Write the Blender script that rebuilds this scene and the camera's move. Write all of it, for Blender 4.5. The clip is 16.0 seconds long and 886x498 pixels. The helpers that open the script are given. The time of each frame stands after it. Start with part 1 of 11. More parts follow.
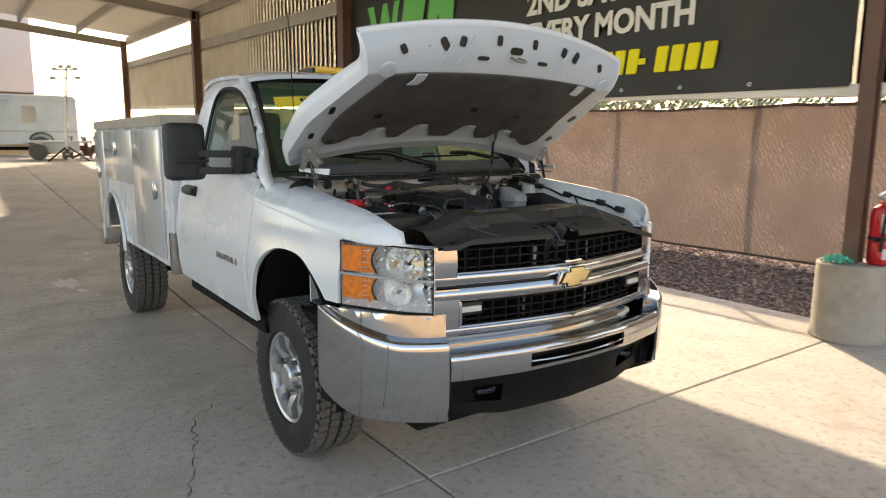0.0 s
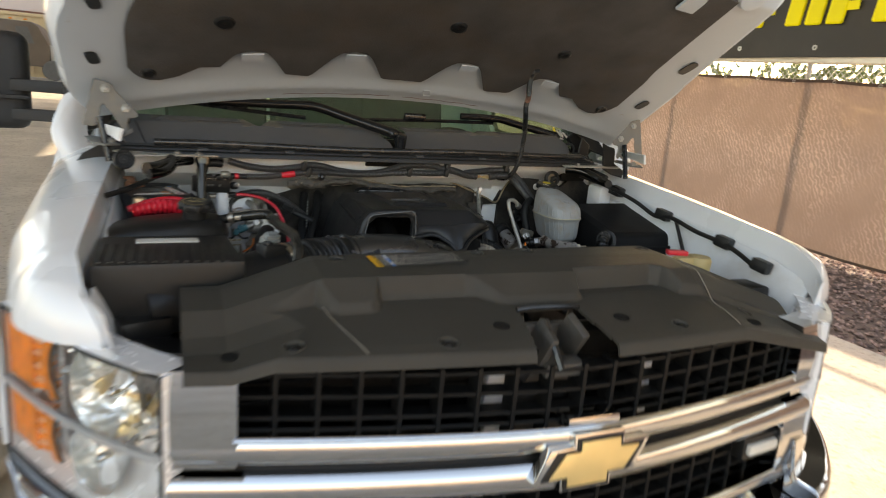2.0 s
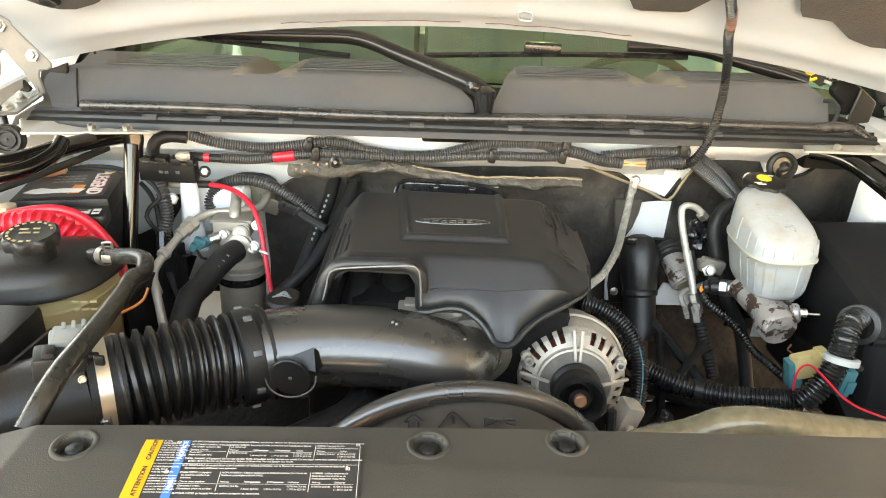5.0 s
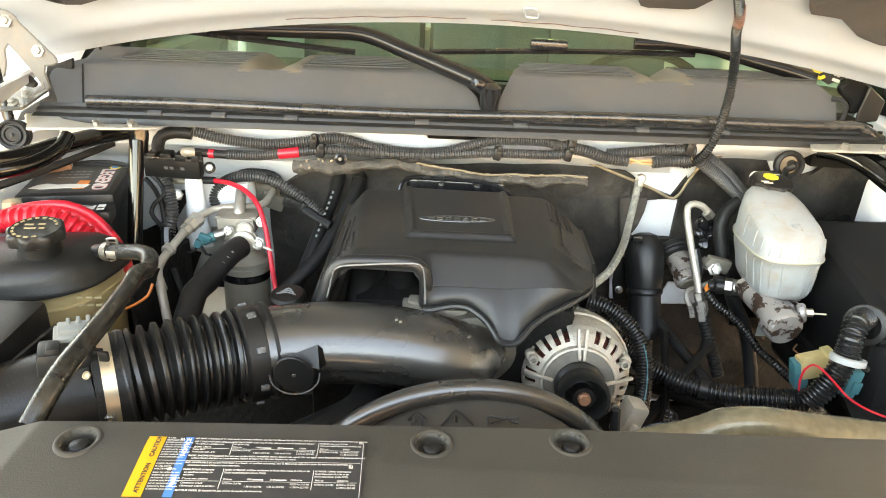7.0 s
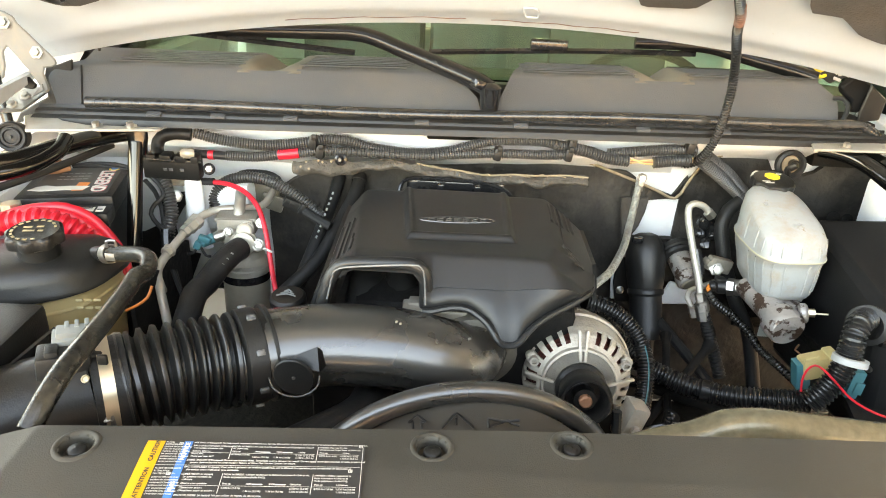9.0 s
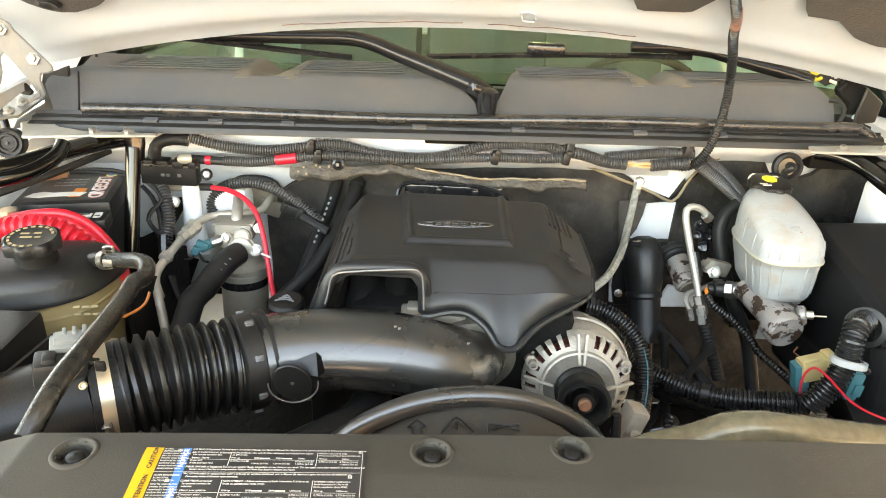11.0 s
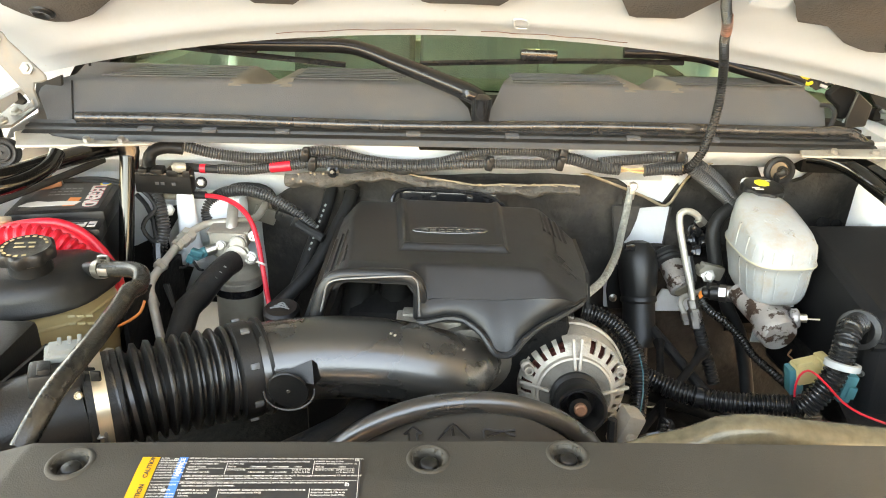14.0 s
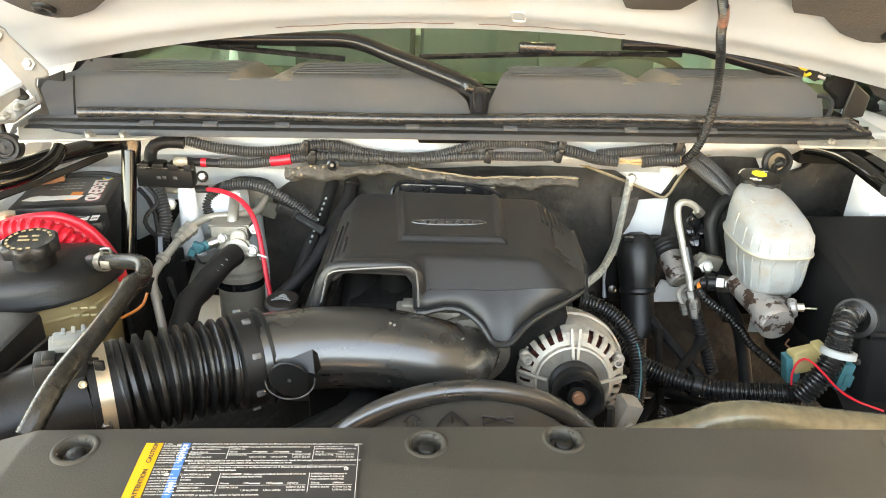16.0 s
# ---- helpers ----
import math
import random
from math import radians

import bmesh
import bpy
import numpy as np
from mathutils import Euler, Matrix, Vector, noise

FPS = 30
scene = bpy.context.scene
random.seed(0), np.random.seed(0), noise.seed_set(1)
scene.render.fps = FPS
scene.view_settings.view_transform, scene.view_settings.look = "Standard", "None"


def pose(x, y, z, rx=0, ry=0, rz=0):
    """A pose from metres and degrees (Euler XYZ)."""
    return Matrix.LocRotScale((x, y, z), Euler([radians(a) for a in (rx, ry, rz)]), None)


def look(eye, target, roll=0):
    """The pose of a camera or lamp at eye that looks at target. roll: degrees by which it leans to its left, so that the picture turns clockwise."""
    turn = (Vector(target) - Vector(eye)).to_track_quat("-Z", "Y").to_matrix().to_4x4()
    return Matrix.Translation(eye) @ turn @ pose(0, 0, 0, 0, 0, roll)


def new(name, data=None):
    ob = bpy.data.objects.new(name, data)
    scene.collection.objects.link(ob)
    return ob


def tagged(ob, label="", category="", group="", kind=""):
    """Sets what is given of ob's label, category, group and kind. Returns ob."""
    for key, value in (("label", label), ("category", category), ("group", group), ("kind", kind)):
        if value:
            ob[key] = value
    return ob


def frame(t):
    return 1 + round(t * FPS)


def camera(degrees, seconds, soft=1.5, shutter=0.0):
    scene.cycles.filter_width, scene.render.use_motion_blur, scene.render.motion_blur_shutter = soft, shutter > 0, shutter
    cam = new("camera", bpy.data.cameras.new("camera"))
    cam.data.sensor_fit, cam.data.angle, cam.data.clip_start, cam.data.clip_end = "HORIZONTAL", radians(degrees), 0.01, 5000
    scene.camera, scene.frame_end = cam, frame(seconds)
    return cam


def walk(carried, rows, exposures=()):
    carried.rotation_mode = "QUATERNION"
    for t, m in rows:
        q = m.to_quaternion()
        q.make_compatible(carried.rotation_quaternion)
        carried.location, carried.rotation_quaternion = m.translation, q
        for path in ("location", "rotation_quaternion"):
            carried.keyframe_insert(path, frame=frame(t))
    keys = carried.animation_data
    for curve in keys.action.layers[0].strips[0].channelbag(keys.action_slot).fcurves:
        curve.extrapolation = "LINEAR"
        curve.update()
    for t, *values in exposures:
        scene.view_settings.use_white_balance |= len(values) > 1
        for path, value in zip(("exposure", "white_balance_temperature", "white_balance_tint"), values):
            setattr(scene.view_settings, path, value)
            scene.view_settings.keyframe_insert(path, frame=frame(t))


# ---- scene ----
cam = camera(67.2, 16.0, soft=1.0, shutter=0.5)
PATH = [
    (0, (-2.015, -1.862, 1.499), (-0.861, -0.259, 1.181), 0.4),
    (0.5, (-1.648, -1.627, 1.494), (-0.587, 0.032, 1.14), 1.9),
    (1, (-1.285, -1.33, 1.503), (-0.276, 0.35, 1.103), 2.2),
    (1.5, (-0.898, -1.081, 1.495), (-0.051, 0.675, 1.05), 2.2),
    (2, (-0.619, -0.779, 1.503), (0.14, 1.016, 1.052), 4.7),
    (2.5, (-0.376, -0.521, 1.523), (0.173, 1.337, 1.027), 4.1),
    (3, (-0.195, -0.324, 1.561), (-0.028, 1.58, 0.971), 4.6),
    (3.5, (-0.136, -0.162, 1.568), (-0.015, 1.712, 0.881), 4.3),
    (4, (-0.079, -0.109, 1.573), (-0.077, 1.733, 0.794), 3.2),
    (6.5, (-0.065, -0.092, 1.579), (-0.089, 1.736, 0.768), 2.7),
    (7, (-0.068, -0.093, 1.578), (-0.098, 1.734, 0.765), 2.9),
    (7.5, (-0.066, -0.093, 1.582), (-0.09, 1.736, 0.773), 2.9),
    (8, (-0.068, -0.093, 1.581), (-0.091, 1.736, 0.771), 2.9),
    (8.5, (-0.066, -0.091, 1.583), (-0.096, 1.734, 0.764), 2.7),
    (9, (-0.067, -0.089, 1.579), (-0.1, 1.737, 0.764), 2.7),
    (11.5, (-0.068, -0.088, 1.579), (-0.092, 1.743, 0.776), 2.4),
    (12, (-0.068, -0.086, 1.581), (-0.082, 1.745, 0.777), 2.6),
    (12.5, (-0.071, -0.087, 1.584), (-0.073, 1.739, 0.767), 2.9),
    (13, (-0.07, -0.089, 1.577), (-0.076, 1.744, 0.775), 2.6),
    (13.5, (-0.07, -0.085, 1.575), (-0.074, 1.75, 0.781), 2.5),
    (14, (-0.068, -0.09, 1.581), (-0.08, 1.748, 0.793), 2.2),
    (14.5, (-0.072, -0.095, 1.579), (-0.072, 1.743, 0.79), 2.6),
    (15, (-0.067, -0.098, 1.576), (-0.072, 1.739, 0.785), 2.5),
    (15.5, (-0.069, -0.097, 1.576), (-0.078, 1.739, 0.784), 2.2),
    (16, (-0.063, -0.1, 1.579), (-0.082, 1.733, 0.779), 1.8),
]
EXPOSURES = [(0.0, 1.83, 8500.0, 15.0), (1.0, 1.81, 8900.0, 15.0), (2.0, 2.28, 9700.0, 16.0), (2.5, 3.06, 9800.0, 16.0), (3.0, 3.86, 10600.0, 15.0), (3.5, 4.15, 11000.0, 15.0), (4.0, 4.4, 11300.0, 15.0), (6.5, 4.57, 11300.0, 15.0), (16.0, 4.57, 11200.0, 15.0)]
walk(cam, [(t, look(eye, target, roll)) for t, eye, target, roll in PATH], EXPOSURES)

# ---- world, sun, exposure ----
SUN_AZ, SUN_EL = 35.6, 24.0
world = bpy.data.worlds.new("world")
scene.world = world
world.use_nodes = True
wn = world.node_tree.nodes
sky = wn.new("ShaderNodeTexSky")
sky.sky_type, sky.sun_disc = 'NISHITA', False
sky.sun_elevation, sky.sun_rotation = radians(SUN_EL), radians(SUN_AZ)
sky.air_density, sky.dust_density, sky.ozone_density = 1.0, 1.5, 1.0
wn["Background"].inputs["Strength"].default_value = 0.15
world.node_tree.links.new(sky.outputs[0], wn["Background"].inputs["Color"])
sun = new("sun", bpy.data.lights.new("sun", 'SUN'))
sun.data.energy, sun.data.angle, sun.data.color = 2.4, radians(0.6), (1.0, 0.93, 0.82)
_a, _e = radians(SUN_AZ), radians(SUN_EL)
sun.matrix_world = look((60 * math.sin(_a) * math.cos(_e), 60 * math.cos(_a) * math.cos(_e), 60 * math.sin(_e)), (0, 0, 0))

# ---- materials ----
def mat(name, col, rough=0.5, metal=0.0, var=0.12, scale=6.0, bump=0.0, bscale=80.0, dirt=None, coat=0.0, spec=0.5, rvar=0.1,
        trans=0.0, emit=0.0, piece=0.0):
    """Principled material: colour grain at one scale, stains at a larger one, fine relief."""
    m = bpy.data.materials.new(name)
    m.use_nodes = True
    nt = m.node_tree
    n, l = nt.nodes, nt.links
    p = n["Principled BSDF"]
    p.inputs["Metallic"].default_value = metal
    p.inputs["Coat Weight"].default_value = coat
    p.inputs["Coat Roughness"].default_value = 0.06
    p.inputs["Specular IOR Level"].default_value = spec
    p.inputs["Transmission Weight"].default_value = trans
    tc = n.new("ShaderNodeTexCoord")
    n1 = n.new("ShaderNodeTexNoise")
    n1.inputs["Scale"].default_value, n1.inputs["Detail"].default_value = scale, 5.0
    l.new(tc.outputs["Object"], n1.inputs["Vector"])
    r1 = n.new("ShaderNodeMapRange")
    r1.inputs[1].default_value, r1.inputs[2].default_value = 0.3, 0.7
    r1.inputs[3].default_value, r1.inputs[4].default_value = 1 - var, 1 + var
    l.new(n1.outputs["Fac"], r1.inputs[0])
    hs = n.new("ShaderNodeHueSaturation")
    hs.inputs["Color"].default_value = (*col, 1)
    l.new(r1.outputs[0], hs.inputs["Value"])
    out = hs.outputs[0]
    if piece:
        oi = n.new("ShaderNodeObjectInfo")
        rp = n.new("ShaderNodeMapRange")
        rp.inputs[3].default_value, rp.inputs[4].default_value = 1 - piece, 1 + piece
        l.new(oi.outputs["Random"], rp.inputs[0])
        h2 = n.new("ShaderNodeHueSaturation")
        l.new(out, h2.inputs["Color"])
        l.new(rp.outputs[0], h2.inputs["Value"])
        out = h2.outputs[0]
    if dirt:
        dcol, amount, dscale = dirt
        n2 = n.new("ShaderNodeTexNoise")
        n2.inputs["Scale"].default_value, n2.inputs["Detail"].default_value, n2.inputs["Roughness"].default_value = dscale, 8.0, 0.65
        l.new(tc.outputs["Object"], n2.inputs["Vector"])
        r2 = n.new("ShaderNodeMapRange")
        r2.inputs[1].default_value, r2.inputs[2].default_value = 0.48, 0.72
        r2.inputs[3].default_value, r2.inputs[4].default_value = 0.0, amount
        l.new(n2.outputs["Fac"], r2.inputs[0])
        mx = n.new("ShaderNodeMix")
        mx.data_type = 'RGBA'
        l.new(r2.outputs[0], mx.inputs[0])
        l.new(out, mx.inputs[6])
        mx.inputs[7].default_value = (*dcol, 1)
        out = mx.outputs[2]
    l.new(out, p.inputs["Base Color"])
    r3 = n.new("ShaderNodeMapRange")
    r3.inputs[1].default_value, r3.inputs[2].default_value = 0.3, 0.7
    r3.inputs[3].default_value, r3.inputs[4].default_value = max(0.02, rough * (1 - rvar)), min(1.0, rough * (1 + rvar))
    l.new(n1.outputs["Fac"], r3.inputs[0])
    l.new(r3.outputs[0], p.inputs["Roughness"])
    if bump:
        n3 = n.new("ShaderNodeTexNoise")
        n3.inputs["Scale"].default_value, n3.inputs["Detail"].default_value = bscale, 4.0
        l.new(tc.outputs["Object"], n3.inputs["Vector"])
        b = n.new("ShaderNodeBump")
        b.inputs["Strength"].default_value, b.inputs["Distance"].default_value = bump, 0.01
        l.new(n3.outputs["Fac"], b.inputs["Height"])
        l.new(b.outputs[0], p.inputs["Normal"])
    if emit:
        p.inputs["Emission Color"].default_value = (*col, 1)
        p.inputs["Emission Strength"].default_value = emit
    return m


def glass(name, col, rough=0.0, ior=1.45):
    m = bpy.data.materials.new(name)
    m.use_nodes = True
    p = m.node_tree.nodes["Principled BSDF"]
    p.inputs["Base Color"].default_value = (*col, 1)
    p.inputs["Transmission Weight"].default_value, p.inputs["Roughness"].default_value, p.inputs["IOR"].default_value = 1.0, rough, ior
    return m


def see_through(name, col, keep):
    """A woven mesh: threads of colour col, open for the rest."""
    m = mat(name, col, 0.9, 0, 0.15, 3.0, 0.3, 300)
    n, l = m.node_tree.nodes, m.node_tree.links
    p = n["Principled BSDF"]
    p.inputs["Alpha"].default_value = keep
    tr, mx = n.new("ShaderNodeBsdfTranslucent"), n.new("ShaderNodeMixShader")
    tr.inputs["Color"].default_value = (*col, 1)
    mx.inputs[0].default_value = 0.18
    l.new(p.outputs[0], mx.inputs[1])
    l.new(tr.outputs[0], mx.inputs[2])
    l.new(mx.outputs[0], n["Material Output"].inputs["Surface"])
    return m


WHITE = mat("white_paint", (0.72, 0.74, 0.76), 0.28, 0, 0.02, 3, 0, dirt=((0.6, 0.57, 0.5), 0.06, 1.5), coat=0.6)
WHITE_BAY = mat("white_bay_paint", (0.72, 0.74, 0.75), 0.4, 0, 0.05, 8, 0.05, 120, dirt=((0.46, 0.40, 0.32), 0.35, 9))
# White hood paint toned down and blued against the warm bounce light.
HOOD_IN = mat("hood_inner_toned_paint", (0.46, 0.507, 0.548), 0.4, 0, 0.04, 5, 0.04, 60, dirt=((0.46, 0.44, 0.40), 0.22, 6))
CHROME = mat("chrome", (0.55, 0.55, 0.55), 0.07, 1.0, 0.03, 4, 0, rvar=0.3)
STEEL = mat("bare_steel", (0.42, 0.40, 0.37), 0.38, 1.0, 0.15, 20, 0.1, 200, dirt=((0.28, 0.2, 0.14), 0.4, 30))
ALU = mat("cast_aluminium", (0.27, 0.245, 0.205), 0.5, 0.35, 0.12, 25, 0.15, 250, dirt=((0.3, 0.24, 0.18), 0.35, 30))
RIM = mat("wheel_alloy", (0.62, 0.63, 0.64), 0.3, 0.8, 0.05, 10, dirt=((0.25, 0.2, 0.15), 0.35, 14))
BLACK = mat("black_plastic", (0.011, 0.0108, 0.0105), 0.38, 0, 0.2, 14, 0.08, 500, dirt=((0.035, 0.03, 0.025), 0.22, 12), spec=0.35)
BROWN_TAPE = mat("worn_brown_tape", (0.20, 0.085, 0.06), 0.3, 0, 0.5, 120, dirt=((0.5, 0.45, 0.4), 0.5, 90))
WIPER = mat("black_wiper_enamel", (0.009, 0.009, 0.0095), 0.22, 0, 0.15, 10, spec=0.35)
BLACK_GLOSS = mat("black_gloss", (0.012, 0.012, 0.013), 0.14, 0, 0.2, 10, 0, dirt=((0.05, 0.045, 0.04), 0.3, 20))
BLACK_TEX = mat("textured_black_plastic", (0.049, 0.0445, 0.0375), 0.50, 0, 0.10, 10, 0.14, 900, dirt=((0.055, 0.048, 0.04), 0.25, 7), spec=0.18)
MIRROR_BLACK = mat("grained_black_plastic", (0.016, 0.016, 0.017), 0.5, 0, 0.12, 10, 0.3, 900, dirt=((0.04, 0.036, 0.03), 0.25, 7))
RUBBER = mat("black_rubber", (0.013, 0.013, 0.013), 0.5, 0, 0.2, 20, 0.12, 300, dirt=((0.04, 0.035, 0.03), 0.3, 15), spec=0.3)
LOOM = mat("glossy_black_conduit", (0.011, 0.011, 0.011), 0.28, 0, 0.15, 30, spec=0.4)
BOX_BLACK = mat("dull_black_box_plastic", (0.0085, 0.0085, 0.0088), 0.5, 0, 0.15, 8, 0.08, 400, dirt=((0.014, 0.0125, 0.011), 0.2, 9), spec=0.10)
CONDUIT = mat("grey_black_conduit", (0.045, 0.044, 0.043), 0.34, 0, 0.15, 30, dirt=((0.10, 0.09, 0.08), 0.25, 18))
TYRE = mat("tyre_rubber", (0.016, 0.016, 0.016), 0.65, 0, 0.15, 15, 0.2, 150, dirt=((0.05, 0.046, 0.04), 0.4, 14))
TREAD = mat("dusty_tread_rubber", (0.13, 0.122, 0.11), 0.85, 0, 0.2, 40, 0.3, 200, dirt=((0.03, 0.028, 0.025), 0.5, 30))
COWL = mat("grey_cowl_plastic", (0.070, 0.073, 0.079), 0.5, 0, 0.06, 10, 0.15, 600, dirt=((0.12, 0.105, 0.085), 0.4, 7))
INSUL = mat("hood_felt", (0.085, 0.081, 0.079), 0.95, 0, 0.2, 9, 0.25, 260, dirt=((0.10, 0.075, 0.055), 0.5, 5), spec=0.1)
FOIL = mat("firewall_insulation", (0.021, 0.0185, 0.0165), 0.7, 0, 0.45, 16, 0.7, 45, dirt=((0.085, 0.072, 0.060), 0.65, 9), spec=0.35)
# Near-black for grime, and for shade put into recesses and behind openings.
DARK = mat("grime_and_shade_black", (0.0065, 0.006, 0.0055), 0.8, 0, 0.3, 12, 0.4, 60, dirt=((0.02, 0.015, 0.011), 0.4, 10), spec=0.2)
RED = mat("red_cable", (0.62, 0.015, 0.03), 0.35, 0, 0.08, 20)
AMBER = mat("amber_plastic", (0.95, 0.27, 0.02), 0.2, 0, 0.25, 45, 0.5, 60, coat=0.5)
RESERVOIR = mat("milky_plastic", (0.28, 0.29, 0.285), 0.35, 0, 0.08, 12, 0.1, 60, dirt=((0.27, 0.17, 0.08), 0.55, 34))
TANK_LOW = mat("yellowed_tank_plastic", (0.40, 0.31, 0.16), 0.4, 0, 0.1, 10, dirt=((0.12, 0.08, 0.04), 0.5, 8))
YELLOW = mat("yellow_print", (0.85, 0.62, 0.05), 0.5, 0, 0.04, 10)
BLUE = mat("blue_print", (0.02, 0.17, 0.46), 0.5, 0, 0.04, 10)
PALE = mat("pale_print", (0.62, 0.59, 0.53), 0.55, 0, 0.06, 20)
COLLAR_GREY = mat("pale_collar_plastic", (0.33, 0.34, 0.33), 0.45)
TAN_DUST = mat("tan_dust", (0.24, 0.17, 0.11), 0.9)
SEAM_PLASTIC = mat("yellowed_seam_plastic", (0.40, 0.37, 0.27), 0.45)
TANK_PRINT = mat("pale_tank_print", (0.30, 0.24, 0.13), 0.5)
RUST_WIRE = mat("dull_orange_wire", (0.42, 0.11, 0.02), 0.5)
CREAM = mat("cream_plastic", (0.42, 0.33, 0.15), 0.5, 0, 0.1, 20)
TEAL = mat("teal_plastic", (0.02, 0.13, 0.15), 0.45, 0, 0.1, 20)
GREY_PLASTIC = mat("light_grey_plastic", (0.20, 0.21, 0.20), 0.5, 0, 0.08, 20)
GOLD = mat("gold_emblem", (0.80, 0.60, 0.28), 0.38, 0.6, 0.03, 30)
GLASS = glass("window_glass", (0.55, 0.80, 0.58))
SIDE_GLASS = glass("side_window_glass", (0.74, 0.86, 0.77))
ORANGE = mat("orange_print", (0.75, 0.2, 0.03), 0.5)
MAGENTA = mat("magenta_plastic", (0.7, 0.03, 0.3), 0.4)
GREEN_CLOTH = mat("green_rag", (0.05, 0.42, 0.30), 0.9, 0, 0.2, 30, 0.4, 200)
SEAT = mat("grey_seat_cloth", (0.12, 0.12, 0.125), 0.9, 0, 0.1, 30, 0.3, 300)

CONCRETE = mat("concrete", (0.50, 0.455, 0.395), 0.75, 0, 0.14, 1.7, 0.45, 60, dirt=((0.29, 0.245, 0.195), 0.65, 1.6), piece=0.04)
CONC_OLD = mat("old_concrete", (0.36, 0.33, 0.28), 0.85, 0, 0.14, 5, 0.4, 60, dirt=((0.22, 0.19, 0.15), 0.6, 4))
JOINT = mat("joint_filler", (0.06, 0.05, 0.045), 0.9, 0, 0.2, 20)
GRAVEL_BED = mat("gravel_bed", (0.14, 0.10, 0.085), 0.95, 0, 0.3, 30, 0.8, 60)
GRAVEL = mat("gravel_stone", (0.27, 0.19, 0.165), 0.9, 0, 0.35, 40, 0.3, 100)
DIRT = mat("desert_ground", (0.42, 0.34, 0.26), 0.95, 0, 0.15, 0.4, 0.3, 8, dirt=((0.3, 0.24, 0.19), 0.5, 0.15))
BROWN = mat("brown_painted_steel", (0.13, 0.065, 0.045), 0.5, 0, 0.1, 6, 0.1, 60, dirt=((0.2, 0.13, 0.1), 0.4, 3))
SIDING = mat("cream_siding", (0.76, 0.73, 0.65), 0.5, 0.0, 0.06, 2, 0, dirt=((0.42, 0.38, 0.3), 0.4, 1.2))
ROOF = mat("roof_sheet", (0.66, 0.63, 0.55), 0.5, 0, 0.04, 2, dirt=((0.45, 0.41, 0.34), 0.3, 1.0))
BEAM = mat("beige_beam", (0.36, 0.33, 0.28), 0.55, 0, 0.06, 3, dirt=((0.25, 0.22, 0.18), 0.4, 2))
VINYL = mat("black_vinyl", (0.025, 0.023, 0.022), 0.5, 0, 0.15, 1.2, 0.25, 3, dirt=((0.06, 0.052, 0.045), 0.4, 1.5))
SIGN_WHITE = mat("white_letters", (0.78, 0.75, 0.68), 0.6, 0, 0.03, 3)
SIGN_YELLOW = mat("yellow_letters", (0.85, 0.75, 0.02), 0.6, 0, 0.03, 3)
SIGN_GREEN = mat("green_letters", (0.12, 0.5, 0.12), 0.6, 0, 0.03, 3)
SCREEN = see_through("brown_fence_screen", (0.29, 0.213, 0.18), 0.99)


def moire_light(m, scale, amount):
    """Paints the wavy bright moire lines that light makes in a mesh, strongest in patches."""
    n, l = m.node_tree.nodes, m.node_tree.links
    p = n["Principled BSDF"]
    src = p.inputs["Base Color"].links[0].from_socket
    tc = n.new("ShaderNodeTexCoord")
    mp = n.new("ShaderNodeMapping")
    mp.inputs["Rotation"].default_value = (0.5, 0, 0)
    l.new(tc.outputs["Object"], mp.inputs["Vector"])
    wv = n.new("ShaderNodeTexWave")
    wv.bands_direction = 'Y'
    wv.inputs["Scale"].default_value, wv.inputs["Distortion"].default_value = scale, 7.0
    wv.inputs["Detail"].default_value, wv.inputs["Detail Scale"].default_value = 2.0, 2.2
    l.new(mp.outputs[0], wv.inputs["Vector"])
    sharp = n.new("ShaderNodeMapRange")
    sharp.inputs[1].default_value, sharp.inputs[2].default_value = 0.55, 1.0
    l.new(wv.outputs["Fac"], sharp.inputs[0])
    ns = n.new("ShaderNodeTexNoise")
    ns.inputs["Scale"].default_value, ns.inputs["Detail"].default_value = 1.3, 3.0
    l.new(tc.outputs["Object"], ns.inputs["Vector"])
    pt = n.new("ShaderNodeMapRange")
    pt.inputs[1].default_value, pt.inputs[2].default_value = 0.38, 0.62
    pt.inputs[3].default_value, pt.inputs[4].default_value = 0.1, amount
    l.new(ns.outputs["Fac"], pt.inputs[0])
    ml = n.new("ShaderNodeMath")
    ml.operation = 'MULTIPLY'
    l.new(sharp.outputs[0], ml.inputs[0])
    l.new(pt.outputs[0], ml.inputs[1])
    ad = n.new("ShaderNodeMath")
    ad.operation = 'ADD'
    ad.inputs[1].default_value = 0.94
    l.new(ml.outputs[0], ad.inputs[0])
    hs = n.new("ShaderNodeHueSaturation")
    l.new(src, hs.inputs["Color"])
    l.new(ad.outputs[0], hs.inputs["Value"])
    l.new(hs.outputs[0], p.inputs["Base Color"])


# Bright streaks of light in the mesh go into the screen's colour.
moire_light(SCREEN, 6.5, 1.1)
HEM = mat("dark_screen_hem", (0.10, 0.07, 0.055), 0.85, 0, 0.15, 20, 0.3, 200)
GALV = mat("galvanised_steel", (0.5, 0.5, 0.48), 0.4, 0.7, 0.08, 12)
EXT_RED = mat("extinguisher_red", (0.55, 0.015, 0.02), 0.25, 0, 0.04, 10, coat=0.4)
STUCCO = mat("bounce_wall_tan", (0.38, 0.30, 0.23), 0.85, 0, 0.05, 2, 0.3, 30, dirt=((0.45, 0.37, 0.29), 0.4, 0.6))
OLD_WHITE = mat("faded_white_vehicle_paint", (0.62, 0.64, 0.64), 0.5, 0, 0.06, 1.0, dirt=((0.32, 0.42, 0.5), 0.5, 1.4))
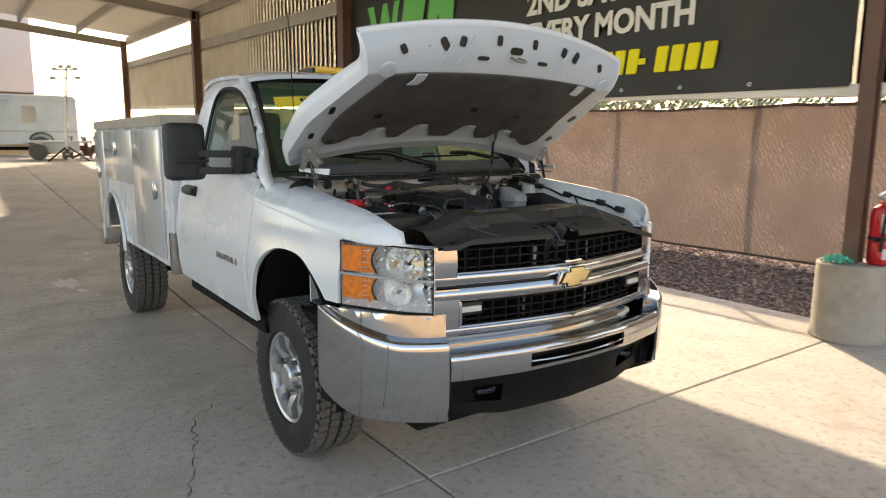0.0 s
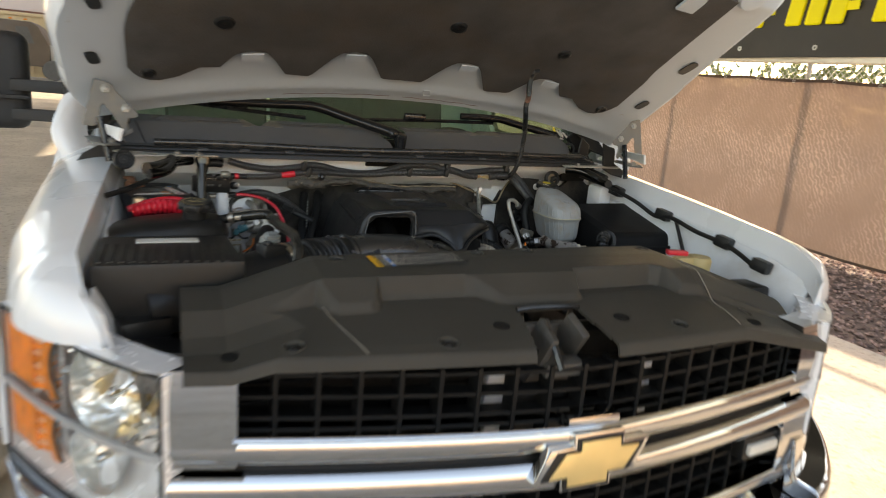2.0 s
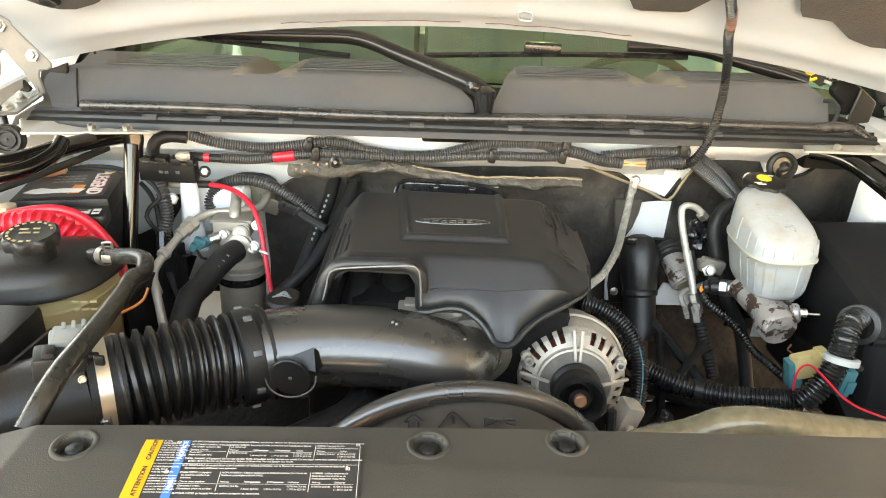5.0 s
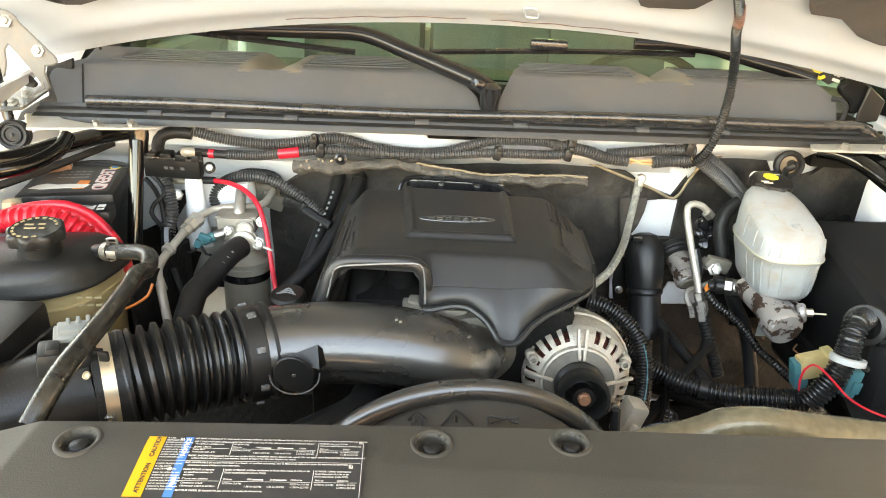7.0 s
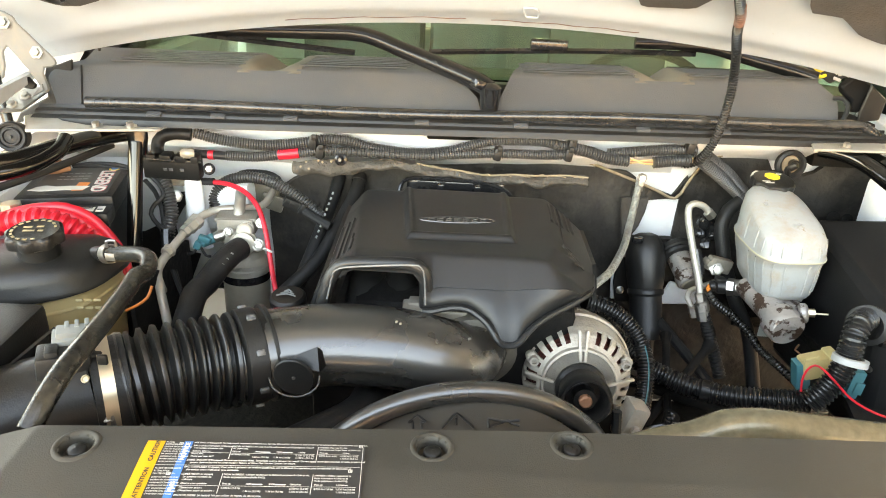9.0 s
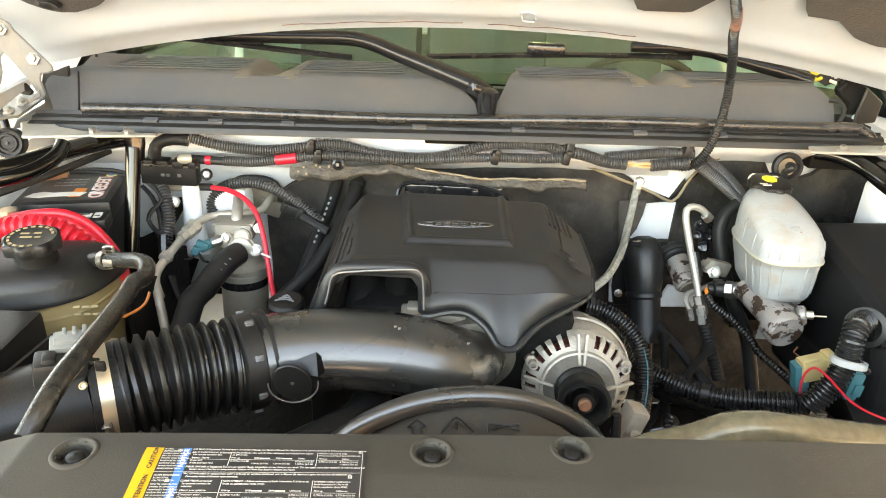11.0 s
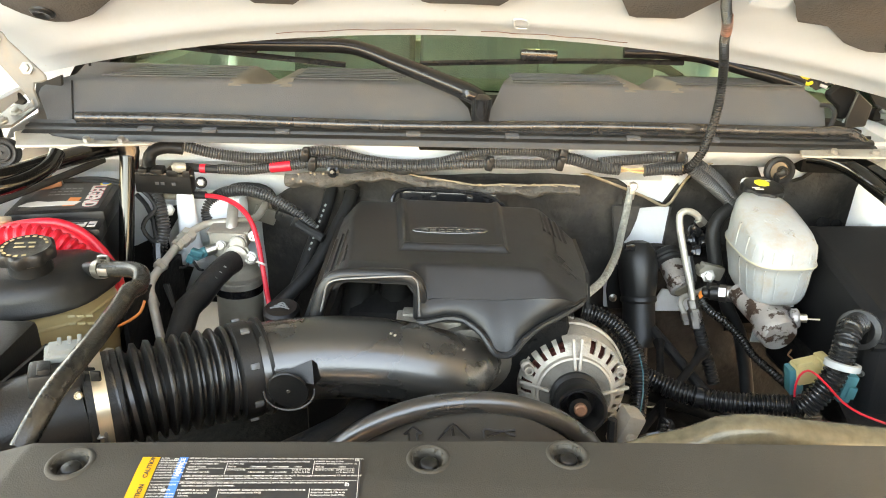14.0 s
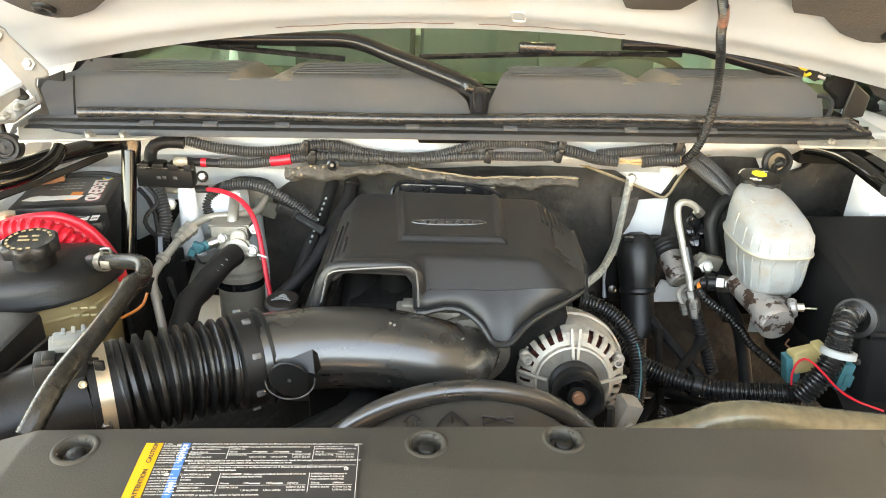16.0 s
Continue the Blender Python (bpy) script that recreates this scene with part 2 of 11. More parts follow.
TAN = mat("tan_panel", (0.5, 0.38, 0.25), 0.7, 0, 0.1, 2)
RUST = mat("rusty_steel", (0.16, 0.07, 0.05), 0.8, 0.2, 0.3, 8, 0.3, 60)


def flake(m, col, scale, lo, hi):
    """Patches with sharp edges, as of rust or lost paint."""
    n, l = m.node_tree.nodes, m.node_tree.links
    p = n["Principled BSDF"]
    src = p.inputs["Base Color"].links[0].from_socket
    tc, ns, mr, mx = n.new("ShaderNodeTexCoord"), n.new("ShaderNodeTexNoise"), n.new("ShaderNodeMapRange"), n.new("ShaderNodeMix")
    ns.inputs["Scale"].default_value, ns.inputs["Detail"].default_value, ns.inputs["Roughness"].default_value = scale, 6.0, 0.6
    l.new(tc.outputs["Object"], ns.inputs["Vector"])
    mr.inputs[1].default_value, mr.inputs[2].default_value = lo, hi
    l.new(ns.outputs["Fac"], mr.inputs[0])
    mx.data_type = 'RGBA'
    l.new(mr.outputs[0], mx.inputs[0])
    l.new(src, mx.inputs[6])
    mx.inputs[7].default_value = (*col, 1)
    l.new(mx.outputs[2], p.inputs["Base Color"])


flake(HOOD_IN, (0.33, 0.24, 0.16), 30.0, 0.70, 0.74)
flake(CONCRETE, (0.36, 0.315, 0.26), 22.0, 0.52, 0.66)
flake(CONCRETE, (0.24, 0.19, 0.145), 5.0, 0.67, 0.76)
flake(CONCRETE, (0.14, 0.11, 0.085), 38.0, 0.70, 0.73)
flake(RESERVOIR, (0.20, 0.12, 0.06), 60.0, 0.66, 0.72)

# ---- mesh builders ----
def part(name, bm, material, parent=None, label="", smooth=35, bevel=0.0):
    """Links a bmesh, given in world metres, as one mesh object under a thing or a part."""
    bmesh.ops.recalc_face_normals(bm, faces=bm.faces)
    me = bpy.data.meshes.new(name)
    bm.to_mesh(me)
    bm.free()
    for mt in (material if isinstance(material, (list, tuple)) else [material]):
        me.materials.append(mt)
    if smooth:
        me.polygons.foreach_set("use_smooth", [True] * len(me.polygons))
        me.set_sharp_from_angle(angle=radians(smooth))
    ob = new(name, me)
    if bevel:
        b = ob.modifiers.new("bevel", 'BEVEL')
        b.width, b.segments, b.limit_method, b.angle_limit = bevel, 2, 'ANGLE', radians(40)
    if parent is not None:
        ob.parent = parent
        ob.matrix_parent_inverse = parent.matrix_basis.inverted()
    if label:
        ob["label"] = label
    return ob


def thing(name, label, category, at=(0, 0, 0), group="", kind=""):
    ob = new(name)
    ob.empty_display_size = 0.1
    ob.matrix_basis = Matrix.Translation(at)
    return tagged(ob, label, category, group, kind)


def solo(name, bm, material, label, category="", kind="", group="", smooth=35, bevel=0.0):
    """A top-level thing that is one mesh."""
    return tagged(part(name, bm, material, None, "", smooth, bevel), label, category, group, kind)


def join(*bms):
    a = bms[0]
    for b in bms[1:]:
        me = bpy.data.meshes.new("tmp")
        b.to_mesh(me)
        b.free()
        a.from_mesh(me)
        bpy.data.meshes.remove(me)
    return a


def turn(bm, m):
    bm.transform(m)
    return bm


def box(c, s, bev=0.0, rot=(0, 0, 0), seg=2):
    bm = bmesh.new()
    bmesh.ops.create_cube(bm, size=1.0)
    bmesh.ops.scale(bm, vec=s, verts=bm.verts)
    if bev:
        bmesh.ops.bevel(bm, geom=bm.edges[:], offset=min(bev, min(s) * 0.45), segments=seg, profile=0.6, affect='EDGES')
    bm.transform(pose(*c, *rot))
    return bm


def span(a, b, bev=0.0, seg=2):
    """A box from corner a to corner b."""
    return box([(p + q) / 2 for p, q in zip(a, b)], [abs(q - p) for p, q in zip(a, b)], bev, seg=seg)


def aim(a, b):
    """A frame at a whose z axis points to b."""
    d = Vector(b) - Vector(a)
    return Matrix.Translation(a) @ d.to_track_quat('Z', 'Y').to_matrix().to_4x4(), d.length


def lathe(prof, n=24, a=(0, 0, 0), b=(0, 0, 1), close=True):
    """A turned body: prof holds (radius, height along a to b, in metres)."""
    bm = bmesh.new()
    m, _ = aim(a, b)
    rings = []
    for r, z in prof:
        rings.append([bm.verts.new(m @ Vector((r * math.cos(2 * math.pi * i / n), r * math.sin(2 * math.pi * i / n), z))) for i in range(n)])
    for p, q in zip(rings, rings[1:]):
        for i in range(n):
            bm.faces.new((p[i], p[(i + 1) % n], q[(i + 1) % n], q[i]))
    if close:
        bm.faces.new(rings[0])
        bm.faces.new(rings[-1])
    return bm


def rod(a, b, r, n=12, bev=0.0):
    _, h = aim(a, b)
    e = min(bev, r * 0.5, h * 0.4)
    return lathe([(r - e, 0), (r, e), (r, h - e), (r - e, h)] if e else [(r, 0), (r, h)], n, a, b)


def spline(pts, step):
    """Points along a smooth curve through pts."""
    p = [Vector(q) for q in pts]
    p = [p[0] * 2 - p[1]] + p + [p[-1] * 2 - p[-2]]
    out = []
    for i in range(1, len(p) - 2):
        k = max(2, int((p[i + 1] - p[i]).length / step))
        for j in range(k):
            t = j / k
            out.append(0.5 * (2 * p[i] + (p[i + 1] - p[i - 1]) * t + (2 * p[i - 1] - 5 * p[i] + 4 * p[i + 1] - p[i + 2]) * t * t
                              + (3 * p[i] - p[i - 1] - 3 * p[i + 1] + p[i + 2]) * t ** 3))
    out.append(p[-2])
    return out


def hose(pts, r, n=10, step=0.012, rib=0.0, pitch=0.0, r_end=None):
    """A tube along a smooth curve; rib and pitch make it corrugated."""
    c = spline(pts, step if not rib else 0.004)
    if rib:
        run = np.concatenate([[0.0], np.cumsum([(q - p).length for p, q in zip(c, c[1:])])])
        k = max(8, int(run[-1] / pitch * 6))
        at = np.linspace(0.0, run[-1], k + 1)
        xyz = [np.interp(at, run, [q[i] for q in c]) for i in range(3)]
        c = [Vector(q) for q in zip(*xyz)]
    bm = bmesh.new()
    t = (c[1] - c[0]).normalized()
    u = t.orthogonal().normalized()
    rings, run = [], 0.0
    for i, q in enumerate(c):
        d = (c[min(i + 1, len(c) - 1)] - c[max(i - 1, 0)]).normalized()
        u = (u - d * u.dot(d)).normalized()
        w = d.cross(u)
        if i:
            run += (q - c[i - 1]).length
        rr = r if r_end is None else r + (r_end - r) * i / (len(c) - 1)
        if rib:
            rr += rib * 0.5 * max(-1.0, min(1.0, 1.6 * math.cos(2 * math.pi * run / pitch) + 0.4))
        rings.append([bm.verts.new(q + (u * math.cos(2 * math.pi * k / n) + w * math.sin(2 * math.pi * k / n)) * rr) for k in range(n)])
    for p, q in zip(rings, rings[1:]):
        for k in range(n):
            bm.faces.new((p[k], p[(k + 1) % n], q[(k + 1) % n], q[k]))
    bm.faces.new(rings[0])
    bm.faces.new(rings[-1])
    return bm


def prism(poly, h, m=Matrix(), bev=0.0, seg=2):
    """An outline in x, y, raised by h along z, then placed by m."""
    bm = bmesh.new()
    f = bm.faces.new([bm.verts.new((x, y, 0)) for x, y in poly])
    top = bmesh.ops.extrude_face_region(bm, geom=[f])["geom"]
    bmesh.ops.translate(bm, vec=(0, 0, h), verts=[v for v in top if isinstance(v, bmesh.types.BMVert)])
    bmesh.ops.recalc_face_normals(bm, faces=bm.faces)
    if bev:
        bmesh.ops.bevel(bm, geom=[e for e in bm.edges if e.calc_face_angle(0) > 0.6], offset=bev, segments=seg, profile=0.6, affect='EDGES')
    bm.transform(m)
    return bm


def sheet(fn, nu, nv, thick, hole=None):
    """A curved panel: fn(u, v) gives points for u, v in 0..1; thick is its depth behind the face."""
    bm = bmesh.new()
    g = [[bm.verts.new(fn(i / nu, j / nv)) for j in range(nv + 1)] for i in range(nu + 1)]
    for i in range(nu):
        for j in range(nv):
            if hole and hole((i + 0.5) / nu, (j + 0.5) / nv):
                continue
            bm.faces.new((g[i][j], g[i + 1][j], g[i + 1][j + 1], g[i][j + 1]))
    for v in [v for v in bm.verts if not v.link_faces]:
        bm.verts.remove(v)
    if thick:
        bm.normal_update()
        bm.verts.index_update()
        front = list(bm.faces)
        back = {v: v.co - v.normal * thick for v in bm.verts}
        back = {v: bm.verts.new(p) for v, p in back.items()}
        rim = [e for e in bm.edges if len(e.link_faces) == 1]
        for f in front:
            bm.faces.new([back[v] for v in reversed(f.verts[:])])
        for e in rim:
            a, b = e.verts
            bm.faces.new((b, a, back[a], back[b]))
    return bm


def loft(sections, caps=True):
    """Skins closed rings of equally many points."""
    bm = bmesh.new()
    rings = [[bm.verts.new(p) for p in s] for s in sections]
    n = len(rings[0])
    for p, q in zip(rings, rings[1:]):
        for i in range(n):
            bm.faces.new((p[i], p[(i + 1) % n], q[(i + 1) % n], q[i]))
    if caps:
        bm.faces.new(rings[0])
        bm.faces.new(rings[-1])
    return bm


def lerp(a, b, t):
    return a + (b - a) * t


def curve(t, *pts):
    """Smooth reading of a table of (t, value) pairs."""
    if t <= pts[0][0]:
        return pts[0][1]
    for (a, va), (b, vb) in zip(pts, pts[1:]):
        if t <= b:
            k = (t - a) / (b - a)
            return lerp(va, vb, k * k * (3 - 2 * k))
    return pts[-1][1]


def line(t, *pts):
    if t <= pts[0][0]:
        return pts[0][1]
    for (a, va), (b, vb) in zip(pts, pts[1:]):
        if t <= b:
            return lerp(va, vb, (t - a) / (b - a))
    return pts[-1][1]


def letters(text, size, m, depth=0.002, bold=0.0):
    """Raised writing in the built-in font, as a bmesh."""
    cu = bpy.data.curves.new("text", 'FONT')
    cu.body, cu.size, cu.extrude, cu.offset = text, size, depth, bold
    cu.resolution_u = 3
    ob = new("text", cu)
    me = bpy.data.meshes.new_from_object(ob)
    bm = bmesh.new()
    bm.from_mesh(me)
    bm.transform(m)
    bpy.data.objects.remove(ob)
    bpy.data.curves.remove(cu)
    bpy.data.meshes.remove(me)
    return bm


def frame_of(o, x, y):
    """A frame at o whose x and y axes point along x and y."""
    x = Vector(x).normalized()
    z = x.cross(Vector(y)).normalized()
    y = z.cross(x)
    m = Matrix((x, y, z)).transposed().to_4x4()
    m.translation = o
    return m

# ---- the ground and the canopy ----
RISE = 0.03          # tilt of the shed along y, set to fit the camera's view


def lay(y):
    """Level round the truck, with a rise beyond it set to fit the camera's view."""
    return 0.035 * (min(y, 27.0) - 4.25) if y > 4.25 else 0.0


def lifted(bm):
    for v in bm.verts:
        v.co.z += lay(v.co.y)
    return bm


ground = solo("ground", sheet(lambda u, v: (lerp(-400, 400, u), line(v, (0, -300), (0.3, -12), (0.4, 4.25), (0.6, 27), (1, 600)), -0.07 + lay(line(v, (0, -300), (0.3, -12), (0.4, 4.25), (0.6, 27), (1, 600)))), 8, 10, 0.4), DIRT, "pale dry desert ground reaching to the horizon", "ground", "structure", smooth=0)
pavement = thing("pavement", "grey concrete slab floor with dark joints and old stains", "pavement", kind="structure")
part("joint_filler", join(span((-13.3, -11.0, -0.068), (3.88, 4.25, -0.016)), lifted(span((-13.3, 4.25, -0.068), (3.88, 34.6, -0.016)))), JOINT, pavement, "dark joint filler", 0)
SLAB_X = (-13.3, -9.0, -4.7, -0.42, 3.92)
for i in range(4):
    for k in range(12):
        y0 = -10.95 + 3.8 * k
        part("slab", lifted(span((SLAB_X[i] + 0.006, y0 + 0.006, -0.066), (SLAB_X[i + 1] - 0.006, y0 + 3.794, 0.0), 0.006, 1)), CONCRETE, pavement)


def blotch(c, r, seed, h=0.003, n=22, stretch=(1, 1), rot=0.0):
    g = random.Random(seed)
    poly = []
    for i in range(n):
        a = 2 * math.pi * i / n
        q = r * g.uniform(0.45, 1.15)
        x, y = q * math.cos(a) * stretch[0], q * math.sin(a) * stretch[1]
        poly.append((c[0] + x * math.cos(rot) - y * math.sin(rot), c[1] + x * math.sin(rot) + y * math.cos(rot)))
    return prism(poly, h, Matrix.Translation((0, 0, 0.001)))


def crack(pts, w, seed):
    g = random.Random(seed)
    c = [p + Vector((g.uniform(-1, 1), g.uniform(-1, 1), 0)) * 0.018 for p in spline([(x, y, 0.002) for x, y in pts], 0.04)]
    bm = bmesh.new()
    rows = []
    for i, p in enumerate(c):
        d = (c[min(i + 1, len(c) - 1)] - c[max(0, i - 1)]).normalized()
        s = Vector((-d.y, d.x, 0)) * w * g.uniform(0.3, 1.0)
        rows.append((bm.verts.new(p + s), bm.verts.new(p - s)))
    for a, b in zip(rows, rows[1:]):
        bm.faces.new((a[0], b[0], b[1], a[1]))
    return bm


for k, (c, r, st) in enumerate((((-1.24, 5.75), 0.17, (0.8, 1.6)), ((-1.15, 5.35), 0.07, (1, 1)), ((-0.9, 6.9), 0.06, (1, 1)), ((-0.85, 7.3), 0.05, (0.6, 2)), ((-0.47, 3.95), 0.05, (1, 1.4)), ((-1.05, 5.1), 0.03, (1, 1)))):
    solo("paint_spill", lifted(blotch(c, r, 3 + k, stretch=st)), PALE, "dried white paint splash on the concrete", "paint spill", smooth=0, group="paint splashes")
for k, (pts, w) in enumerate((([(-0.95, 1.85), (-1.1, 1.72), (-1.16, 1.5), (-1.21, 1.3), (-1.3, 1.05), (-1.38, 0.85), (-1.55, 0.4), (-1.62, -0.3)], 0.004), ([(-1.9, 4.6), (-1.4, 4.9), (-0.6, 4.7)], 0.003), ([(-2.1, 9.2), (-1.1, 8.9), (0.2, 9.1)], 0.004))):
    solo("floor_crack", lifted(crack(pts, w, k + 1)), JOINT, "thin branching crack in the concrete", "crack", smooth=0)

# gravel strip
tagged(part("gravel_bed", join(span((3.93, -11, -0.069), (40, 4.25, -0.035)), lifted(span((3.93, 4.25, -0.069), (40, 34, -0.035)))), GRAVEL_BED, None, "", 0), "strip of reddish brown gravel beside the slab", "gravel", kind="structure")


def stones(n, x0, x1, y0, y1, z, s0, s1, seed):
    g = np.random.RandomState(seed)
    base = np.array([(1, 0, 0), (-1, 0, 0), (0, 1, 0), (0, -1, 0), (0, 0, 1), (0, 0, -1)], float)
    tri = np.array([(0, 2, 4), (2, 1, 4), (1, 3, 4), (3, 0, 4), (2, 0, 5), (1, 2, 5), (3, 1, 5), (0, 3, 5)])
    v, f = [], []
    for i in range(n):
        s = g.uniform(s0, s1) * g.uniform(0.6, 1.3, 3) * (1, 1, 0.7)
        a = g.uniform(0, 6.28)
        r = np.array([(math.cos(a), -math.sin(a), 0), (math.sin(a), math.cos(a), 0), (0, 0, 1)])
        p = (base + g.uniform(-0.28, 0.28, (6, 3))) * s @ r.T + (g.uniform(x0, x1), g.uniform(y0, y1), z + g.uniform(0, 0.012))
        f.extend((tri + 6 * i).tolist())
        v.extend(p.tolist())
    me = bpy.data.meshes.new("gravel")
    me.from_pydata(v, [], f)
    return me


stone_mat = GRAVEL.copy()
geo = stone_mat.node_tree.nodes.new("ShaderNodeNewGeometry")
hsv = stone_mat.node_tree.nodes.new("ShaderNodeHueSaturation")
mr = stone_mat.node_tree.nodes.new("ShaderNodeMapRange")
mr.inputs[3].default_value, mr.inputs[4].default_value = 0.45, 1.7
_p = stone_mat.node_tree.nodes["Principled BSDF"]
_src = _p.inputs["Base Color"].links[0].from_socket
stone_mat.node_tree.links.new(geo.outputs["Random Per Island"], mr.inputs[0])
stone_mat.node_tree.links.new(mr.outputs[0], hsv.inputs["Value"])
stone_mat.node_tree.links.new(_src, hsv.inputs["Color"])
stone_mat.node_tree.links.new(hsv.outputs[0], _p.inputs["Base Color"])
gme = stones(15000, 3.94, 6.9, -1.5, 11.0, -0.03, 0.012, 0.03, 5)
gme.materials.append(stone_mat)
tagged(new("gravel", gme), "loose reddish brown crushed gravel", "gravel", kind="stuff")

# fence with a brown screen
FX = 6.35
fence = thing("fence", "chain-link fence covered with a brown woven privacy screen", "fence", (FX, 5, 0), kind="structure")


def screen(u, v):
    y = lerp(-3.0, 27.0, u)
    z = lerp(0.05, 1.99, v) + lay(y)
    return (FX - 0.035 + 0.012 * math.sin(y * 2.8) * (1 - v) + 0.006 * math.sin(y * 17 + z * 9) * (1 - abs(2 * v - 1)) + 0.01 * math.sin(z * 7 + y), y,
            z - 0.02 * abs(math.sin(y * 2.6)) * v)


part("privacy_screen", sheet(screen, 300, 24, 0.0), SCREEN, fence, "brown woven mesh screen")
for v0, v1 in ((-0.002, 0.014), (0.984, 1.002)):
    part("hem", sheet(lambda u, v: Vector(screen(u, lerp(v0, v1, v))) + Vector((-0.006, 0, 0)), 200, 1, 0.003), HEM, fence, "dark folded hem")
for k in range(40):
    p = Vector(screen((k * 0.55 + 1.7) / 30.0, 1.0)) + Vector((-0.008, 0, -0.02))
    part("grommet", lathe([(0.012, 0), (0.014, 0.003), (0.02, 0.003), (0.021, 0)], 10, p, p + Vector((-0.1, 0, 0)), False), GALV, fence)
for k in range(14):
    y = -1.55 + 2.24 * k
    part("post", rod((FX + 0.03, y, -0.05 + lay(y)), (FX + 0.03, y, 2.32 + lay(y)), 0.03, 10), GALV, fence)
part("rail", join(rod((FX + 0.03, -3, 2.3), (FX + 0.03, 4.25, 2.3), 0.02, 8), rod((FX + 0.03, 4.25, 2.3), (FX + 0.03, 27, 2.3 + lay(27)), 0.02, 8)), GALV, fence)
wire = bmesh.new()
for k in range(-20, 190):
    y = k * 0.075
    for s in (1, -1):
        a, b = Vector((FX, y, 1.93 + lay(y))), Vector((FX, y + s * 0.375, 2.305 + lay(y)))
        w = join(bmesh.new(), lathe([(0.0035, 0), (0.0035, (b - a).length)], 4, a, b, False))
        me = bpy.data.meshes.new("t")
        w.to_mesh(me)
        w.free()
        wire.from_mesh(me)
        bpy.data.meshes.remove(me)
part("chain_link", wire, GALV, fence, "galvanised chain-link wire")["kind"] = "stuff"

# steel shed: posts, siding, girts, roof
WX = 3.86


def siding(y0, y1, z0, z1, name="siding_panel"):
    n = int((y1 - y0) / 0.19)
    bm = bmesh.new()
    rows = []
    for i in range(n):
        y = y0 + (y1 - y0) * i / n
        w = (y1 - y0) / n
        for dy, dx in ((0, 0), (0.58, 0), (0.72, -0.009), (0.86, -0.009)):
            yy = y + dy * w
            rows.append((bm.verts.new((WX + dx, yy, z0 + RISE * yy)), bm.verts.new((WX + dx, yy, z1 + RISE * yy))))
    for a, b in zip(rows, rows[1:]):
        bm.faces.new((a[0], b[0], b[1], a[1]))
    bmesh.ops.solidify(bm, geom=bm.faces[:], thickness=0.004)
    return bm


wall = thing("wall_east", "cream ribbed metal siding hung between brown steel posts", "wall", (WX, 8, 2), kind="structure")
for y0, y1, top in ((-4.8, 0.55, 4.5), (0.55, 9.1, 4.5), (9.1, 18.2, 4.5)):
    part("siding_panel", siding(y0, y1, 1.95, 3.52), SIDING, wall, smooth=20)
    part("siding_panel", siding(y0, y1, 3.72, top), SIDING, wall, smooth=20)
part("siding_panel", siding(18.2, 28.3, 1.95, 3.52), SIDING, wall, smooth=20)


def beam_y(x0, x1, y0, y1, z0, z1):
    bm = span((x0, y0, z0), (x1, y1, z1), 0.008, 1)
    for v in bm.verts:
        v.co.z += RISE * v.co.y
    return bm


for z0, z1, y1 in ((1.86, 1.96, 28.3), (3.50, 3.74, 28.3), (4.42, 4.7, 28.3)):
    part("girt", beam_y(WX - 0.035, WX + 0.09, -4.8, y1, z0, z1), BEAM if z0 > 2 else SIDING, wall)


def i_post(x, y, z0, z1, w=0.11):
    d, t = w, 0.012
    return join(span((x - d, y - w, z0), (x - d + t, y + w, z1)), span((x + d - t, y - w, z0), (x + d, y + w, z1)), span((x - d + t, y - t / 2, z0), (x + d - t, y + t / 2, z1)))


for y in (0.42, 9.1, 18.2, 28.2):
    solo("steel_post", i_post(3.54 if y < 1 else 3.72, y, 0.55 if y < 1 else lay(y) - 0.02, 4.55 + RISE * y, 0.056 if y < 1 else 0.11), BROWN, "brown painted steel I-section canopy post", "post", "structure", smooth=0)
for y in (0.42, 9.1, 18.2, 28.2):
    for x in (-8.0,):
        solo("steel_post", i_post(x, y, -0.02, 5.6 + RISE * y), BROWN, "brown painted steel I-section canopy post", "post", "structure", smooth=0)


def roof_z(x, y):
    return 4.68 + RISE * y + 0.1 * (3.9 - x)


def roof_fn(u, v):
    y = lerp(-1.9, 28.4, u)
    ph = (u * 30.3 / 0.30) % 1
    x = lerp(4.15, -8.4, v)
    return (x, y, roof_z(x, y) + (0.035 if ph < 0.28 else 0.0) + 0.1)


ceiling = solo("ceiling", sheet(roof_fn, 600, 1, 0.004), ROOF, "cream ribbed sheet metal canopy roof", "ceiling", "structure", smooth=0)
for x in (2.1, 0.2, -1.7, -3.6, -5.5, -7.4):
    bm = span((x - 0.035, -1.8, -0.14), (x + 0.035, 28.3, 0.095))
    for v in bm.verts:
        v.co.z += roof_z(v.co.x, v.co.y)
    solo("purlin", bm, BEAM, "beige steel roof purlin", "beam", "structure", smooth=0)
for y in (0.42, 9.1, 18.2, 28.25):
    bm = join(span((-8.2, y - 0.09, -0.42), (3.75, y + 0.09, -0.405)), span((-8.2, y - 0.09, -0.16), (3.75, y + 0.09, -0.145)), span((-8.2, y - 0.006, -0.41), (3.75, y + 0.006, -0.15)))
    for v in bm.verts:
        v.co.z += roof_z(v.co.x, v.co.y)
    solo("rafter", bm, BEAM, "beige steel I-section roof rafter", "beam", "structure", smooth=0)

# banner on the siding
banner = thing("banner", "black vinyl banner with white and yellow lettering hung on the siding", "banner", (3.8, 5, 3))


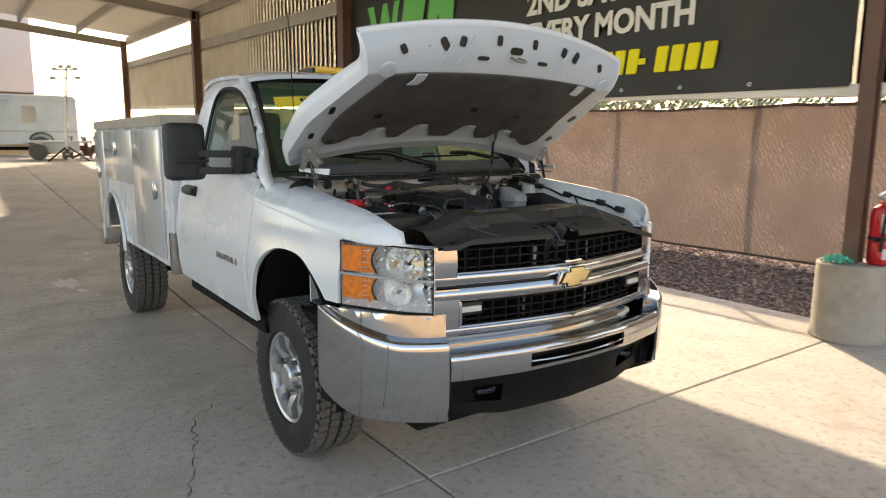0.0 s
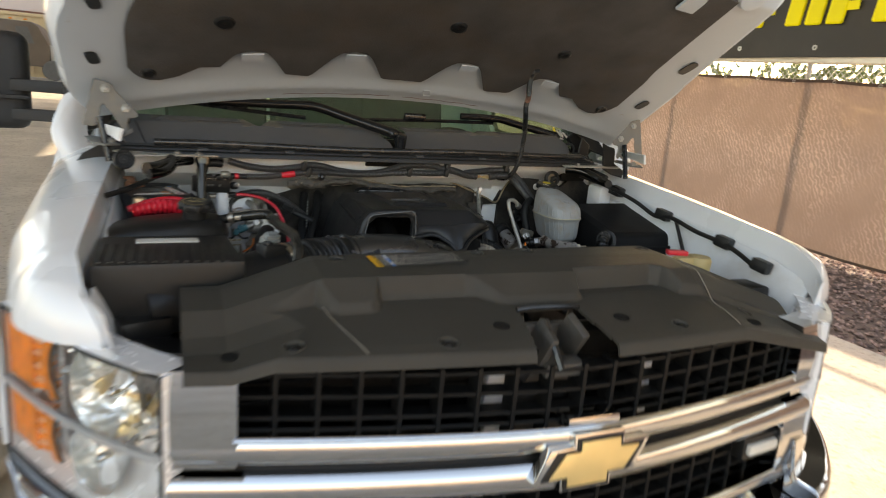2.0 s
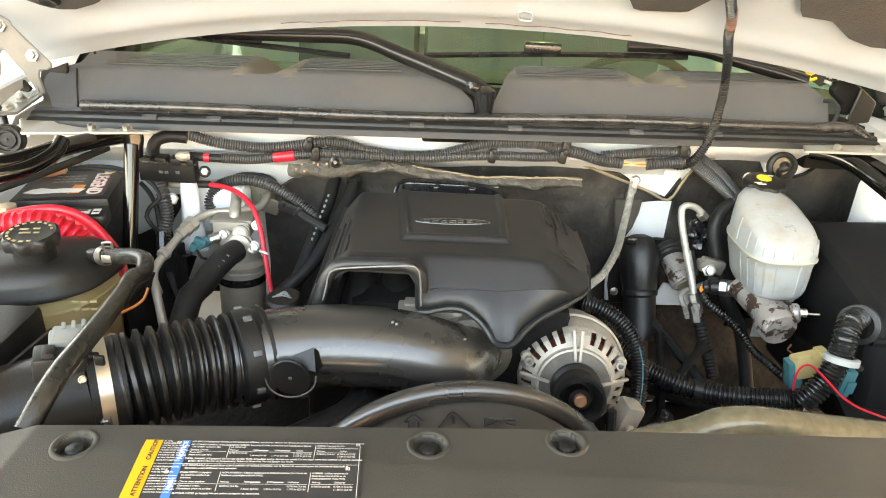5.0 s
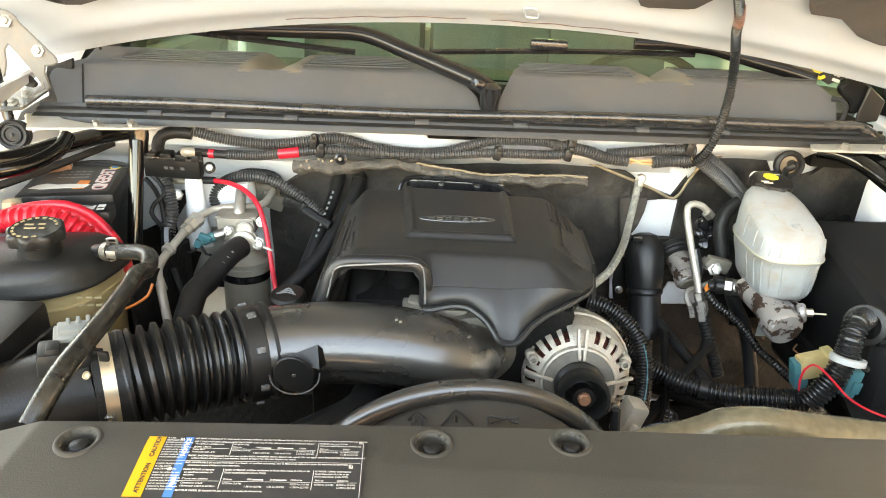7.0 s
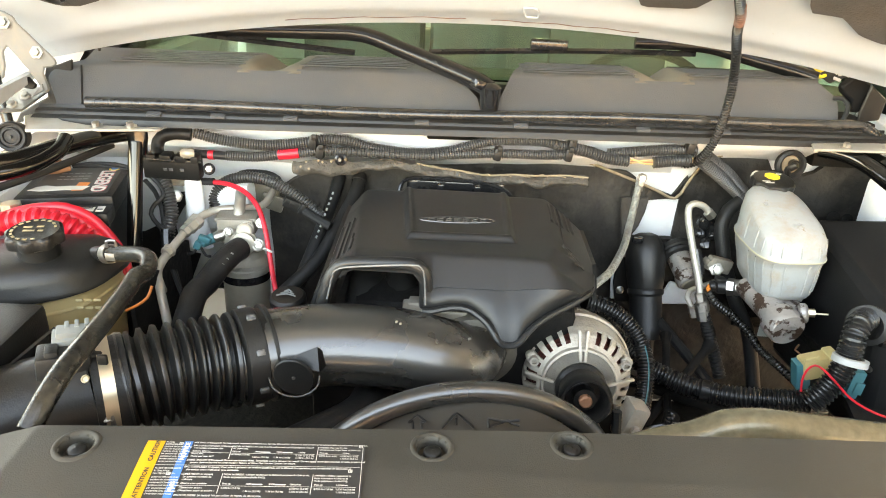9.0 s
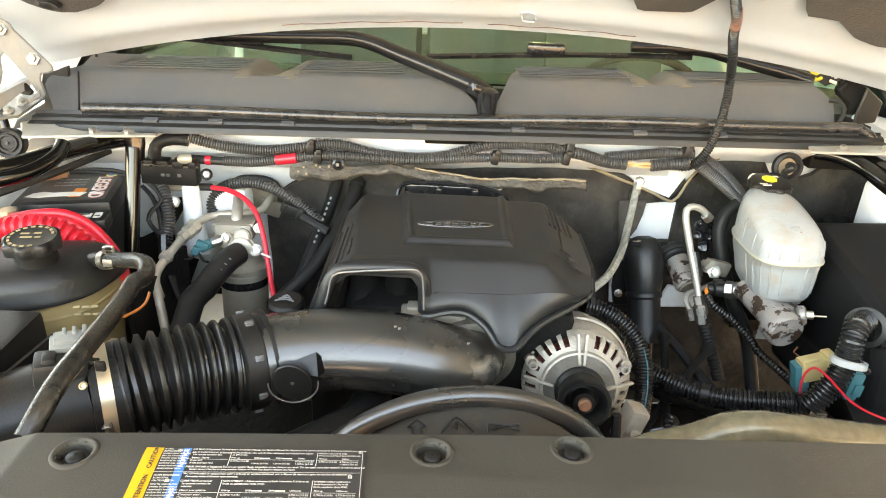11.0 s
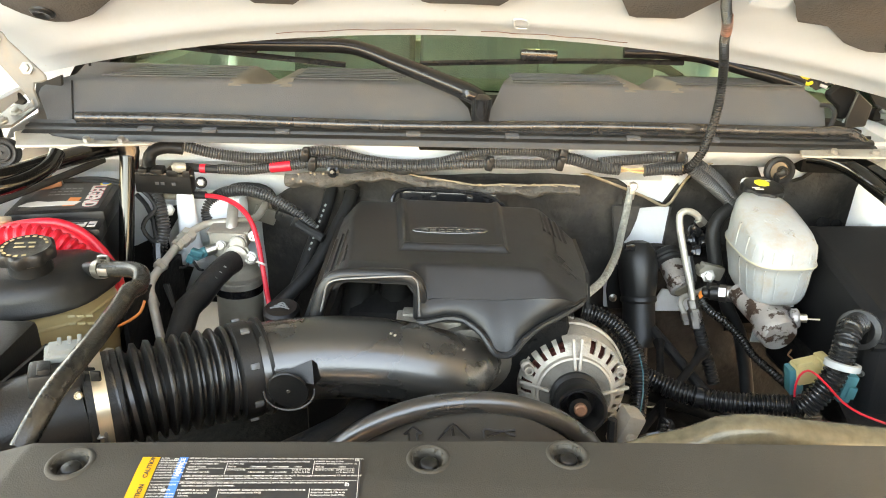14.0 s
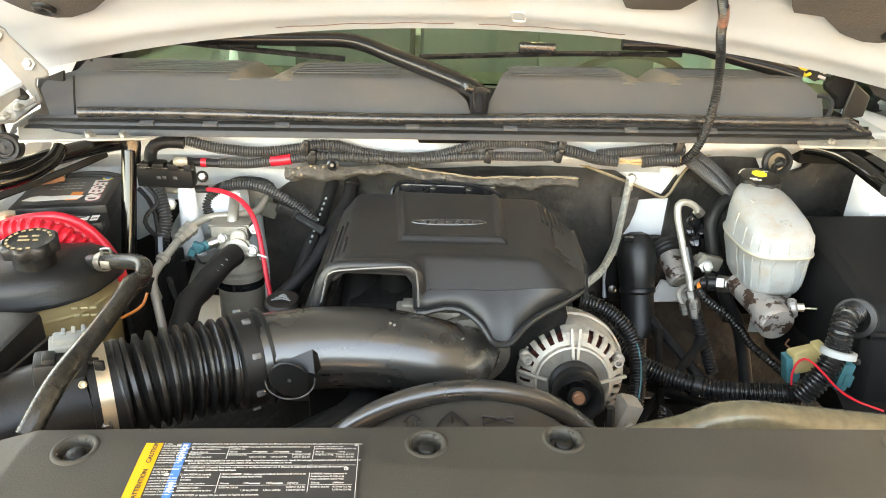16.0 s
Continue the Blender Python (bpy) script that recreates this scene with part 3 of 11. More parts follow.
def banner_fn(u, v):
    y = lerp(0.68, 9.0, u)
    z = lerp(1.95, 3.9, v) + 0.012 * y
    return (3.80 + 0.010 * math.sin(y * 2.1 + z * 2) + 0.007 * math.sin(y * 5.3 - z * 3), y, z)


part("vinyl", sheet(banner_fn, 90, 16, 0.004), VINYL, banner)


def on_banner(y, z):
    return frame_of((3.778, y, z), (0, -1, -RISE * 0.7), (0, 0, 1))


part("lettering", letters("2ND SATURDAY", 0.36, on_banner(4.46, 3.03), 0.003, 0.012), SIGN_WHITE, banner, "white block letters", 0)
part("lettering", letters("EVERY MONTH", 0.34, on_banner(4.42, 2.68), 0.003, 0.012), SIGN_WHITE, banner, "white block letters", 0)
for k in range(12):
    if k in (3, 7):
        bm = prism([(0, 0.09), (0.09, 0.09), (0.09, 0.15), (0, 0.15)], 0.006)
    else:
        bm = prism([(0.0, 0), (0.13, 0), (0.16, 0.25), (0.03, 0.25)], 0.006, Matrix(), 0.012, 1)
    part("bar", turn(bm, on_banner(3.96 - 0.177 * k + (0.03 if k in (3, 7) else 0), 2.23 - 0.003 * k)), SIGN_YELLOW, banner, "yellow bar", 0)
for k, q in enumerate(([(0, 0.62), (0.2, 0.62), (0.36, 0.15), (0.5, 0.62), (0.62, 0.62), (0.75, 0.18), (0.85, 0.62), (1.0, 0.62), (0.85, 0), (0.66, 0), (0.56, 0.32), (0.46, 0), (0.25, 0)],
                       [(1.02, 0.05), (1.6, 0.05), (1.75, 0.62), (1.15, 0.62)], [(1.75, 0.0), (1.95, 0.0), (2.05, 0.3), (2.2, 0.0), (2.4, 0.0), (2.45, 0.62), (1.85, 0.62)])):
    part("emblem", prism(q, 0.006, on_banner(8.4, 3.08)), SIGN_GREEN, banner, "green shape", 0)
for k in range(12):
    y = 0.8 + 0.72 * k
    part("eyelet", lathe([(0.008, 0), (0.02, 0), (0.02, 0.004), (0.008, 0.004)], 10, (3.79, y, 1.995 + 0.02 * y), (3.7, y, 1.995 + 0.02 * y), False), GALV, banner)

# concrete footing with a rag and a fire extinguisher
DX, DY = 3.545, 0.41
footing = thing("concrete_footing", "round raw concrete footing round a steel post", "footing", (DX, DY, 0))
part("drum", lathe([(0.262, 0.02), (0.256, 0.03), (0.254, 0.585), (0.242, 0.60)], 40, (DX, DY, 0), (DX, DY, 1)), CONC_OLD, footing)
part("foot_ring", lathe([(0.262, 0), (0.268, 0.004), (0.266, 0.018), (0.258, 0.024), (0.15, 0.024)], 40, (DX, DY, 0), (DX, DY, 1)), CONC_OLD, footing, "spilt concrete edge")
ext = thing("fire_extinguisher", "red dry-powder fire extinguisher with black hose standing on concrete", "extinguisher", (3.59, 0.255, 0.60))
ex, ey, ez = 3.59, 0.255, 0.05
part("cylinder", lathe([(0.03, 0), (0.075, 0.004), (0.085, 0.02), (0.085, 0.38), (0.07, 0.43), (0.03, 0.46), (0.028, 0.48)], 24, (ex, ey, 0.55 + ez), (ex, ey, 2)), EXT_RED, ext)
part("valve", join(rod((ex, ey, 1.02 + ez), (ex, ey, 1.07 + ez), 0.022, 12), box((ex - 0.05, ey, 1.085 + ez), (0.13, 0.025, 0.016), 0.004, (0, -14, 0)), box((ex - 0.06, ey, 1.06 + ez), (0.12, 0.022, 0.012), 0.004, (0, 8, 0))), GALV, ext, "bare metal valve and lever")
part("hose", hose([(ex - 0.02, ey - 0.03, 1.05 + ez), (ex - 0.09, ey - 0.06, 1.0 + ez), (ex - 0.1, ey - 0.05, 0.85 + ez), (ex - 0.09, ey - 0.04, 0.66 + ez)], 0.012), RUBBER, ext, "black rubber hose")
part("label", sheet(lambda u, v: (ex + 0.0865 * math.cos(3.4 + 1.9 * u), ey + 0.0865 * math.sin(3.4 + 1.9 * u), lerp(0.80, 0.94, v) + ez), 12, 2, 0.0), PALE, ext, "pale printed label")
part("label", sheet(lambda u, v: (ex + 0.088 * math.cos(4.3 + 0.5 * u), ey + 0.088 * math.sin(4.3 + 0.5 * u), lerp(0.81, 0.93, v) + ez), 5, 2, 0.0), YELLOW, ext, "yellow instruction panel")
part("label", sheet(lambda u, v: (ex + 0.0865 * math.cos(3.7 + 0.6 * u), ey + 0.0865 * math.sin(3.7 + 0.6 * u), lerp(0.60, 0.68, v) + ez), 5, 2, 0.0), PALE, ext, "pale tag")
part("bracket", join(lathe([(0.087, 0), (0.091, 0), (0.091, 0.025), (0.087, 0.025)], 24, (ex, ey, 0.74 + ez), (ex, ey, 2), False), box((ex - 0.13, ey - 0.02, 0.745 + ez), (0.1, 0.008, 0.02), 0.002)), BLACK, ext, "black strap")


def rag(u, v):
    a, b = u * 2 - 1, v * 2 - 1
    return (3.40 + 0.055 * a + 0.02 * b, 0.47 + 0.085 * b - 0.03 * a, 0.612 + 0.045 * (1 - a * a) * (1 - b * b * 0.6) + 0.012 * math.sin(9 * a + 5 * b) + 0.009 * math.sin(13 * b - 7 * a))


solo("rag", sheet(rag, 26, 26, 0.003), GREEN_CLOTH, "crumpled green cloth rag on the concrete footing", "rag")

# ---- unseen wall behind the camera, added to bounce warm light ----
solo("bounce_wall", span((-26, -13.3, 0), (20, -13.0, 2.6), 0.02), STUCCO, "unseen tan wall added to bounce warm light", "wall", "structure")

# ---- far side of the yard ----
FAR_Z = 0.79
CONTAINER = mat("faded_tan_container_paint", (0.52, 0.38, 0.22), 0.6, 0, 0.06, 1.5, dirt=((0.36, 0.22, 0.13), 0.4, 1.2))
PINK_PANEL = mat("pale_pink_panel", (0.60, 0.50, 0.47), 0.6, 0, 0.03, 0.6, dirt=((0.5, 0.41, 0.38), 0.4, 0.4))
FADED = mat("sun_faded_blue_white_paint", (0.60, 0.66, 0.70), 0.5, 0, 0.05, 1.0, dirt=((0.36, 0.48, 0.60), 0.7, 0.8))
DARK_CAB = mat("dull_brown_truck_paint", (0.10, 0.075, 0.06), 0.45, 0, 0.1, 2)
GREY_TYRE = mat("dusty_tyre", (0.10, 0.10, 0.10), 0.85, 0, 0.15, 12)
ct = solo("shipping_container", span((-16, 34.2, FAR_Z), (1.75, 36.6, 3.46), 0.02), CONTAINER, "faded tan shipping container at the back of the yard", "container")
for k in range(60):
    part("rib", span((-15.9 + 0.295 * k, 34.16, FAR_Z + 0.16), (-15.78 + 0.295 * k, 34.2, 3.30)), CONTAINER, ct)
part("rail", span((-16.02, 34.13, 3.34), (1.78, 34.2, 3.48), 0.01), CONTAINER, ct, "tan top rail")
pk = solo("stacked_unit", span((-16, 34.3, 3.56), (1.05, 37.5, 8.6), 0.03), PINK_PANEL, "tall pale pink panel unit stacked on the container", "storage unit")
part("base_rail", span((-16, 34.26, 3.47), (1.0, 37.4, 3.56)), RUST, pk, "dark rusty base rail")


def far_wheel(name, x, y, r, parent):
    w = part(name, lathe([(r * 0.6, -0.12), (r * 0.96, -0.12), (r, -0.08), (r, 0.08), (r * 0.96, 0.12), (r * 0.6, 0.12)], 28, (x, y, FAR_Z + r), (x, y - 1, FAR_Z + r)), GREY_TYRE, parent, "dusty tyre")
    part("rim", lathe([(r * 0.60, 0.10), (r * 0.55, 0.06), (r * 0.3, 0.05), (r * 0.25, 0.10), (0.02, 0.11)], 20, (x, y, FAR_Z + r), (x, y - 1, FAR_Z + r), False), GALV, w, "grey steel rim")


# old step van, its side faces the shed
vy = 30.0
van = thing("step_van", "faded blue-white step van with an open doorway", "van", (-0.6, vy + 1, FAR_Z))
poly = [(-2.72, 0.48), (-2.72, 1.10), (-2.55, 1.35), (-2.20, 2.30), (-2.05, 2.42), (2.0, 2.46), (2.12, 2.34), (2.12, 0.48)]
def van_side(y):
    return [(x, y, FAR_Z + z) for x, z in poly]
part("body", loft([van_side(vy + 0.03), van_side(vy + 2.1)]), FADED, van, "faded blue-white van body", 20, 0.03)
# Near-black plate on the solid body stands in for the doorway's shade.
part("doorway", prism([(-2.42, 0.55), (-1.72, 0.55), (-1.72, 2.05), (-2.15, 2.05), (-2.42, 1.5)], 0.02, frame_of((0, vy + 0.025, FAR_Z), (1, 0, 0), (0, 0, 1)) ), DARK, van, "near-black plate for the shaded open doorway")
part("seat", join(box((-2.1, vy - 0.005, FAR_Z + 0.95), (0.34, 0.02, 0.10), 0.005), box((-2.22, vy - 0.005, FAR_Z + 1.25), (0.08, 0.02, 0.5), 0.005, (0, 12, 0))), RUST, van, "brown seat in the doorway")
part("door", span((-1.70, vy, FAR_Z + 0.50), (-1.12, vy + 0.03, FAR_Z + 2.15), 0.01), FADED, van, "slid-back faded door")
part("rub_rail", span((-1.1, vy, FAR_Z + 0.98), (2.12, vy + 0.03, FAR_Z + 1.03), 0.008), GALV, van)
part("rub_rail", span((-2.72, vy, FAR_Z + 2.22), (2.12, vy + 0.03, FAR_Z + 2.27), 0.008), OLD_WHITE, van)
part("side_step", span((-2.6, vy - 0.04, FAR_Z + 0.40), (2.1, vy + 0.04, FAR_Z + 0.48), 0.01), TAN, van, "tan sill board")
part("vent", span((0.15, vy, FAR_Z + 1.35), (0.62, vy + 0.03, FAR_Z + 2.0), 0.008), GALV, van, "grey panel in the side")
part("arch", hose([(0.33, vy, FAR_Z + 0.5), (0.42, vy - 0.01, FAR_Z + 0.82), (0.75, vy - 0.02, FAR_Z + 0.95), (1.08, vy - 0.01, FAR_Z + 0.82), (1.2, vy, FAR_Z + 0.55)], 0.035, 6, 0.05), GREY_TYRE, van, "dark wheel arch edge")
far_wheel("wheel", 0.72, vy + 0.02, 0.40, van)
far_wheel("wheel", -2.75, vy + 0.02, 0.40, van)
part("undercarriage", span((-2.4, vy + 0.3, FAR_Z + 0.25), (2.0, vy + 1.9, FAR_Z + 0.48)), DARK, van, "dark undercarriage")

# light tower on tripod legs
tw = thing("light_tower", "portable light tower with floodlights on a tripod", "light tower", (1.1, 25, 0.72))
part("mast", join(rod((1.05, 25, 0.95), (1.13, 25, 2.4), 0.055, 10), rod((1.12, 25, 2.35), (1.24, 25, 3.95), 0.04, 10)), GALV, tw, "grey telescopic mast")
part("crossbar", join(rod((0.80, 25, 3.84), (1.56, 25, 3.88), 0.025, 8), rod((0.85, 25, 3.55), (1.52, 25, 3.60), 0.018, 8)), GALV, tw)
for x, z in ((0.86, 3.86), (1.07, 3.95), (1.33, 3.97), (1.50, 3.90), (0.80, 3.56), (1.56, 3.60)):
    lp = part("floodlight", box((x, 24.94, z), (0.17, 0.14, 0.10), 0.02, (15, 0, 0)), GALV, tw, "grey floodlight")
    part("glass", box((x, 24.86, z - 0.02), (0.14, 0.01, 0.07), 0.004, (15, 0, 0)), PALE, lp)
for x, y in ((0.45, 24.7), (1.72, 24.7), (1.1, 25.8)):
    part("leg", rod((1.08, 25, 1.25), (x, y, 0.74), 0.03, 8), BLACK, tw, "dark tripod leg")
part("collar", lathe([(0.08, 0), (0.08, 0.16)], 10, (1.07, 25, 1.0), (1.07, 25, 2)), RUST, tw, "red-brown collar")
# flatbed trailer with scrap
tr = thing("flatbed_trailer", "low flatbed trailer with a pale deck", "trailer", (1.0, 26.5, 0.75))
part("deck", span((-0.1, 25.9, 1.36), (2.0, 27.4, 1.44), 0.01), OLD_WHITE, tr, "pale deck")
part("frame", span((0.5, 26.0, 1.02), (1.6, 27.2, 1.36), 0.02), OLD_WHITE, tr, "pale box under the deck")
part("tyre", lathe([(0.15, -0.1), (0.28, -0.1), (0.3, 0), (0.28, 0.1), (0.15, 0.1)], 20, (0.25, 25.7, 1.05), (0.25, 24, 1.05)), GREY_TYRE, tr, "small tyre")
g = random.Random(3)
for k in range(16):
    x = g.uniform(1.0, 2.6)
    solo("scrap_iron", box((x, 26.8 + g.uniform(-0.6, 0.8), 0.84 + 0.05 * k / 2), (g.uniform(0.15, 0.6), 0.2, g.uniform(0.06, 0.3)), 0.02, (0, g.uniform(-20, 20), 0)) if k % 2 else rod((x, 26.4, 0.76), (x + g.uniform(-0.4, 0.4), 26.5, 1.6), 0.04, 8), RUST if k % 3 else GREY_TYRE, "rusty scrap iron beside the trailer", "scrap metal", group="scrap pile")
solo("iron_trestle", join(span((1.4, 24.9, 0.74), (2.3, 25.5, 0.80), 0.01), span((1.5, 25.0, 0.80), (1.56, 25.4, 1.05), 0.01), span((2.1, 25.0, 0.80), (2.16, 25.4, 1.0), 0.01)), GALV, "low grey steel trestle on the ground", "trestle")
# parked dark truck and a white utility box
dt = thing("parked_truck", "dull brown parked truck with a white hood", "truck", (-6.3, 31, FAR_Z))
part("cab", prism([(-7.9, 0.5), (-4.85, 0.5), (-4.85, 1.3), (-5.2, 2.0), (-5.45, 2.15), (-7.9, 2.2)], 1.9, frame_of((0, 32.0, FAR_Z), (1, 0, 0), (0, 0, 1)), 0.05), DARK_CAB, dt, "brown cab")
part("window", prism([(-5.95, 1.35), (-5.35, 1.35), (-5.55, 1.95), (-5.95, 1.95)], 0.02, frame_of((0, 30.09, FAR_Z), (1, 0, 0), (0, 0, 1))), GREY_TYRE, dt, "dusty window")
part("hood", prism([(-5.2, 0.55), (-4.1, 0.55), (-4.1, 1.15), (-4.3, 1.3), (-5.2, 1.38)], 1.6, frame_of((0, 31.9, FAR_Z), (1, 0, 0), (0, 0, 1)), 0.05), OLD_WHITE, dt, "white hood")
for x in (-7.2, -6.7, -6.2, -5.7):
    part("marker_light", box((x, 30.6, FAR_Z + 2.24), (0.12, 0.08, 0.06), 0.02), AMBER, dt, "amber roof marker")
far_wheel("wheel", -4.75, 30.15, 0.38, dt)
far_wheel("wheel", -7.1, 30.15, 0.38, dt)
solo("utility_box", span((-4.35, 32.6, FAR_Z), (-3.55, 33.4, FAR_Z + 1.7), 0.03), OLD_WHITE, "white steel utility box behind the truck", "box")
# back fence
fb_ = thing("back_fence", "galvanised pipe and wire fence at the back of the yard", "fence", (4, 38, FAR_Z), kind="structure")
for k in range(8):
    part("post", rod((2.95 + 0.75 * k, 38, FAR_Z - 0.02), (2.95 + 0.75 * k, 38, 3.0 if k % 2 else 2.75), 0.035, 8), GALV, fb_)
for z in (1.35, 2.0, 2.7):
    part("wire", rod((2.2, 38, z), (9, 38, z), 0.012, 6), GALV, fb_)
# hills, with the distance haze put into their colour
HILL = mat("haze_tinted_hills", (0.75, 0.76, 0.78), 1.0, 0, 0.05, 0.01)
g = random.Random(21)
hb = bmesh.new()
prev = None
for k in range(61):
    x = -700 + 1500 * k / 60
    h = 16 + 10 * math.sin(k * 0.35) + 6 * math.sin(k * 0.9 + 1) + g.uniform(-2, 2)
    row = (hb.verts.new((x, 620, -3)), hb.verts.new((x, 640 + 30 * math.sin(k), max(4, h))), hb.verts.new((x, 720, -3)))
    if prev:
        for i in range(2):
            hb.faces.new((prev[i], row[i], row[i + 1], prev[i + 1]))
    prev = row
solo("backdrop", hb, HILL, "hills on the horizon, haze in their pale grey", "hills", "structure")


# green hedge on the far side of the fence
HEDGE = mat("sunlit_hedge_leaves", (0.16, 0.20, 0.07), 0.75, 0, 0.4, 2.5, dirt=((0.25, 0.26, 0.13), 0.6, 1.0))
hg_ = random.Random(31)
hv, hf = [], []
for k in range(7000):
    y = hg_.uniform(-2, 24)
    top = 2.75 + 0.35 * math.sin(y * 0.9) + 0.25 * math.sin(y * 2.3 + 1)
    c = Vector((12.5 + hg_.gauss(0, 0.5), y, 0.6 + (top - 0.6) * hg_.random() ** 0.7))
    m = Euler((hg_.uniform(0, 6.3), hg_.uniform(0, 6.3), hg_.uniform(0, 6.3))).to_matrix()
    w = hg_.uniform(0.07, 0.15)
    i = len(hv)
    hv += [c + m @ Vector(q) * w for q in ((-1, -0.4, 0), (0, -0.5, 0.2), (1, 0, 0), (0, 0.5, 0.2), (-1, 0.4, 0))]
    hf.append((i, i + 1, i + 2, i + 3, i + 4))
hme = bpy.data.meshes.new("hedge")
hme.from_pydata(hv, [], hf)
hme.materials.append(HEDGE)
tagged(new("hedge", hme), "sunlit green hedge beyond the fence", "hedge", kind="stuff")

# ---- the truck ----
truck = thing("service_truck", "white regular-cab pickup with a steel utility body and its hood raised", "truck", (0, 2.4, 0))


def tp(name, bm, material, label="", **k):
    return part(name, bm, material, truck, label, **k)


def both(fn):
    for s in (-1, 1):
        fn(s)


def mirror(bm, s):
    if s > 0:
        bm.transform(Matrix.Diagonal((-1, 1, 1, 1)))
        bmesh.ops.reverse_faces(bm, faces=bm.faces)
    return bm


AXF, AXR, RT = 1.06, 4.33, 0.378


def side_x(y, z):
    """Half width of the body at a place along the truck and a height."""
    w = line(y, (0.25, 0.80), (0.4, 0.868), (0.6, 0.905), (0.95, 0.925), (1.3, 0.935), (2.5, 0.955))
    belly = curve(z, (0.5, -0.045), (0.8, 0.0), (0.95, 0.008), (1.12, -0.012), (1.22, -0.03), (1.4, -0.085))
    flare = 0.018 * math.exp(-((y - 0.965) / 0.42) ** 2) * math.exp(-((z - 0.85) / 0.16) ** 2)
    return w + belly + flare


def panel(y0, y1, low, high, ny, nz, thick=0.018, off=0.0):
    """Right-hand side panel between two edges given along the truck."""
    def fn(u, v):
        y = lerp(y0, y1, u)
        z = lerp(low(y), high(y), v)
        return (-side_x(y, z) - off, y, z)
    return sheet(fn, ny, nz, -thick)


def arch(y):
    d = abs(y - 0.81) / 0.415
    return 0.5 + 0.54 * math.sqrt(max(0.0, 1 - d ** 2.6)) if d < 1 else 0.0


def ridge_z(y):
    """Height of the fender's inner edge."""
    return line(y, (0.2, 1.165), (0.226, 1.178), (0.27, 1.200), (0.334, 1.222), (0.393, 1.233), (0.741, 1.271), (1.144, 1.308), (1.3, 1.322))


def fender_top(y):
    return ridge_z(y) - 0.10


def fender_low(y):
    a = arch(y)
    return max(a, line(y, (0.2, 0.88), (0.50, 0.88), (0.51, 0.62), (1.3, 0.62)))


def ridge_x(y):
    return line(y, (0.2, 0.705), (0.24, 0.735), (0.34, 0.755), (0.8, 0.748), (1.3, 0.735))


def build_fender(s):
    bm = panel(0.408, 1.215, fender_low, fender_top, 80, 14)
    # upper face that rolls over to the bay
    def fn(u, v):
        y0 = lerp(0.373, 0.203, v ** 0.8)
        y = lerp(y0, 1.285, u * u)
        a = v * math.pi / 2
        z0, z1 = fender_top(max(y, 0.373)), ridge_z(y)
        z0 = min(z0, z1)
        xs, xr = side_x(max(y, 0.373), z0), ridge_x(y)
        z = z0 + (max(z1, 1.125) - z0) * math.sin(a)
        k = 1 - min(1.0, (y - y0) / 0.045)
        nose = 1.128 - 0.012 * v
        return (-xs + (xs - xr) * (1 - math.cos(a)), y, nose + (z - nose) * math.sqrt(max(0.0, 1 - k * k)))
    bm = join(bm, sheet(fn, 80, 14, -0.012))
    # inner flange down into the bay
    def fl(u, v):
        y = lerp(0.205, 1.285, u)
        return (-ridge_x(y) + 0.012 * v, y, ridge_z(y) - 0.055 * v)
    bm = join(bm, sheet(fl, 40, 2, 0.004))
    tp("fender", mirror(bm, s), WHITE, "glossy white front fender")
    # wheel well and inner apron
    def well(u, v):
        a = lerp(-0.1, math.pi - 0.36, u)
        return (-lerp(0.50, 0.90, v), 0.83 - 0.44 * math.cos(a), 0.5 + 0.545 * math.sin(a))
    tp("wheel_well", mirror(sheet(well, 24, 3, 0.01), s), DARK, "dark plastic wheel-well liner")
    tp("inner_fender", mirror(sheet(lambda u, v: (-lerp(0.70, 0.735, v) + 0.02 * math.sin(3 * v), lerp(0.25, 1.12, u), lerp(0.98, ridge_z(lerp(0.25, 1.12, u)) - 0.05, v)), 16, 8, -0.006), s), WHITE_BAY,
       "white inner fender apron")


both(build_fender)


def door_low(y):
    return line(y, (1.22, 0.63), (2.45, 0.67))


def roof(u, v):
    a = lerp(-1, 1, u)
    y = lerp(1.72, 2.5, v)
    return (0.728 * a, y - 0.05 * (1 - a * a) * (1 - v), 1.885 - 0.040 * abs(a) ** 4 - 0.03 * (2 * v - 0.9) ** 4 - 0.02 * (1 - v) ** 3)


def windshield(u, v):
    a = lerp(-1, 1, u)
    y = lerp(1.262, 1.785, v) - 0.09 * (1 - a * a) * (1 - 0.3 * v)
    return (a * lerp(0.80, 0.69, v), y + 0.03 * (1 - a * a), lerp(1.36, 1.84, v) - 0.012 * a * a - 0.022 * v * a ** 4)


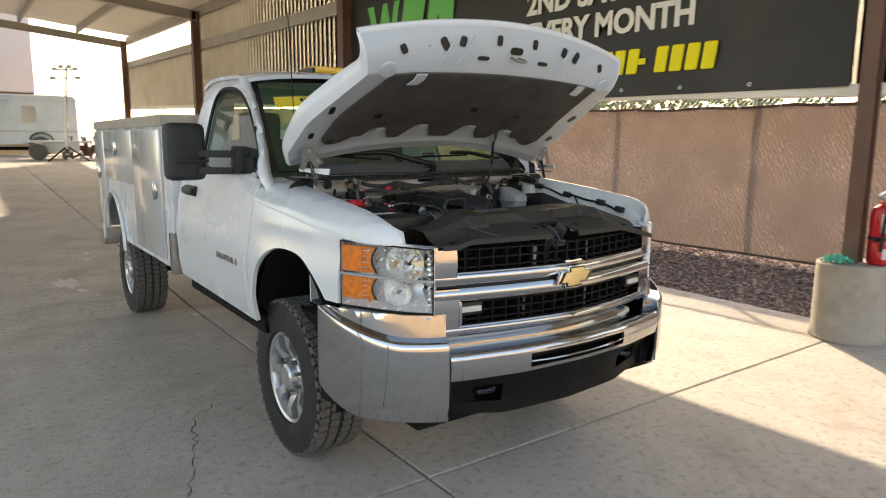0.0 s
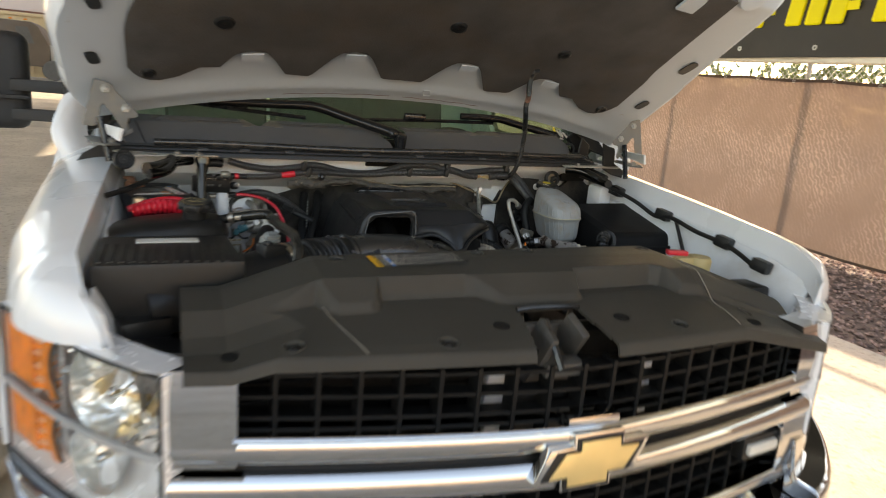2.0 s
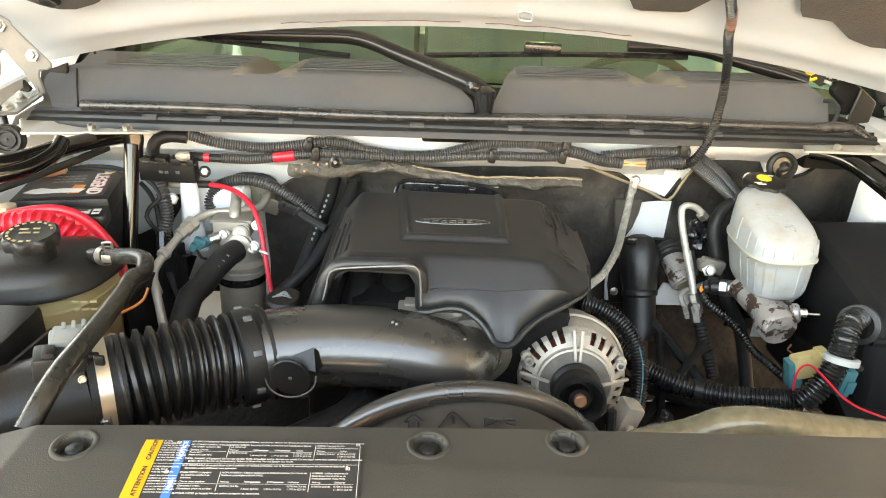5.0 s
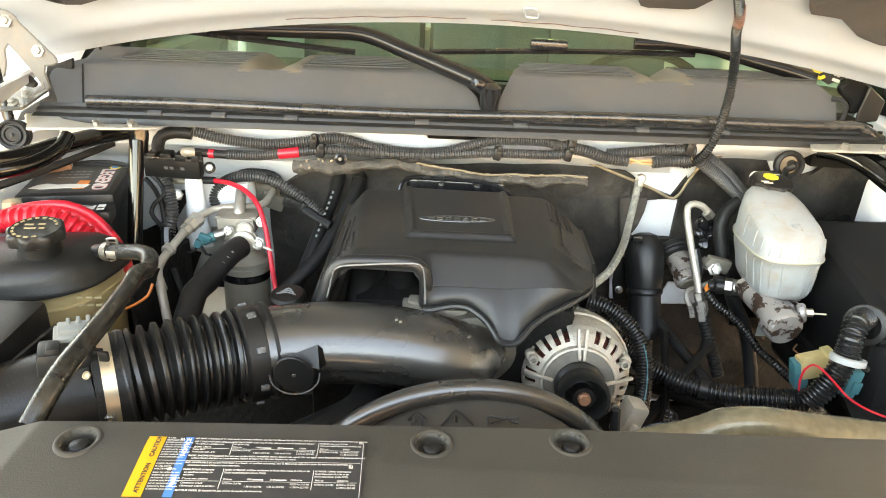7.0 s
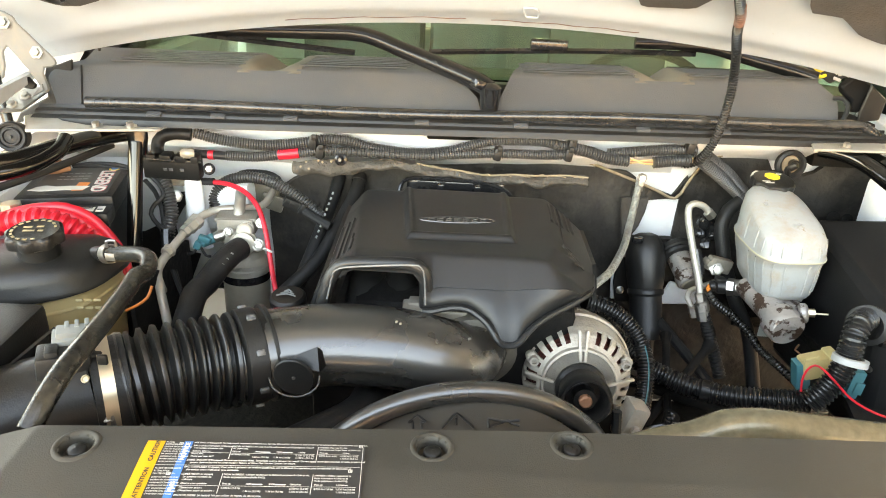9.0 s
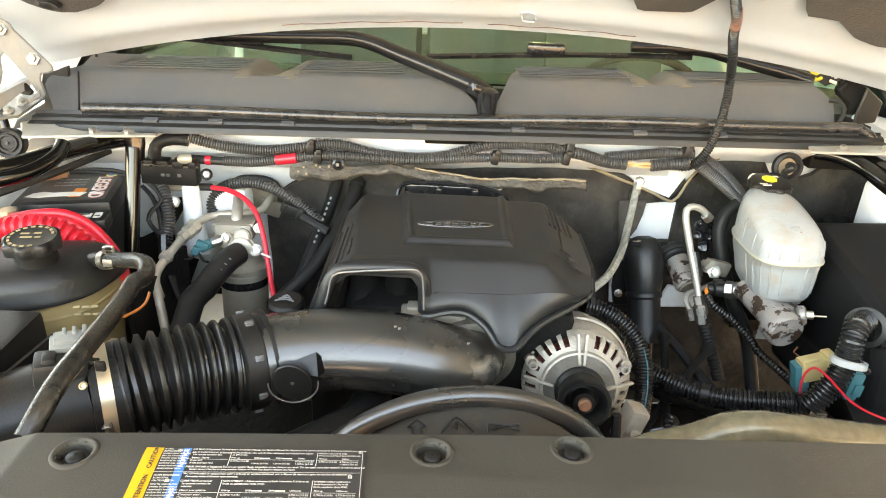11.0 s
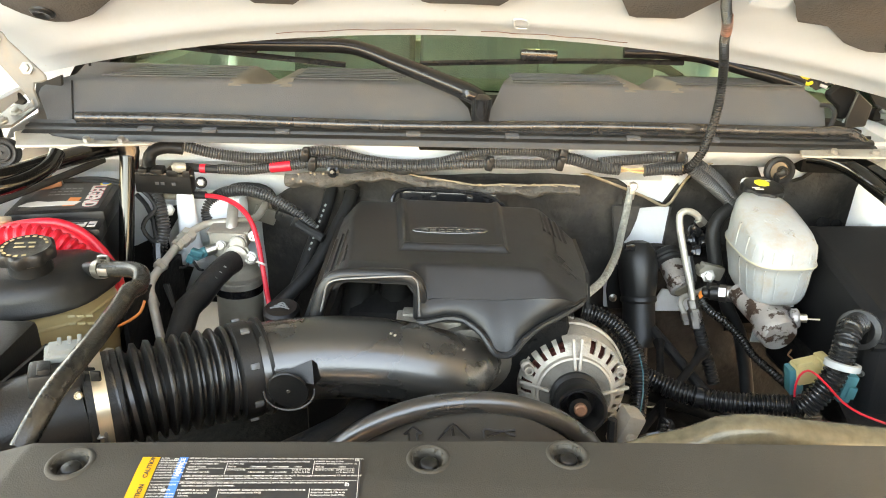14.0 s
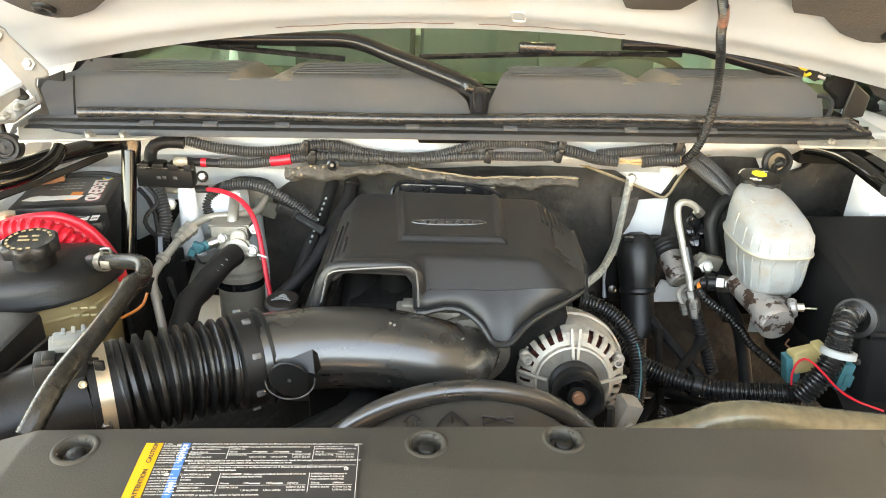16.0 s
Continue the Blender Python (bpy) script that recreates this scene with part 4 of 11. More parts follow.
def build_door(s):
    door = tp("door", mirror(panel(1.222, 2.44, door_low, lambda y: line(y, (1.22, 1.318), (2.45, 1.345)), 30, 16), s), WHITE, "white cab door")
    # upper frame with the window opening
    def cab_x(z):
        return -0.872 + 0.255 * (z - 1.33) + 1.2 * max(0.0, z - 1.79) ** 1.5 * 2.0
    def y_front(z):
        return curve(z, (1.31, 1.185), (1.42, 1.245), (1.525, 1.340), (1.643, 1.485), (1.721, 1.61), (1.77, 1.71), (1.825, 1.80))
    def y_rear(z):
        return line(z, (1.31, 2.475), (1.59, 2.44), (1.715, 2.405), (1.80, 2.36), (1.85, 2.28))
    OUT = [(1.275, 1.335), (1.262, 1.40), (1.31, 1.46), (1.379, 1.525), (1.534, 1.643), (1.673, 1.721), (1.77, 1.757), (1.90, 1.785), (2.05, 1.790), (2.14, 1.765), (2.185, 1.70), (2.195, 1.62), (2.19, 1.50), (2.18, 1.38), (2.16, 1.335)]
    for _ in range(3):
        OUT = [p for (ya, za), (yb, zb) in zip(OUT, OUT[1:] + OUT[:1]) for p in ((0.75 * ya + 0.25 * yb, 0.75 * za + 0.25 * zb), (0.25 * ya + 0.75 * yb, 0.25 * za + 0.75 * zb))]
    OUT.append(OUT[0])
    def top_z(y):
        return roof(1.0, (y - 1.72) / 0.78)[2] + 0.006
    def edge(y, z):
        """Where a ray from the window's middle leaves the door."""
        dy, dz = y - 1.8, z - 1.55
        k = 1.0
        while k < 3:
            yy, zz = 1.8 + dy * k, 1.55 + dz * k
            if zz < 1.316 or zz > top_z(yy) or yy < y_front(zz) or yy > y_rear(zz):
                break
            k += 0.004
        return yy, zz
    RIM_PTS = [edge(*p) for p in OUT]
    def ring(u, v):
        i = round(u * (len(OUT) - 1))
        (ya, za), (yb, zb) = OUT[i], RIM_PTS[i]
        z = lerp(za, zb, v)
        return Vector((cab_x(z) + 0.010 * (1 - v) ** 3, lerp(ya, yb, v), z))
    part("window_frame", mirror(sheet(ring, len(OUT) - 1, 5, -0.03), s), WHITE, door, "white window frame")
    part("window", mirror(sheet(lambda u, v: Vector((cab_x(lerp(1.31, 1.81, v)) + 0.022, lerp(max(y_front(lerp(1.31, 1.81, v)) + 0.02, 1.24), 2.24, u), lerp(1.31, 1.81, v))), 12, 8, 0.004), s), SIDE_GLASS, door, "tinted side window").visible_shadow = False
    part("window_seal", mirror(hose([(cab_x(z) + 0.006, y, z) for y, z in OUT[::3] + OUT[:1]], 0.0105, 6, 0.03), s), BLACK, door, "black rubber window seal")
    # windshield pillar from the door frame to the glass
    def post(u, w):
        z = lerp(1.315, 1.808, w)
        p = Vector((cab_x(z), y_front(z), z))
        r = Vector((-lerp(0.805, 0.690, w), lerp(1.235, 1.775, w), lerp(1.345, 1.812, w)))
        return p.lerp(r, u * 0.60) + Vector((-0.010, -0.022, 0.012)) * math.sin(math.pi * (0.15 + 0.85 * u)) * (1 - 0.5 * w)
    def pil(u, v):
        w = v * 1.14 - 0.14
        if w >= 0:
            return post(u, w)
        k = -w / 0.14
        return post(u, 0.0) + Vector((0.035 * k, -0.015 * k, -0.075 * k))
    tp("windshield_pillar", mirror(sheet(pil, 8, 28, -0.02), s), WHITE, "white windshield pillar")
    tp("windshield_border", mirror(sheet(lambda u, v: post(1.0, v).lerp(Vector(windshield(0.022, v)) + Vector((0, -0.004, 0.003)), u) - Vector((0, 0, 0.006 * (1 - u))), 3, 20, -0.006), s), BLACK, "black border of the windshield")
    x = -side_x(2.2, 1.21)
    part("handle", mirror(join(box((x - 0.022, 2.2, 1.205), (0.03, 0.19, 0.042), 0.012), box((x - 0.005, 2.2, 1.205), (0.02, 0.21, 0.06), 0.008)), s), BLACK, door, "black door handle")
    for k in range(5):
        part("badge", mirror(box((-side_x(1.45 + 0.055 * k, 0.90) - 0.003, 1.43 + 0.055 * k, 0.905), (0.006, 0.042, 0.032), 0.002), s), CHROME, door, "small chrome badge bar")
    part("badge", mirror(box((-side_x(1.35, 0.90) - 0.003, 1.365, 0.905), (0.006, 0.016, 0.034), 0.002), s), CHROME, door, "small chrome badge bar")


both(build_door)

# cab shell: roof, back, floor
tp("cab_roof", sheet(roof, 30, 16, -0.02), WHITE, "white cab roof")
tp("cab_back", span((-0.88, 2.44, 0.62), (0.88, 2.50, 1.32), 0.02), WHITE, "white cab back wall")
tp("rear_window", span((-0.66, 2.43, 1.34), (0.66, 2.435, 1.74)), SIDE_GLASS, "tinted rear window").visible_shadow = False
tp("cab_back", join(span((-0.66, 2.42, 1.73), (0.66, 2.46, 1.835), 0.01), *[loft([[(s * 0.62, 2.40, 1.3), (s * 0.84, 2.40, 1.3), (s * 0.84, 2.47, 1.3), (s * 0.62, 2.47, 1.3)], [(s * 0.58, 2.36, 1.83), (s * 0.70, 2.36, 1.83), (s * 0.70, 2.42, 1.82), (s * 0.58, 2.42, 1.82)]]) for s in (-1, 1)]), WHITE, "white cab back frame")
tp("cab_floor", span((-0.86, 1.22, 0.56), (0.86, 2.46, 0.60)), DARK, "dark cab floor")


tp("windshield", sheet(windshield, 24, 10, 0.005), GLASS, "green-tinted windshield").visible_shadow = False
tp("windshield_seal", hose([windshield(0.0, 0.02), windshield(0.0, 0.5), windshield(0.01, 1.0), windshield(0.2, 1.0), windshield(0.5, 1.0), windshield(0.8, 1.0), windshield(0.99, 1.0), windshield(1.0, 0.5), windshield(1.0, 0.02)], 0.014, 6, 0.03), BLACK, "black windshield seal")
# Grey lightened to stand in for the reflection in the windshield.
DASH = mat("grey_dashboard_vinyl", (0.13, 0.135, 0.12), 0.75, 0, 0.1, 8, 0.2, 300)
tp("dashboard", sheet(lambda u, v: (lerp(-0.78, 0.78, u), lerp(1.285, 1.68, v), 1.315 + 0.03 * math.sin(math.pi * v) - 0.02 * v), 10, 8, 0.22), DASH, "grey dashboard")
wheel_bm = lathe([(0.185, -0.012), (0.197, 0), (0.185, 0.012), (0.172, 0)], 28, (0.38, 1.72, 1.22), (0.38, 1.95, 1.38), False)
tp("steering_wheel", wheel_bm, BLACK, "black steering wheel")
for x in (-0.42, 0.02, 0.42):
    st = tp("seat", join(box((x, 2.1, 0.92), (0.42, 0.5, 0.2), 0.06), box((x, 2.33, 1.2), (0.42, 0.16, 0.62), 0.06, (-12, 0, 0))), SEAT, "grey cloth seat")
    if x:
        part("headrest", box((x, 2.39, 1.585), (0.26, 0.1, 0.18), 0.04), SEAT, st)
# windshield sticker, and the banner's reflection painted on as a dark patch
def on_glass(q, lift):
    return Vector(windshield(*q)) + Vector((0, -lift, lift))


# Dark patch with yellow and pale strokes paints the banner's reflection.
patch = ((0.8850, 0.0950), (0.9200, 0.1250), (0.9525, 0.0875), (0.9075, 0.0425))
sk = tp("sticker", sheet(lambda u, v: on_glass([lerp(lerp(patch[0][k], patch[1][k], u), lerp(patch[3][k], patch[2][k], u), v) for k in (0, 1)], 0.003), 6, 4, 0.001), BLACK, "dark patch painted as the banner's reflection in the glass")
part("reflected_yellow", hose([on_glass(q, 0.005) for q in ((0.8950, 0.0950), (0.9000, 0.0825), (0.9100, 0.1000), (0.9125, 0.1275))], 0.0045, 6), YELLOW, sk, "curved yellow stroke")
part("reflected_yellow", hose([on_glass(q, 0.005) for q in ((0.8950, 0.0700), (0.8975, 0.0600), (0.9050, 0.0675))], 0.0035, 6), YELLOW, sk, "yellow stroke")
for q in (((0.9175, 0.1150), (0.9225, 0.0750)), ((0.9275, 0.1150), (0.9250, 0.0700)), ((0.9325, 0.1025), (0.9375, 0.0675)), ((0.9150, 0.0600), (0.9225, 0.0525))):
    part("reflected_pale", rod(on_glass(q[0], 0.005), on_glass(q[1], 0.005), 0.0035, 6), PALE, sk, "pale stroke")
tp("sticker", sheet(lambda u, v: Vector(windshield(lerp(0.07, 0.27, u), lerp(0.68, 0.80, v))) + Vector((0, -0.004, 0.004)), 8, 3, 0.001), YELLOW, "yellow windshield sticker")
for k in range(3):
    tp("sticker", sheet(lambda u, v: Vector(windshield(lerp(0.17 + 0.018 * k, 0.182 + 0.018 * k, u), lerp(0.74, 0.775, v))) + Vector((0, -0.006, 0.006)), 3, 3, 0.001), BLACK, "dark print bar")

# beacon bar on the cab roof
BEACON = mat("beacon_yellow", (0.85, 0.45, 0.03), 0.2, 0, 0.1, 20, coat=0.5)
bar = tp("beacon_bar", span((-0.18, 2.12, 1.885), (0.18, 2.34, 1.915), 0.01), BLACK, "black beacon base")
part("lens", span((-0.15, 2.13, 1.922), (0.15, 2.33, 1.968), 0.018, 3), BEACON, bar, "amber-yellow beacon lens")
part("end_cap", span((-0.17, 2.12, 1.915), (-0.15, 2.34, 1.955), 0.006), BLACK, bar)
part("end_cap", span((0.15, 2.12, 1.915), (0.17, 2.34, 1.955), 0.006), BLACK, bar)
tp("antenna", rod((-0.72, 1.12, 1.3), (-0.73, 1.16, 2.08), 0.0025, 6), BLACK, "thin black whip antenna")

# door mirror
def build_mirror(s):
    cx = -1.10
    body = box((cx, 1.63, 1.44), (0.19, 0.12, 0.285), 0.045, (0, 0, 8), 4)
    body = join(body, box((cx + 0.01, 1.60, 1.395), (0.17, 0.10, 0.012), 0.004, (0, 0, 8)))
    mr_ = tp("door_mirror", mirror(body, s), MIRROR_BLACK, "black towing mirror")
    part("arm", mirror(join(box((-0.955, 1.56, 1.43), (0.19, 0.03, 0.035), 0.008, (0, 0, -14)), box((-0.955, 1.56, 1.345), (0.19, 0.03, 0.035), 0.008, (0, 0, -14))), s), MIRROR_BLACK, mr_, "black mirror arm")
    part("base", mirror(join(box((-0.862, 1.50, 1.40), (0.075, 0.10, 0.14), 0.02), box((-0.845, 1.43, 1.36), (0.03, 0.16, 0.12), 0.012)), s), MIRROR_BLACK, mr_, "black mirror base")
    part("glass", mirror(box((cx, 1.693, 1.44), (0.15, 0.006, 0.24), 0.002, (0, 0, 8)), s), CHROME, mr_, "mirror glass")


both(build_mirror)

# utility body behind the cab
BX, BY0, BY1 = 0.985, 2.53, 5.02


def build_side_box(s):
    def low(y):
        d = abs(y - AXR - 0.02)
        return 0.70 if d > 0.43 else 0.62 + math.sqrt(0.43 ** 2 - d * d) * 1.0
    def fn(u, v):
        y = lerp(BY0, BY1, u)
        return (-BX, y, lerp(low(y), 1.60, v))
    bx = tp("utility_body", mirror(join(sheet(fn, 70, 10, -0.02), sheet(lambda u, v: (lerp(-BX, -BX + 0.42, v), BY0, lerp(0.70, 1.6, u)), 1, 1, 0.02), sheet(lambda u, v: (lerp(-BX, -BX + 0.42, v), BY1, lerp(0.70, 1.6, u)), 1, 1, 0.02),
                                       span((-BX + 0.40, BY0, 0.70), (-BX + 0.42, BY1, 1.6))), s), WHITE, "white steel utility body side")
    part("top_lid", mirror(join(span((-BX - 0.012, BY0 - 0.01, 1.60), (-BX + 0.44, BY1 + 0.01, 1.655), 0.008), span((-BX - 0.016, BY0 - 0.014, 1.585), (-BX - 0.008, BY1, 1.64))), s), mat_box_top, bx, "dusty tan box lid")
    for y0, y1, z0, z1 in ((BY0 + 0.06, 3.38, 0.74, 1.565), (3.42, 4.52, 1.17, 1.565), (4.56, BY1 - 0.04, 0.74, 1.565)):
        dr = part("box_door", mirror(span((-BX - 0.022, y0, z0), (-BX, y1, z1), 0.01), s), ALUM_PANEL, bx, "shiny pressed metal box door")
        cy, cz = (y0 + 0.12 if y1 < 3.5 else (y0 + y1) / 2), (z0 + z1) / 2 + (0.02 if y1 < 3.5 else 0.06)
        part("latch", mirror(join(lathe([(0.05, 0), (0.055, 0.006), (0.045, 0.012)], 18, (-BX - 0.022, cy, cz), (-BX - 1, cy, cz)), box((-BX - 0.037, cy, cz), (0.012, 0.016, 0.11), 0.004)), s), CHROME, bx, "chrome paddle latch")
    lip = [(-BX - 0.012, AXR + 0.02 - 0.445 * math.cos(a), 0.62 + 0.445 * math.sin(a)) for a in [math.pi * k / 14 for k in range(15)]]
    part("arch_lip", mirror(hose(lip, 0.016, 6, 0.04), s), WHITE, bx, "white wheel-arch lip")
    part("kick_panel", mirror(span((-BX + 0.02, BY0 - 0.06, 0.66), (-BX + 0.10, BY0 - 0.01, 1.6)), s), WHITE, bx, "white front corner post")
    part("kick_plate", mirror(span((-BX + 0.0, BY0 - 0.065, 0.66), (-BX + 0.10, BY0 + 0.0, 0.92)), s), STEEL, bx, "bare diamond plate kick panel")


mat_box_top = mat("dusty_lid", (0.42, 0.37, 0.30), 0.6, 0.2, 0.15, 6, dirt=((0.25, 0.2, 0.15), 0.5, 4))
ALUM_PANEL = mat("painted_box_door", (0.62, 0.62, 0.62), 0.2, 0.35, 0.03, 3, 0.05, 4, coat=0.4)
both(build_side_box)
tp("cargo_floor", span((-0.56, BY0, 0.80), (0.56, BY1, 0.86)), STEEL, "bare steel cargo floor")
tp("tailgate", span((-0.56, BY1 - 0.05, 0.86), (0.56, BY1, 1.3), 0.01), WHITE, "white tailgate")
tp("rear_bumper", span((-0.98, BY1 + 0.01, 0.52), (0.98, BY1 + 0.2, 0.68), 0.02), STEEL, "steel rear step bumper")
for s in (-1, 1):
    tp("sill", span((s * 0.80, 1.22, 0.56), (s * 0.87, 2.50, 0.66), 0.01), DARK, "dark sill under the cab")
tp("chassis", join(span((-0.45, 0.35, 0.45), (-0.37, 5.0, 0.62)), span((0.37, 0.35, 0.45), (0.45, 5.0, 0.62)), rod((-0.8, AXF, 0.40), (0.8, AXF, 0.40), 0.05), rod((-0.8, AXR, 0.40), (0.8, AXR, 0.40), 0.06)), DARK, "dark ladder chassis and axles")

# wheels
def build_wheel(s, x, y, steer):
    w = 0.245
    prof = [(0.215, 0.02), (0.225, 0.0), (0.30, -0.008), (0.365, 0.006), (RT - 0.012, 0.035), (RT - 0.008, w - 0.035), (0.365, w - 0.006), (0.30, w), (0.225, w), (0.215, w - 0.02)]
    m = pose(x, y, RT, 0, 0, steer) @ Matrix.Rotation(radians(90 if s < 0 else -90), 4, 'Y')
    tyre = turn(lathe(prof, 56, (0, 0, 0), (0, 0, 1), False), Matrix.Translation((0, 0, 0)))
    blk = bmesh.new()
    g = random.Random(4)
    for i in range(58):
        a = 2 * math.pi * i / 58
        for k, (z0, z1) in enumerate(((0.012, 0.062), (0.068, 0.115), (0.13, 0.177), (0.183, 0.233))):
            aa = a + (0.07 if k % 2 else 0.0)
            b = box((RT - 0.0075, 0, (z0 + z1) / 2), (0.013, 0.033, z1 - z0 - 0.006), 0, (0, 0, 0))
            bmesh.ops.rotate(b, cent=(RT, 0, (z0 + z1) / 2), matrix=Matrix.Rotation((-1) ** k * 0.25, 3, 'X'), verts=b.verts)
            b.transform(Matrix.Rotation(aa, 4, 'Z'))
            blk = join(blk, b)
    # shoulder lugs reach down the sidewalls
    for i in range(46):
        for z, tilt in ((0.019, 50), (w - 0.019, -50)):
            b = box((RT - 0.0185 - 0.004 * (i % 2), 0, z), (0.034 + 0.010 * (i % 2), 0.030, 0.014), 0, (0, tilt, 0))
            b.transform(Matrix.Rotation(2 * math.pi * i / 46, 4, 'Z'))
            blk = join(blk, b)
    wt = part("wheel", turn(lathe([(0.214, 0.03), (0.222, 0.012), (0.205, 0.02), (0.195, 0.05), (0.19, 0.2), (0.214, 0.22)], 40, (0, 0, 0), (0, 0, 1), False), m), RIM, truck, "silver alloy wheel")
    part("tyre", turn(tyre, m), TYRE, wt, "black all-terrain tyre with dusty tread")
    part("tread", turn(blk, m), TREAD, wt, "blocky tyre tread", 0)["kind"] = "stuff"
    disc = lathe([(0.0, 0.045), (0.075, 0.045), (0.085, 0.055), (0.10, 0.06)], 32, (0, 0, 0), (0, 0, 1), False)
    for i in range(8):
        sp = loft([[(0.09, -0.028, 0.05), (0.09, 0.028, 0.05), (0.09, 0.028, 0.085), (0.09, -0.028, 0.085)], [(0.15, -0.02, 0.022), (0.15, 0.02, 0.022), (0.15, 0.02, 0.06), (0.15, -0.02, 0.06)], [(0.198, -0.035, 0.02), (0.198, 0.035, 0.02), (0.198, 0.035, 0.06), (0.198, -0.035, 0.06)]])
        disc = join(disc, turn(sp, Matrix.Rotation(2 * math.pi * i / 8, 4, 'Z')))
    part("rim", turn(disc, m), RIM, wt, "silver eight-spoke rim face")
    part("hub", turn(lathe([(0.0, 0.005), (0.05, 0.005), (0.062, 0.015), (0.068, 0.05)], 24, (0, 0, 0), (0, 0, 1), False), m), RIM, wt, "silver hub cap")
    for i in range(8):
        a = 2 * math.pi * (i + 0.5) / 8
        part("nut", turn(rod((0.082 * math.cos(a), 0.082 * math.sin(a), 0.02), (0.082 * math.cos(a), 0.082 * math.sin(a), 0.06), 0.011, 6), m), STEEL, wt)
    part("brake_disc", turn(lathe([(0.0, 0.11), (0.165, 0.11), (0.165, 0.13), (0.0, 0.13)], 28, (0, 0, 0), (0, 0, 1), False), m), DARK, wt, "dark brake disc")


build_wheel(-1, -0.845, AXF, 0)
build_wheel(1, 0.845, AXF, 0)
build_wheel(-1, -0.905, AXR + 0.06, 0)
build_wheel(1, 0.905, AXR + 0.06, 0)

# ---- front end: grille, lamps, bumper ----
GRILLE_BLACK = mat("dull_grille_plastic", (0.006, 0.006, 0.006), 0.5, 0, 0.2, 20, 0.1, 400, spec=0.18)
def gy(x):
    return 0.015 + 0.105 * (abs(x) / 0.62) ** 1.5


def strip(x0, x1, z0, z1, dy0, dy1, n=40, crown=0.012):
    """A bar across the front that follows the curve of the grille; its face swells forward by crown."""
    secs = []
    for i in range(n + 1):
        x = lerp(x0, x1, i / n)
        zz0, zz1 = (f(x) if callable(f) else f for f in (z0, z1))
        y, zm = gy(x), (zz0 + zz1) / 2
        secs.append([(x, y + dy1, zz0), (x, y + dy0 + crown, zz0), (x, y + dy0 + crown * 0.3, lerp(zz0, zm, 0.4)), (x, y + dy0, zm), (x, y + dy0 + crown * 0.3, lerp(zm, zz1, 0.6)), (x, y + dy0 + crown, zz1), (x, y + dy1, zz1)])
    return loft(secs)


grille = tp("grille", join(strip(-0.629, 0.629, 0.963, 1.012, 0.0, 0.07), strip(-0.629, 0.629, 0.900, 0.950, -0.006, 0.07), strip(-0.62, 0.62, 0.768, 0.806, -0.004, 0.07),
                           strip(-0.630, -0.535, 0.963, 1.110, 0.0, 0.07, 8, 0.006), strip(0.548, 0.630, 0.963, 1.110, 0.0, 0.07, 8, 0.006),
                           strip(-0.630, -0.525, 0.768, 0.950, -0.004, 0.07, 8, 0.006), strip(0.535, 0.630, 0.768, 0.950, -0.004, 0.07, 8, 0.006)), CHROME, "polished chrome grille surround")
part("surround_back", join(strip(-0.628, -0.60, 0.78, 1.108, 0.02, 0.06, 4), strip(0.60, 0.628, 0.78, 1.108, 0.02, 0.06, 4)), CHROME, grille, "chrome outer edge")
def shelf_fn(u, v):
    x = lerp(-0.625, 0.625, u)
    return (x, gy(x) + line(v, (0, 0.050), (0.35, 0.046), (0.7, 0.030), (1, 0.006)), line(v, (0, 0.716), (0.35, 0.738), (0.7, 0.757), (1, 0.769)))


part("shelf_back", sheet(shelf_fn, 40, 10, 0.004), CHROME, grille, "chrome sweep between bumper and grille")
# Black strip puts the shadow of the gap into colour.
part("gap", strip(-0.63, 0.63, 0.951, 0.962, 0.02, 0.06, 30, 0), BLACK, grille, "black strip for the shadow in the gap")
part("lip", join(strip(-0.54, 0.54, 1.004, 1.014, -0.004, 0.03, 40, 0.004), strip(-0.53, 0.53, 0.797, 0.808, -0.008, 0.03, 40, 0.004), strip(-0.53, -0.519, 0.80, 0.90, -0.007, 0.03, 4, 0.003), strip(0.523, 0.534, 0.80, 0.90, -0.007, 0.03, 4, 0.003)), CHROME, grille, "bright chrome inner lip")
for z0, z1 in ((1.005, 1.100), (0.80, 0.905)):
    mesh_bars = bmesh.new()
    for k in range(-9, 10):
        x = k * 0.06
        mesh_bars = join(mesh_bars, box((x, gy(x) + 0.055, (z0 + z1) / 2), (0.008, 0.035, z1 - z0), 0.002))
    zz = z0 + 0.018
    while zz < z1:
        mesh_bars = join(mesh_bars, strip(-0.56, 0.56, zz - 0.003, zz + 0.003, 0.040, 0.07, 30, 0))
        zz += 0.034
    part("insert", mesh_bars, GRILLE_BLACK, grille, "black plastic grille mesh")
# things behind the grille
rad = tp("radiator", span((-0.56, 0.19, 0.62), (0.56, 0.24, 1.10)), DARK, "dark radiator core")
for k in range(14):
    part("tube", span((-0.56, 0.184, 0.66 + 0.03 * k), (0.56, 0.19, 0.665 + 0.03 * k)), DARK, rad)
for x, w in ((-0.13, 6), (0.20, -5)):
    tp("latch_support", box((x, 0.14, 0.92), (0.038, 0.02, 0.32), 0.006, (0, w, 0)), WHITE_BAY, "white latch support strut")
for s in (-1, 1):
    lm = tp("marker_lamp", box((0.475 * s, gy(0.475) + 0.022, 0.868), (0.11, 0.03, 0.05), 0.006, (0, 0, 8 * s)), BLACK, "black warning lamp housing")
    part("lens", box((0.475 * s, gy(0.475) + 0.004, 0.868), (0.088, 0.012, 0.022), 0.004, (0, 0, 8 * s)), PALE, lm, "clear warning lamp lens")
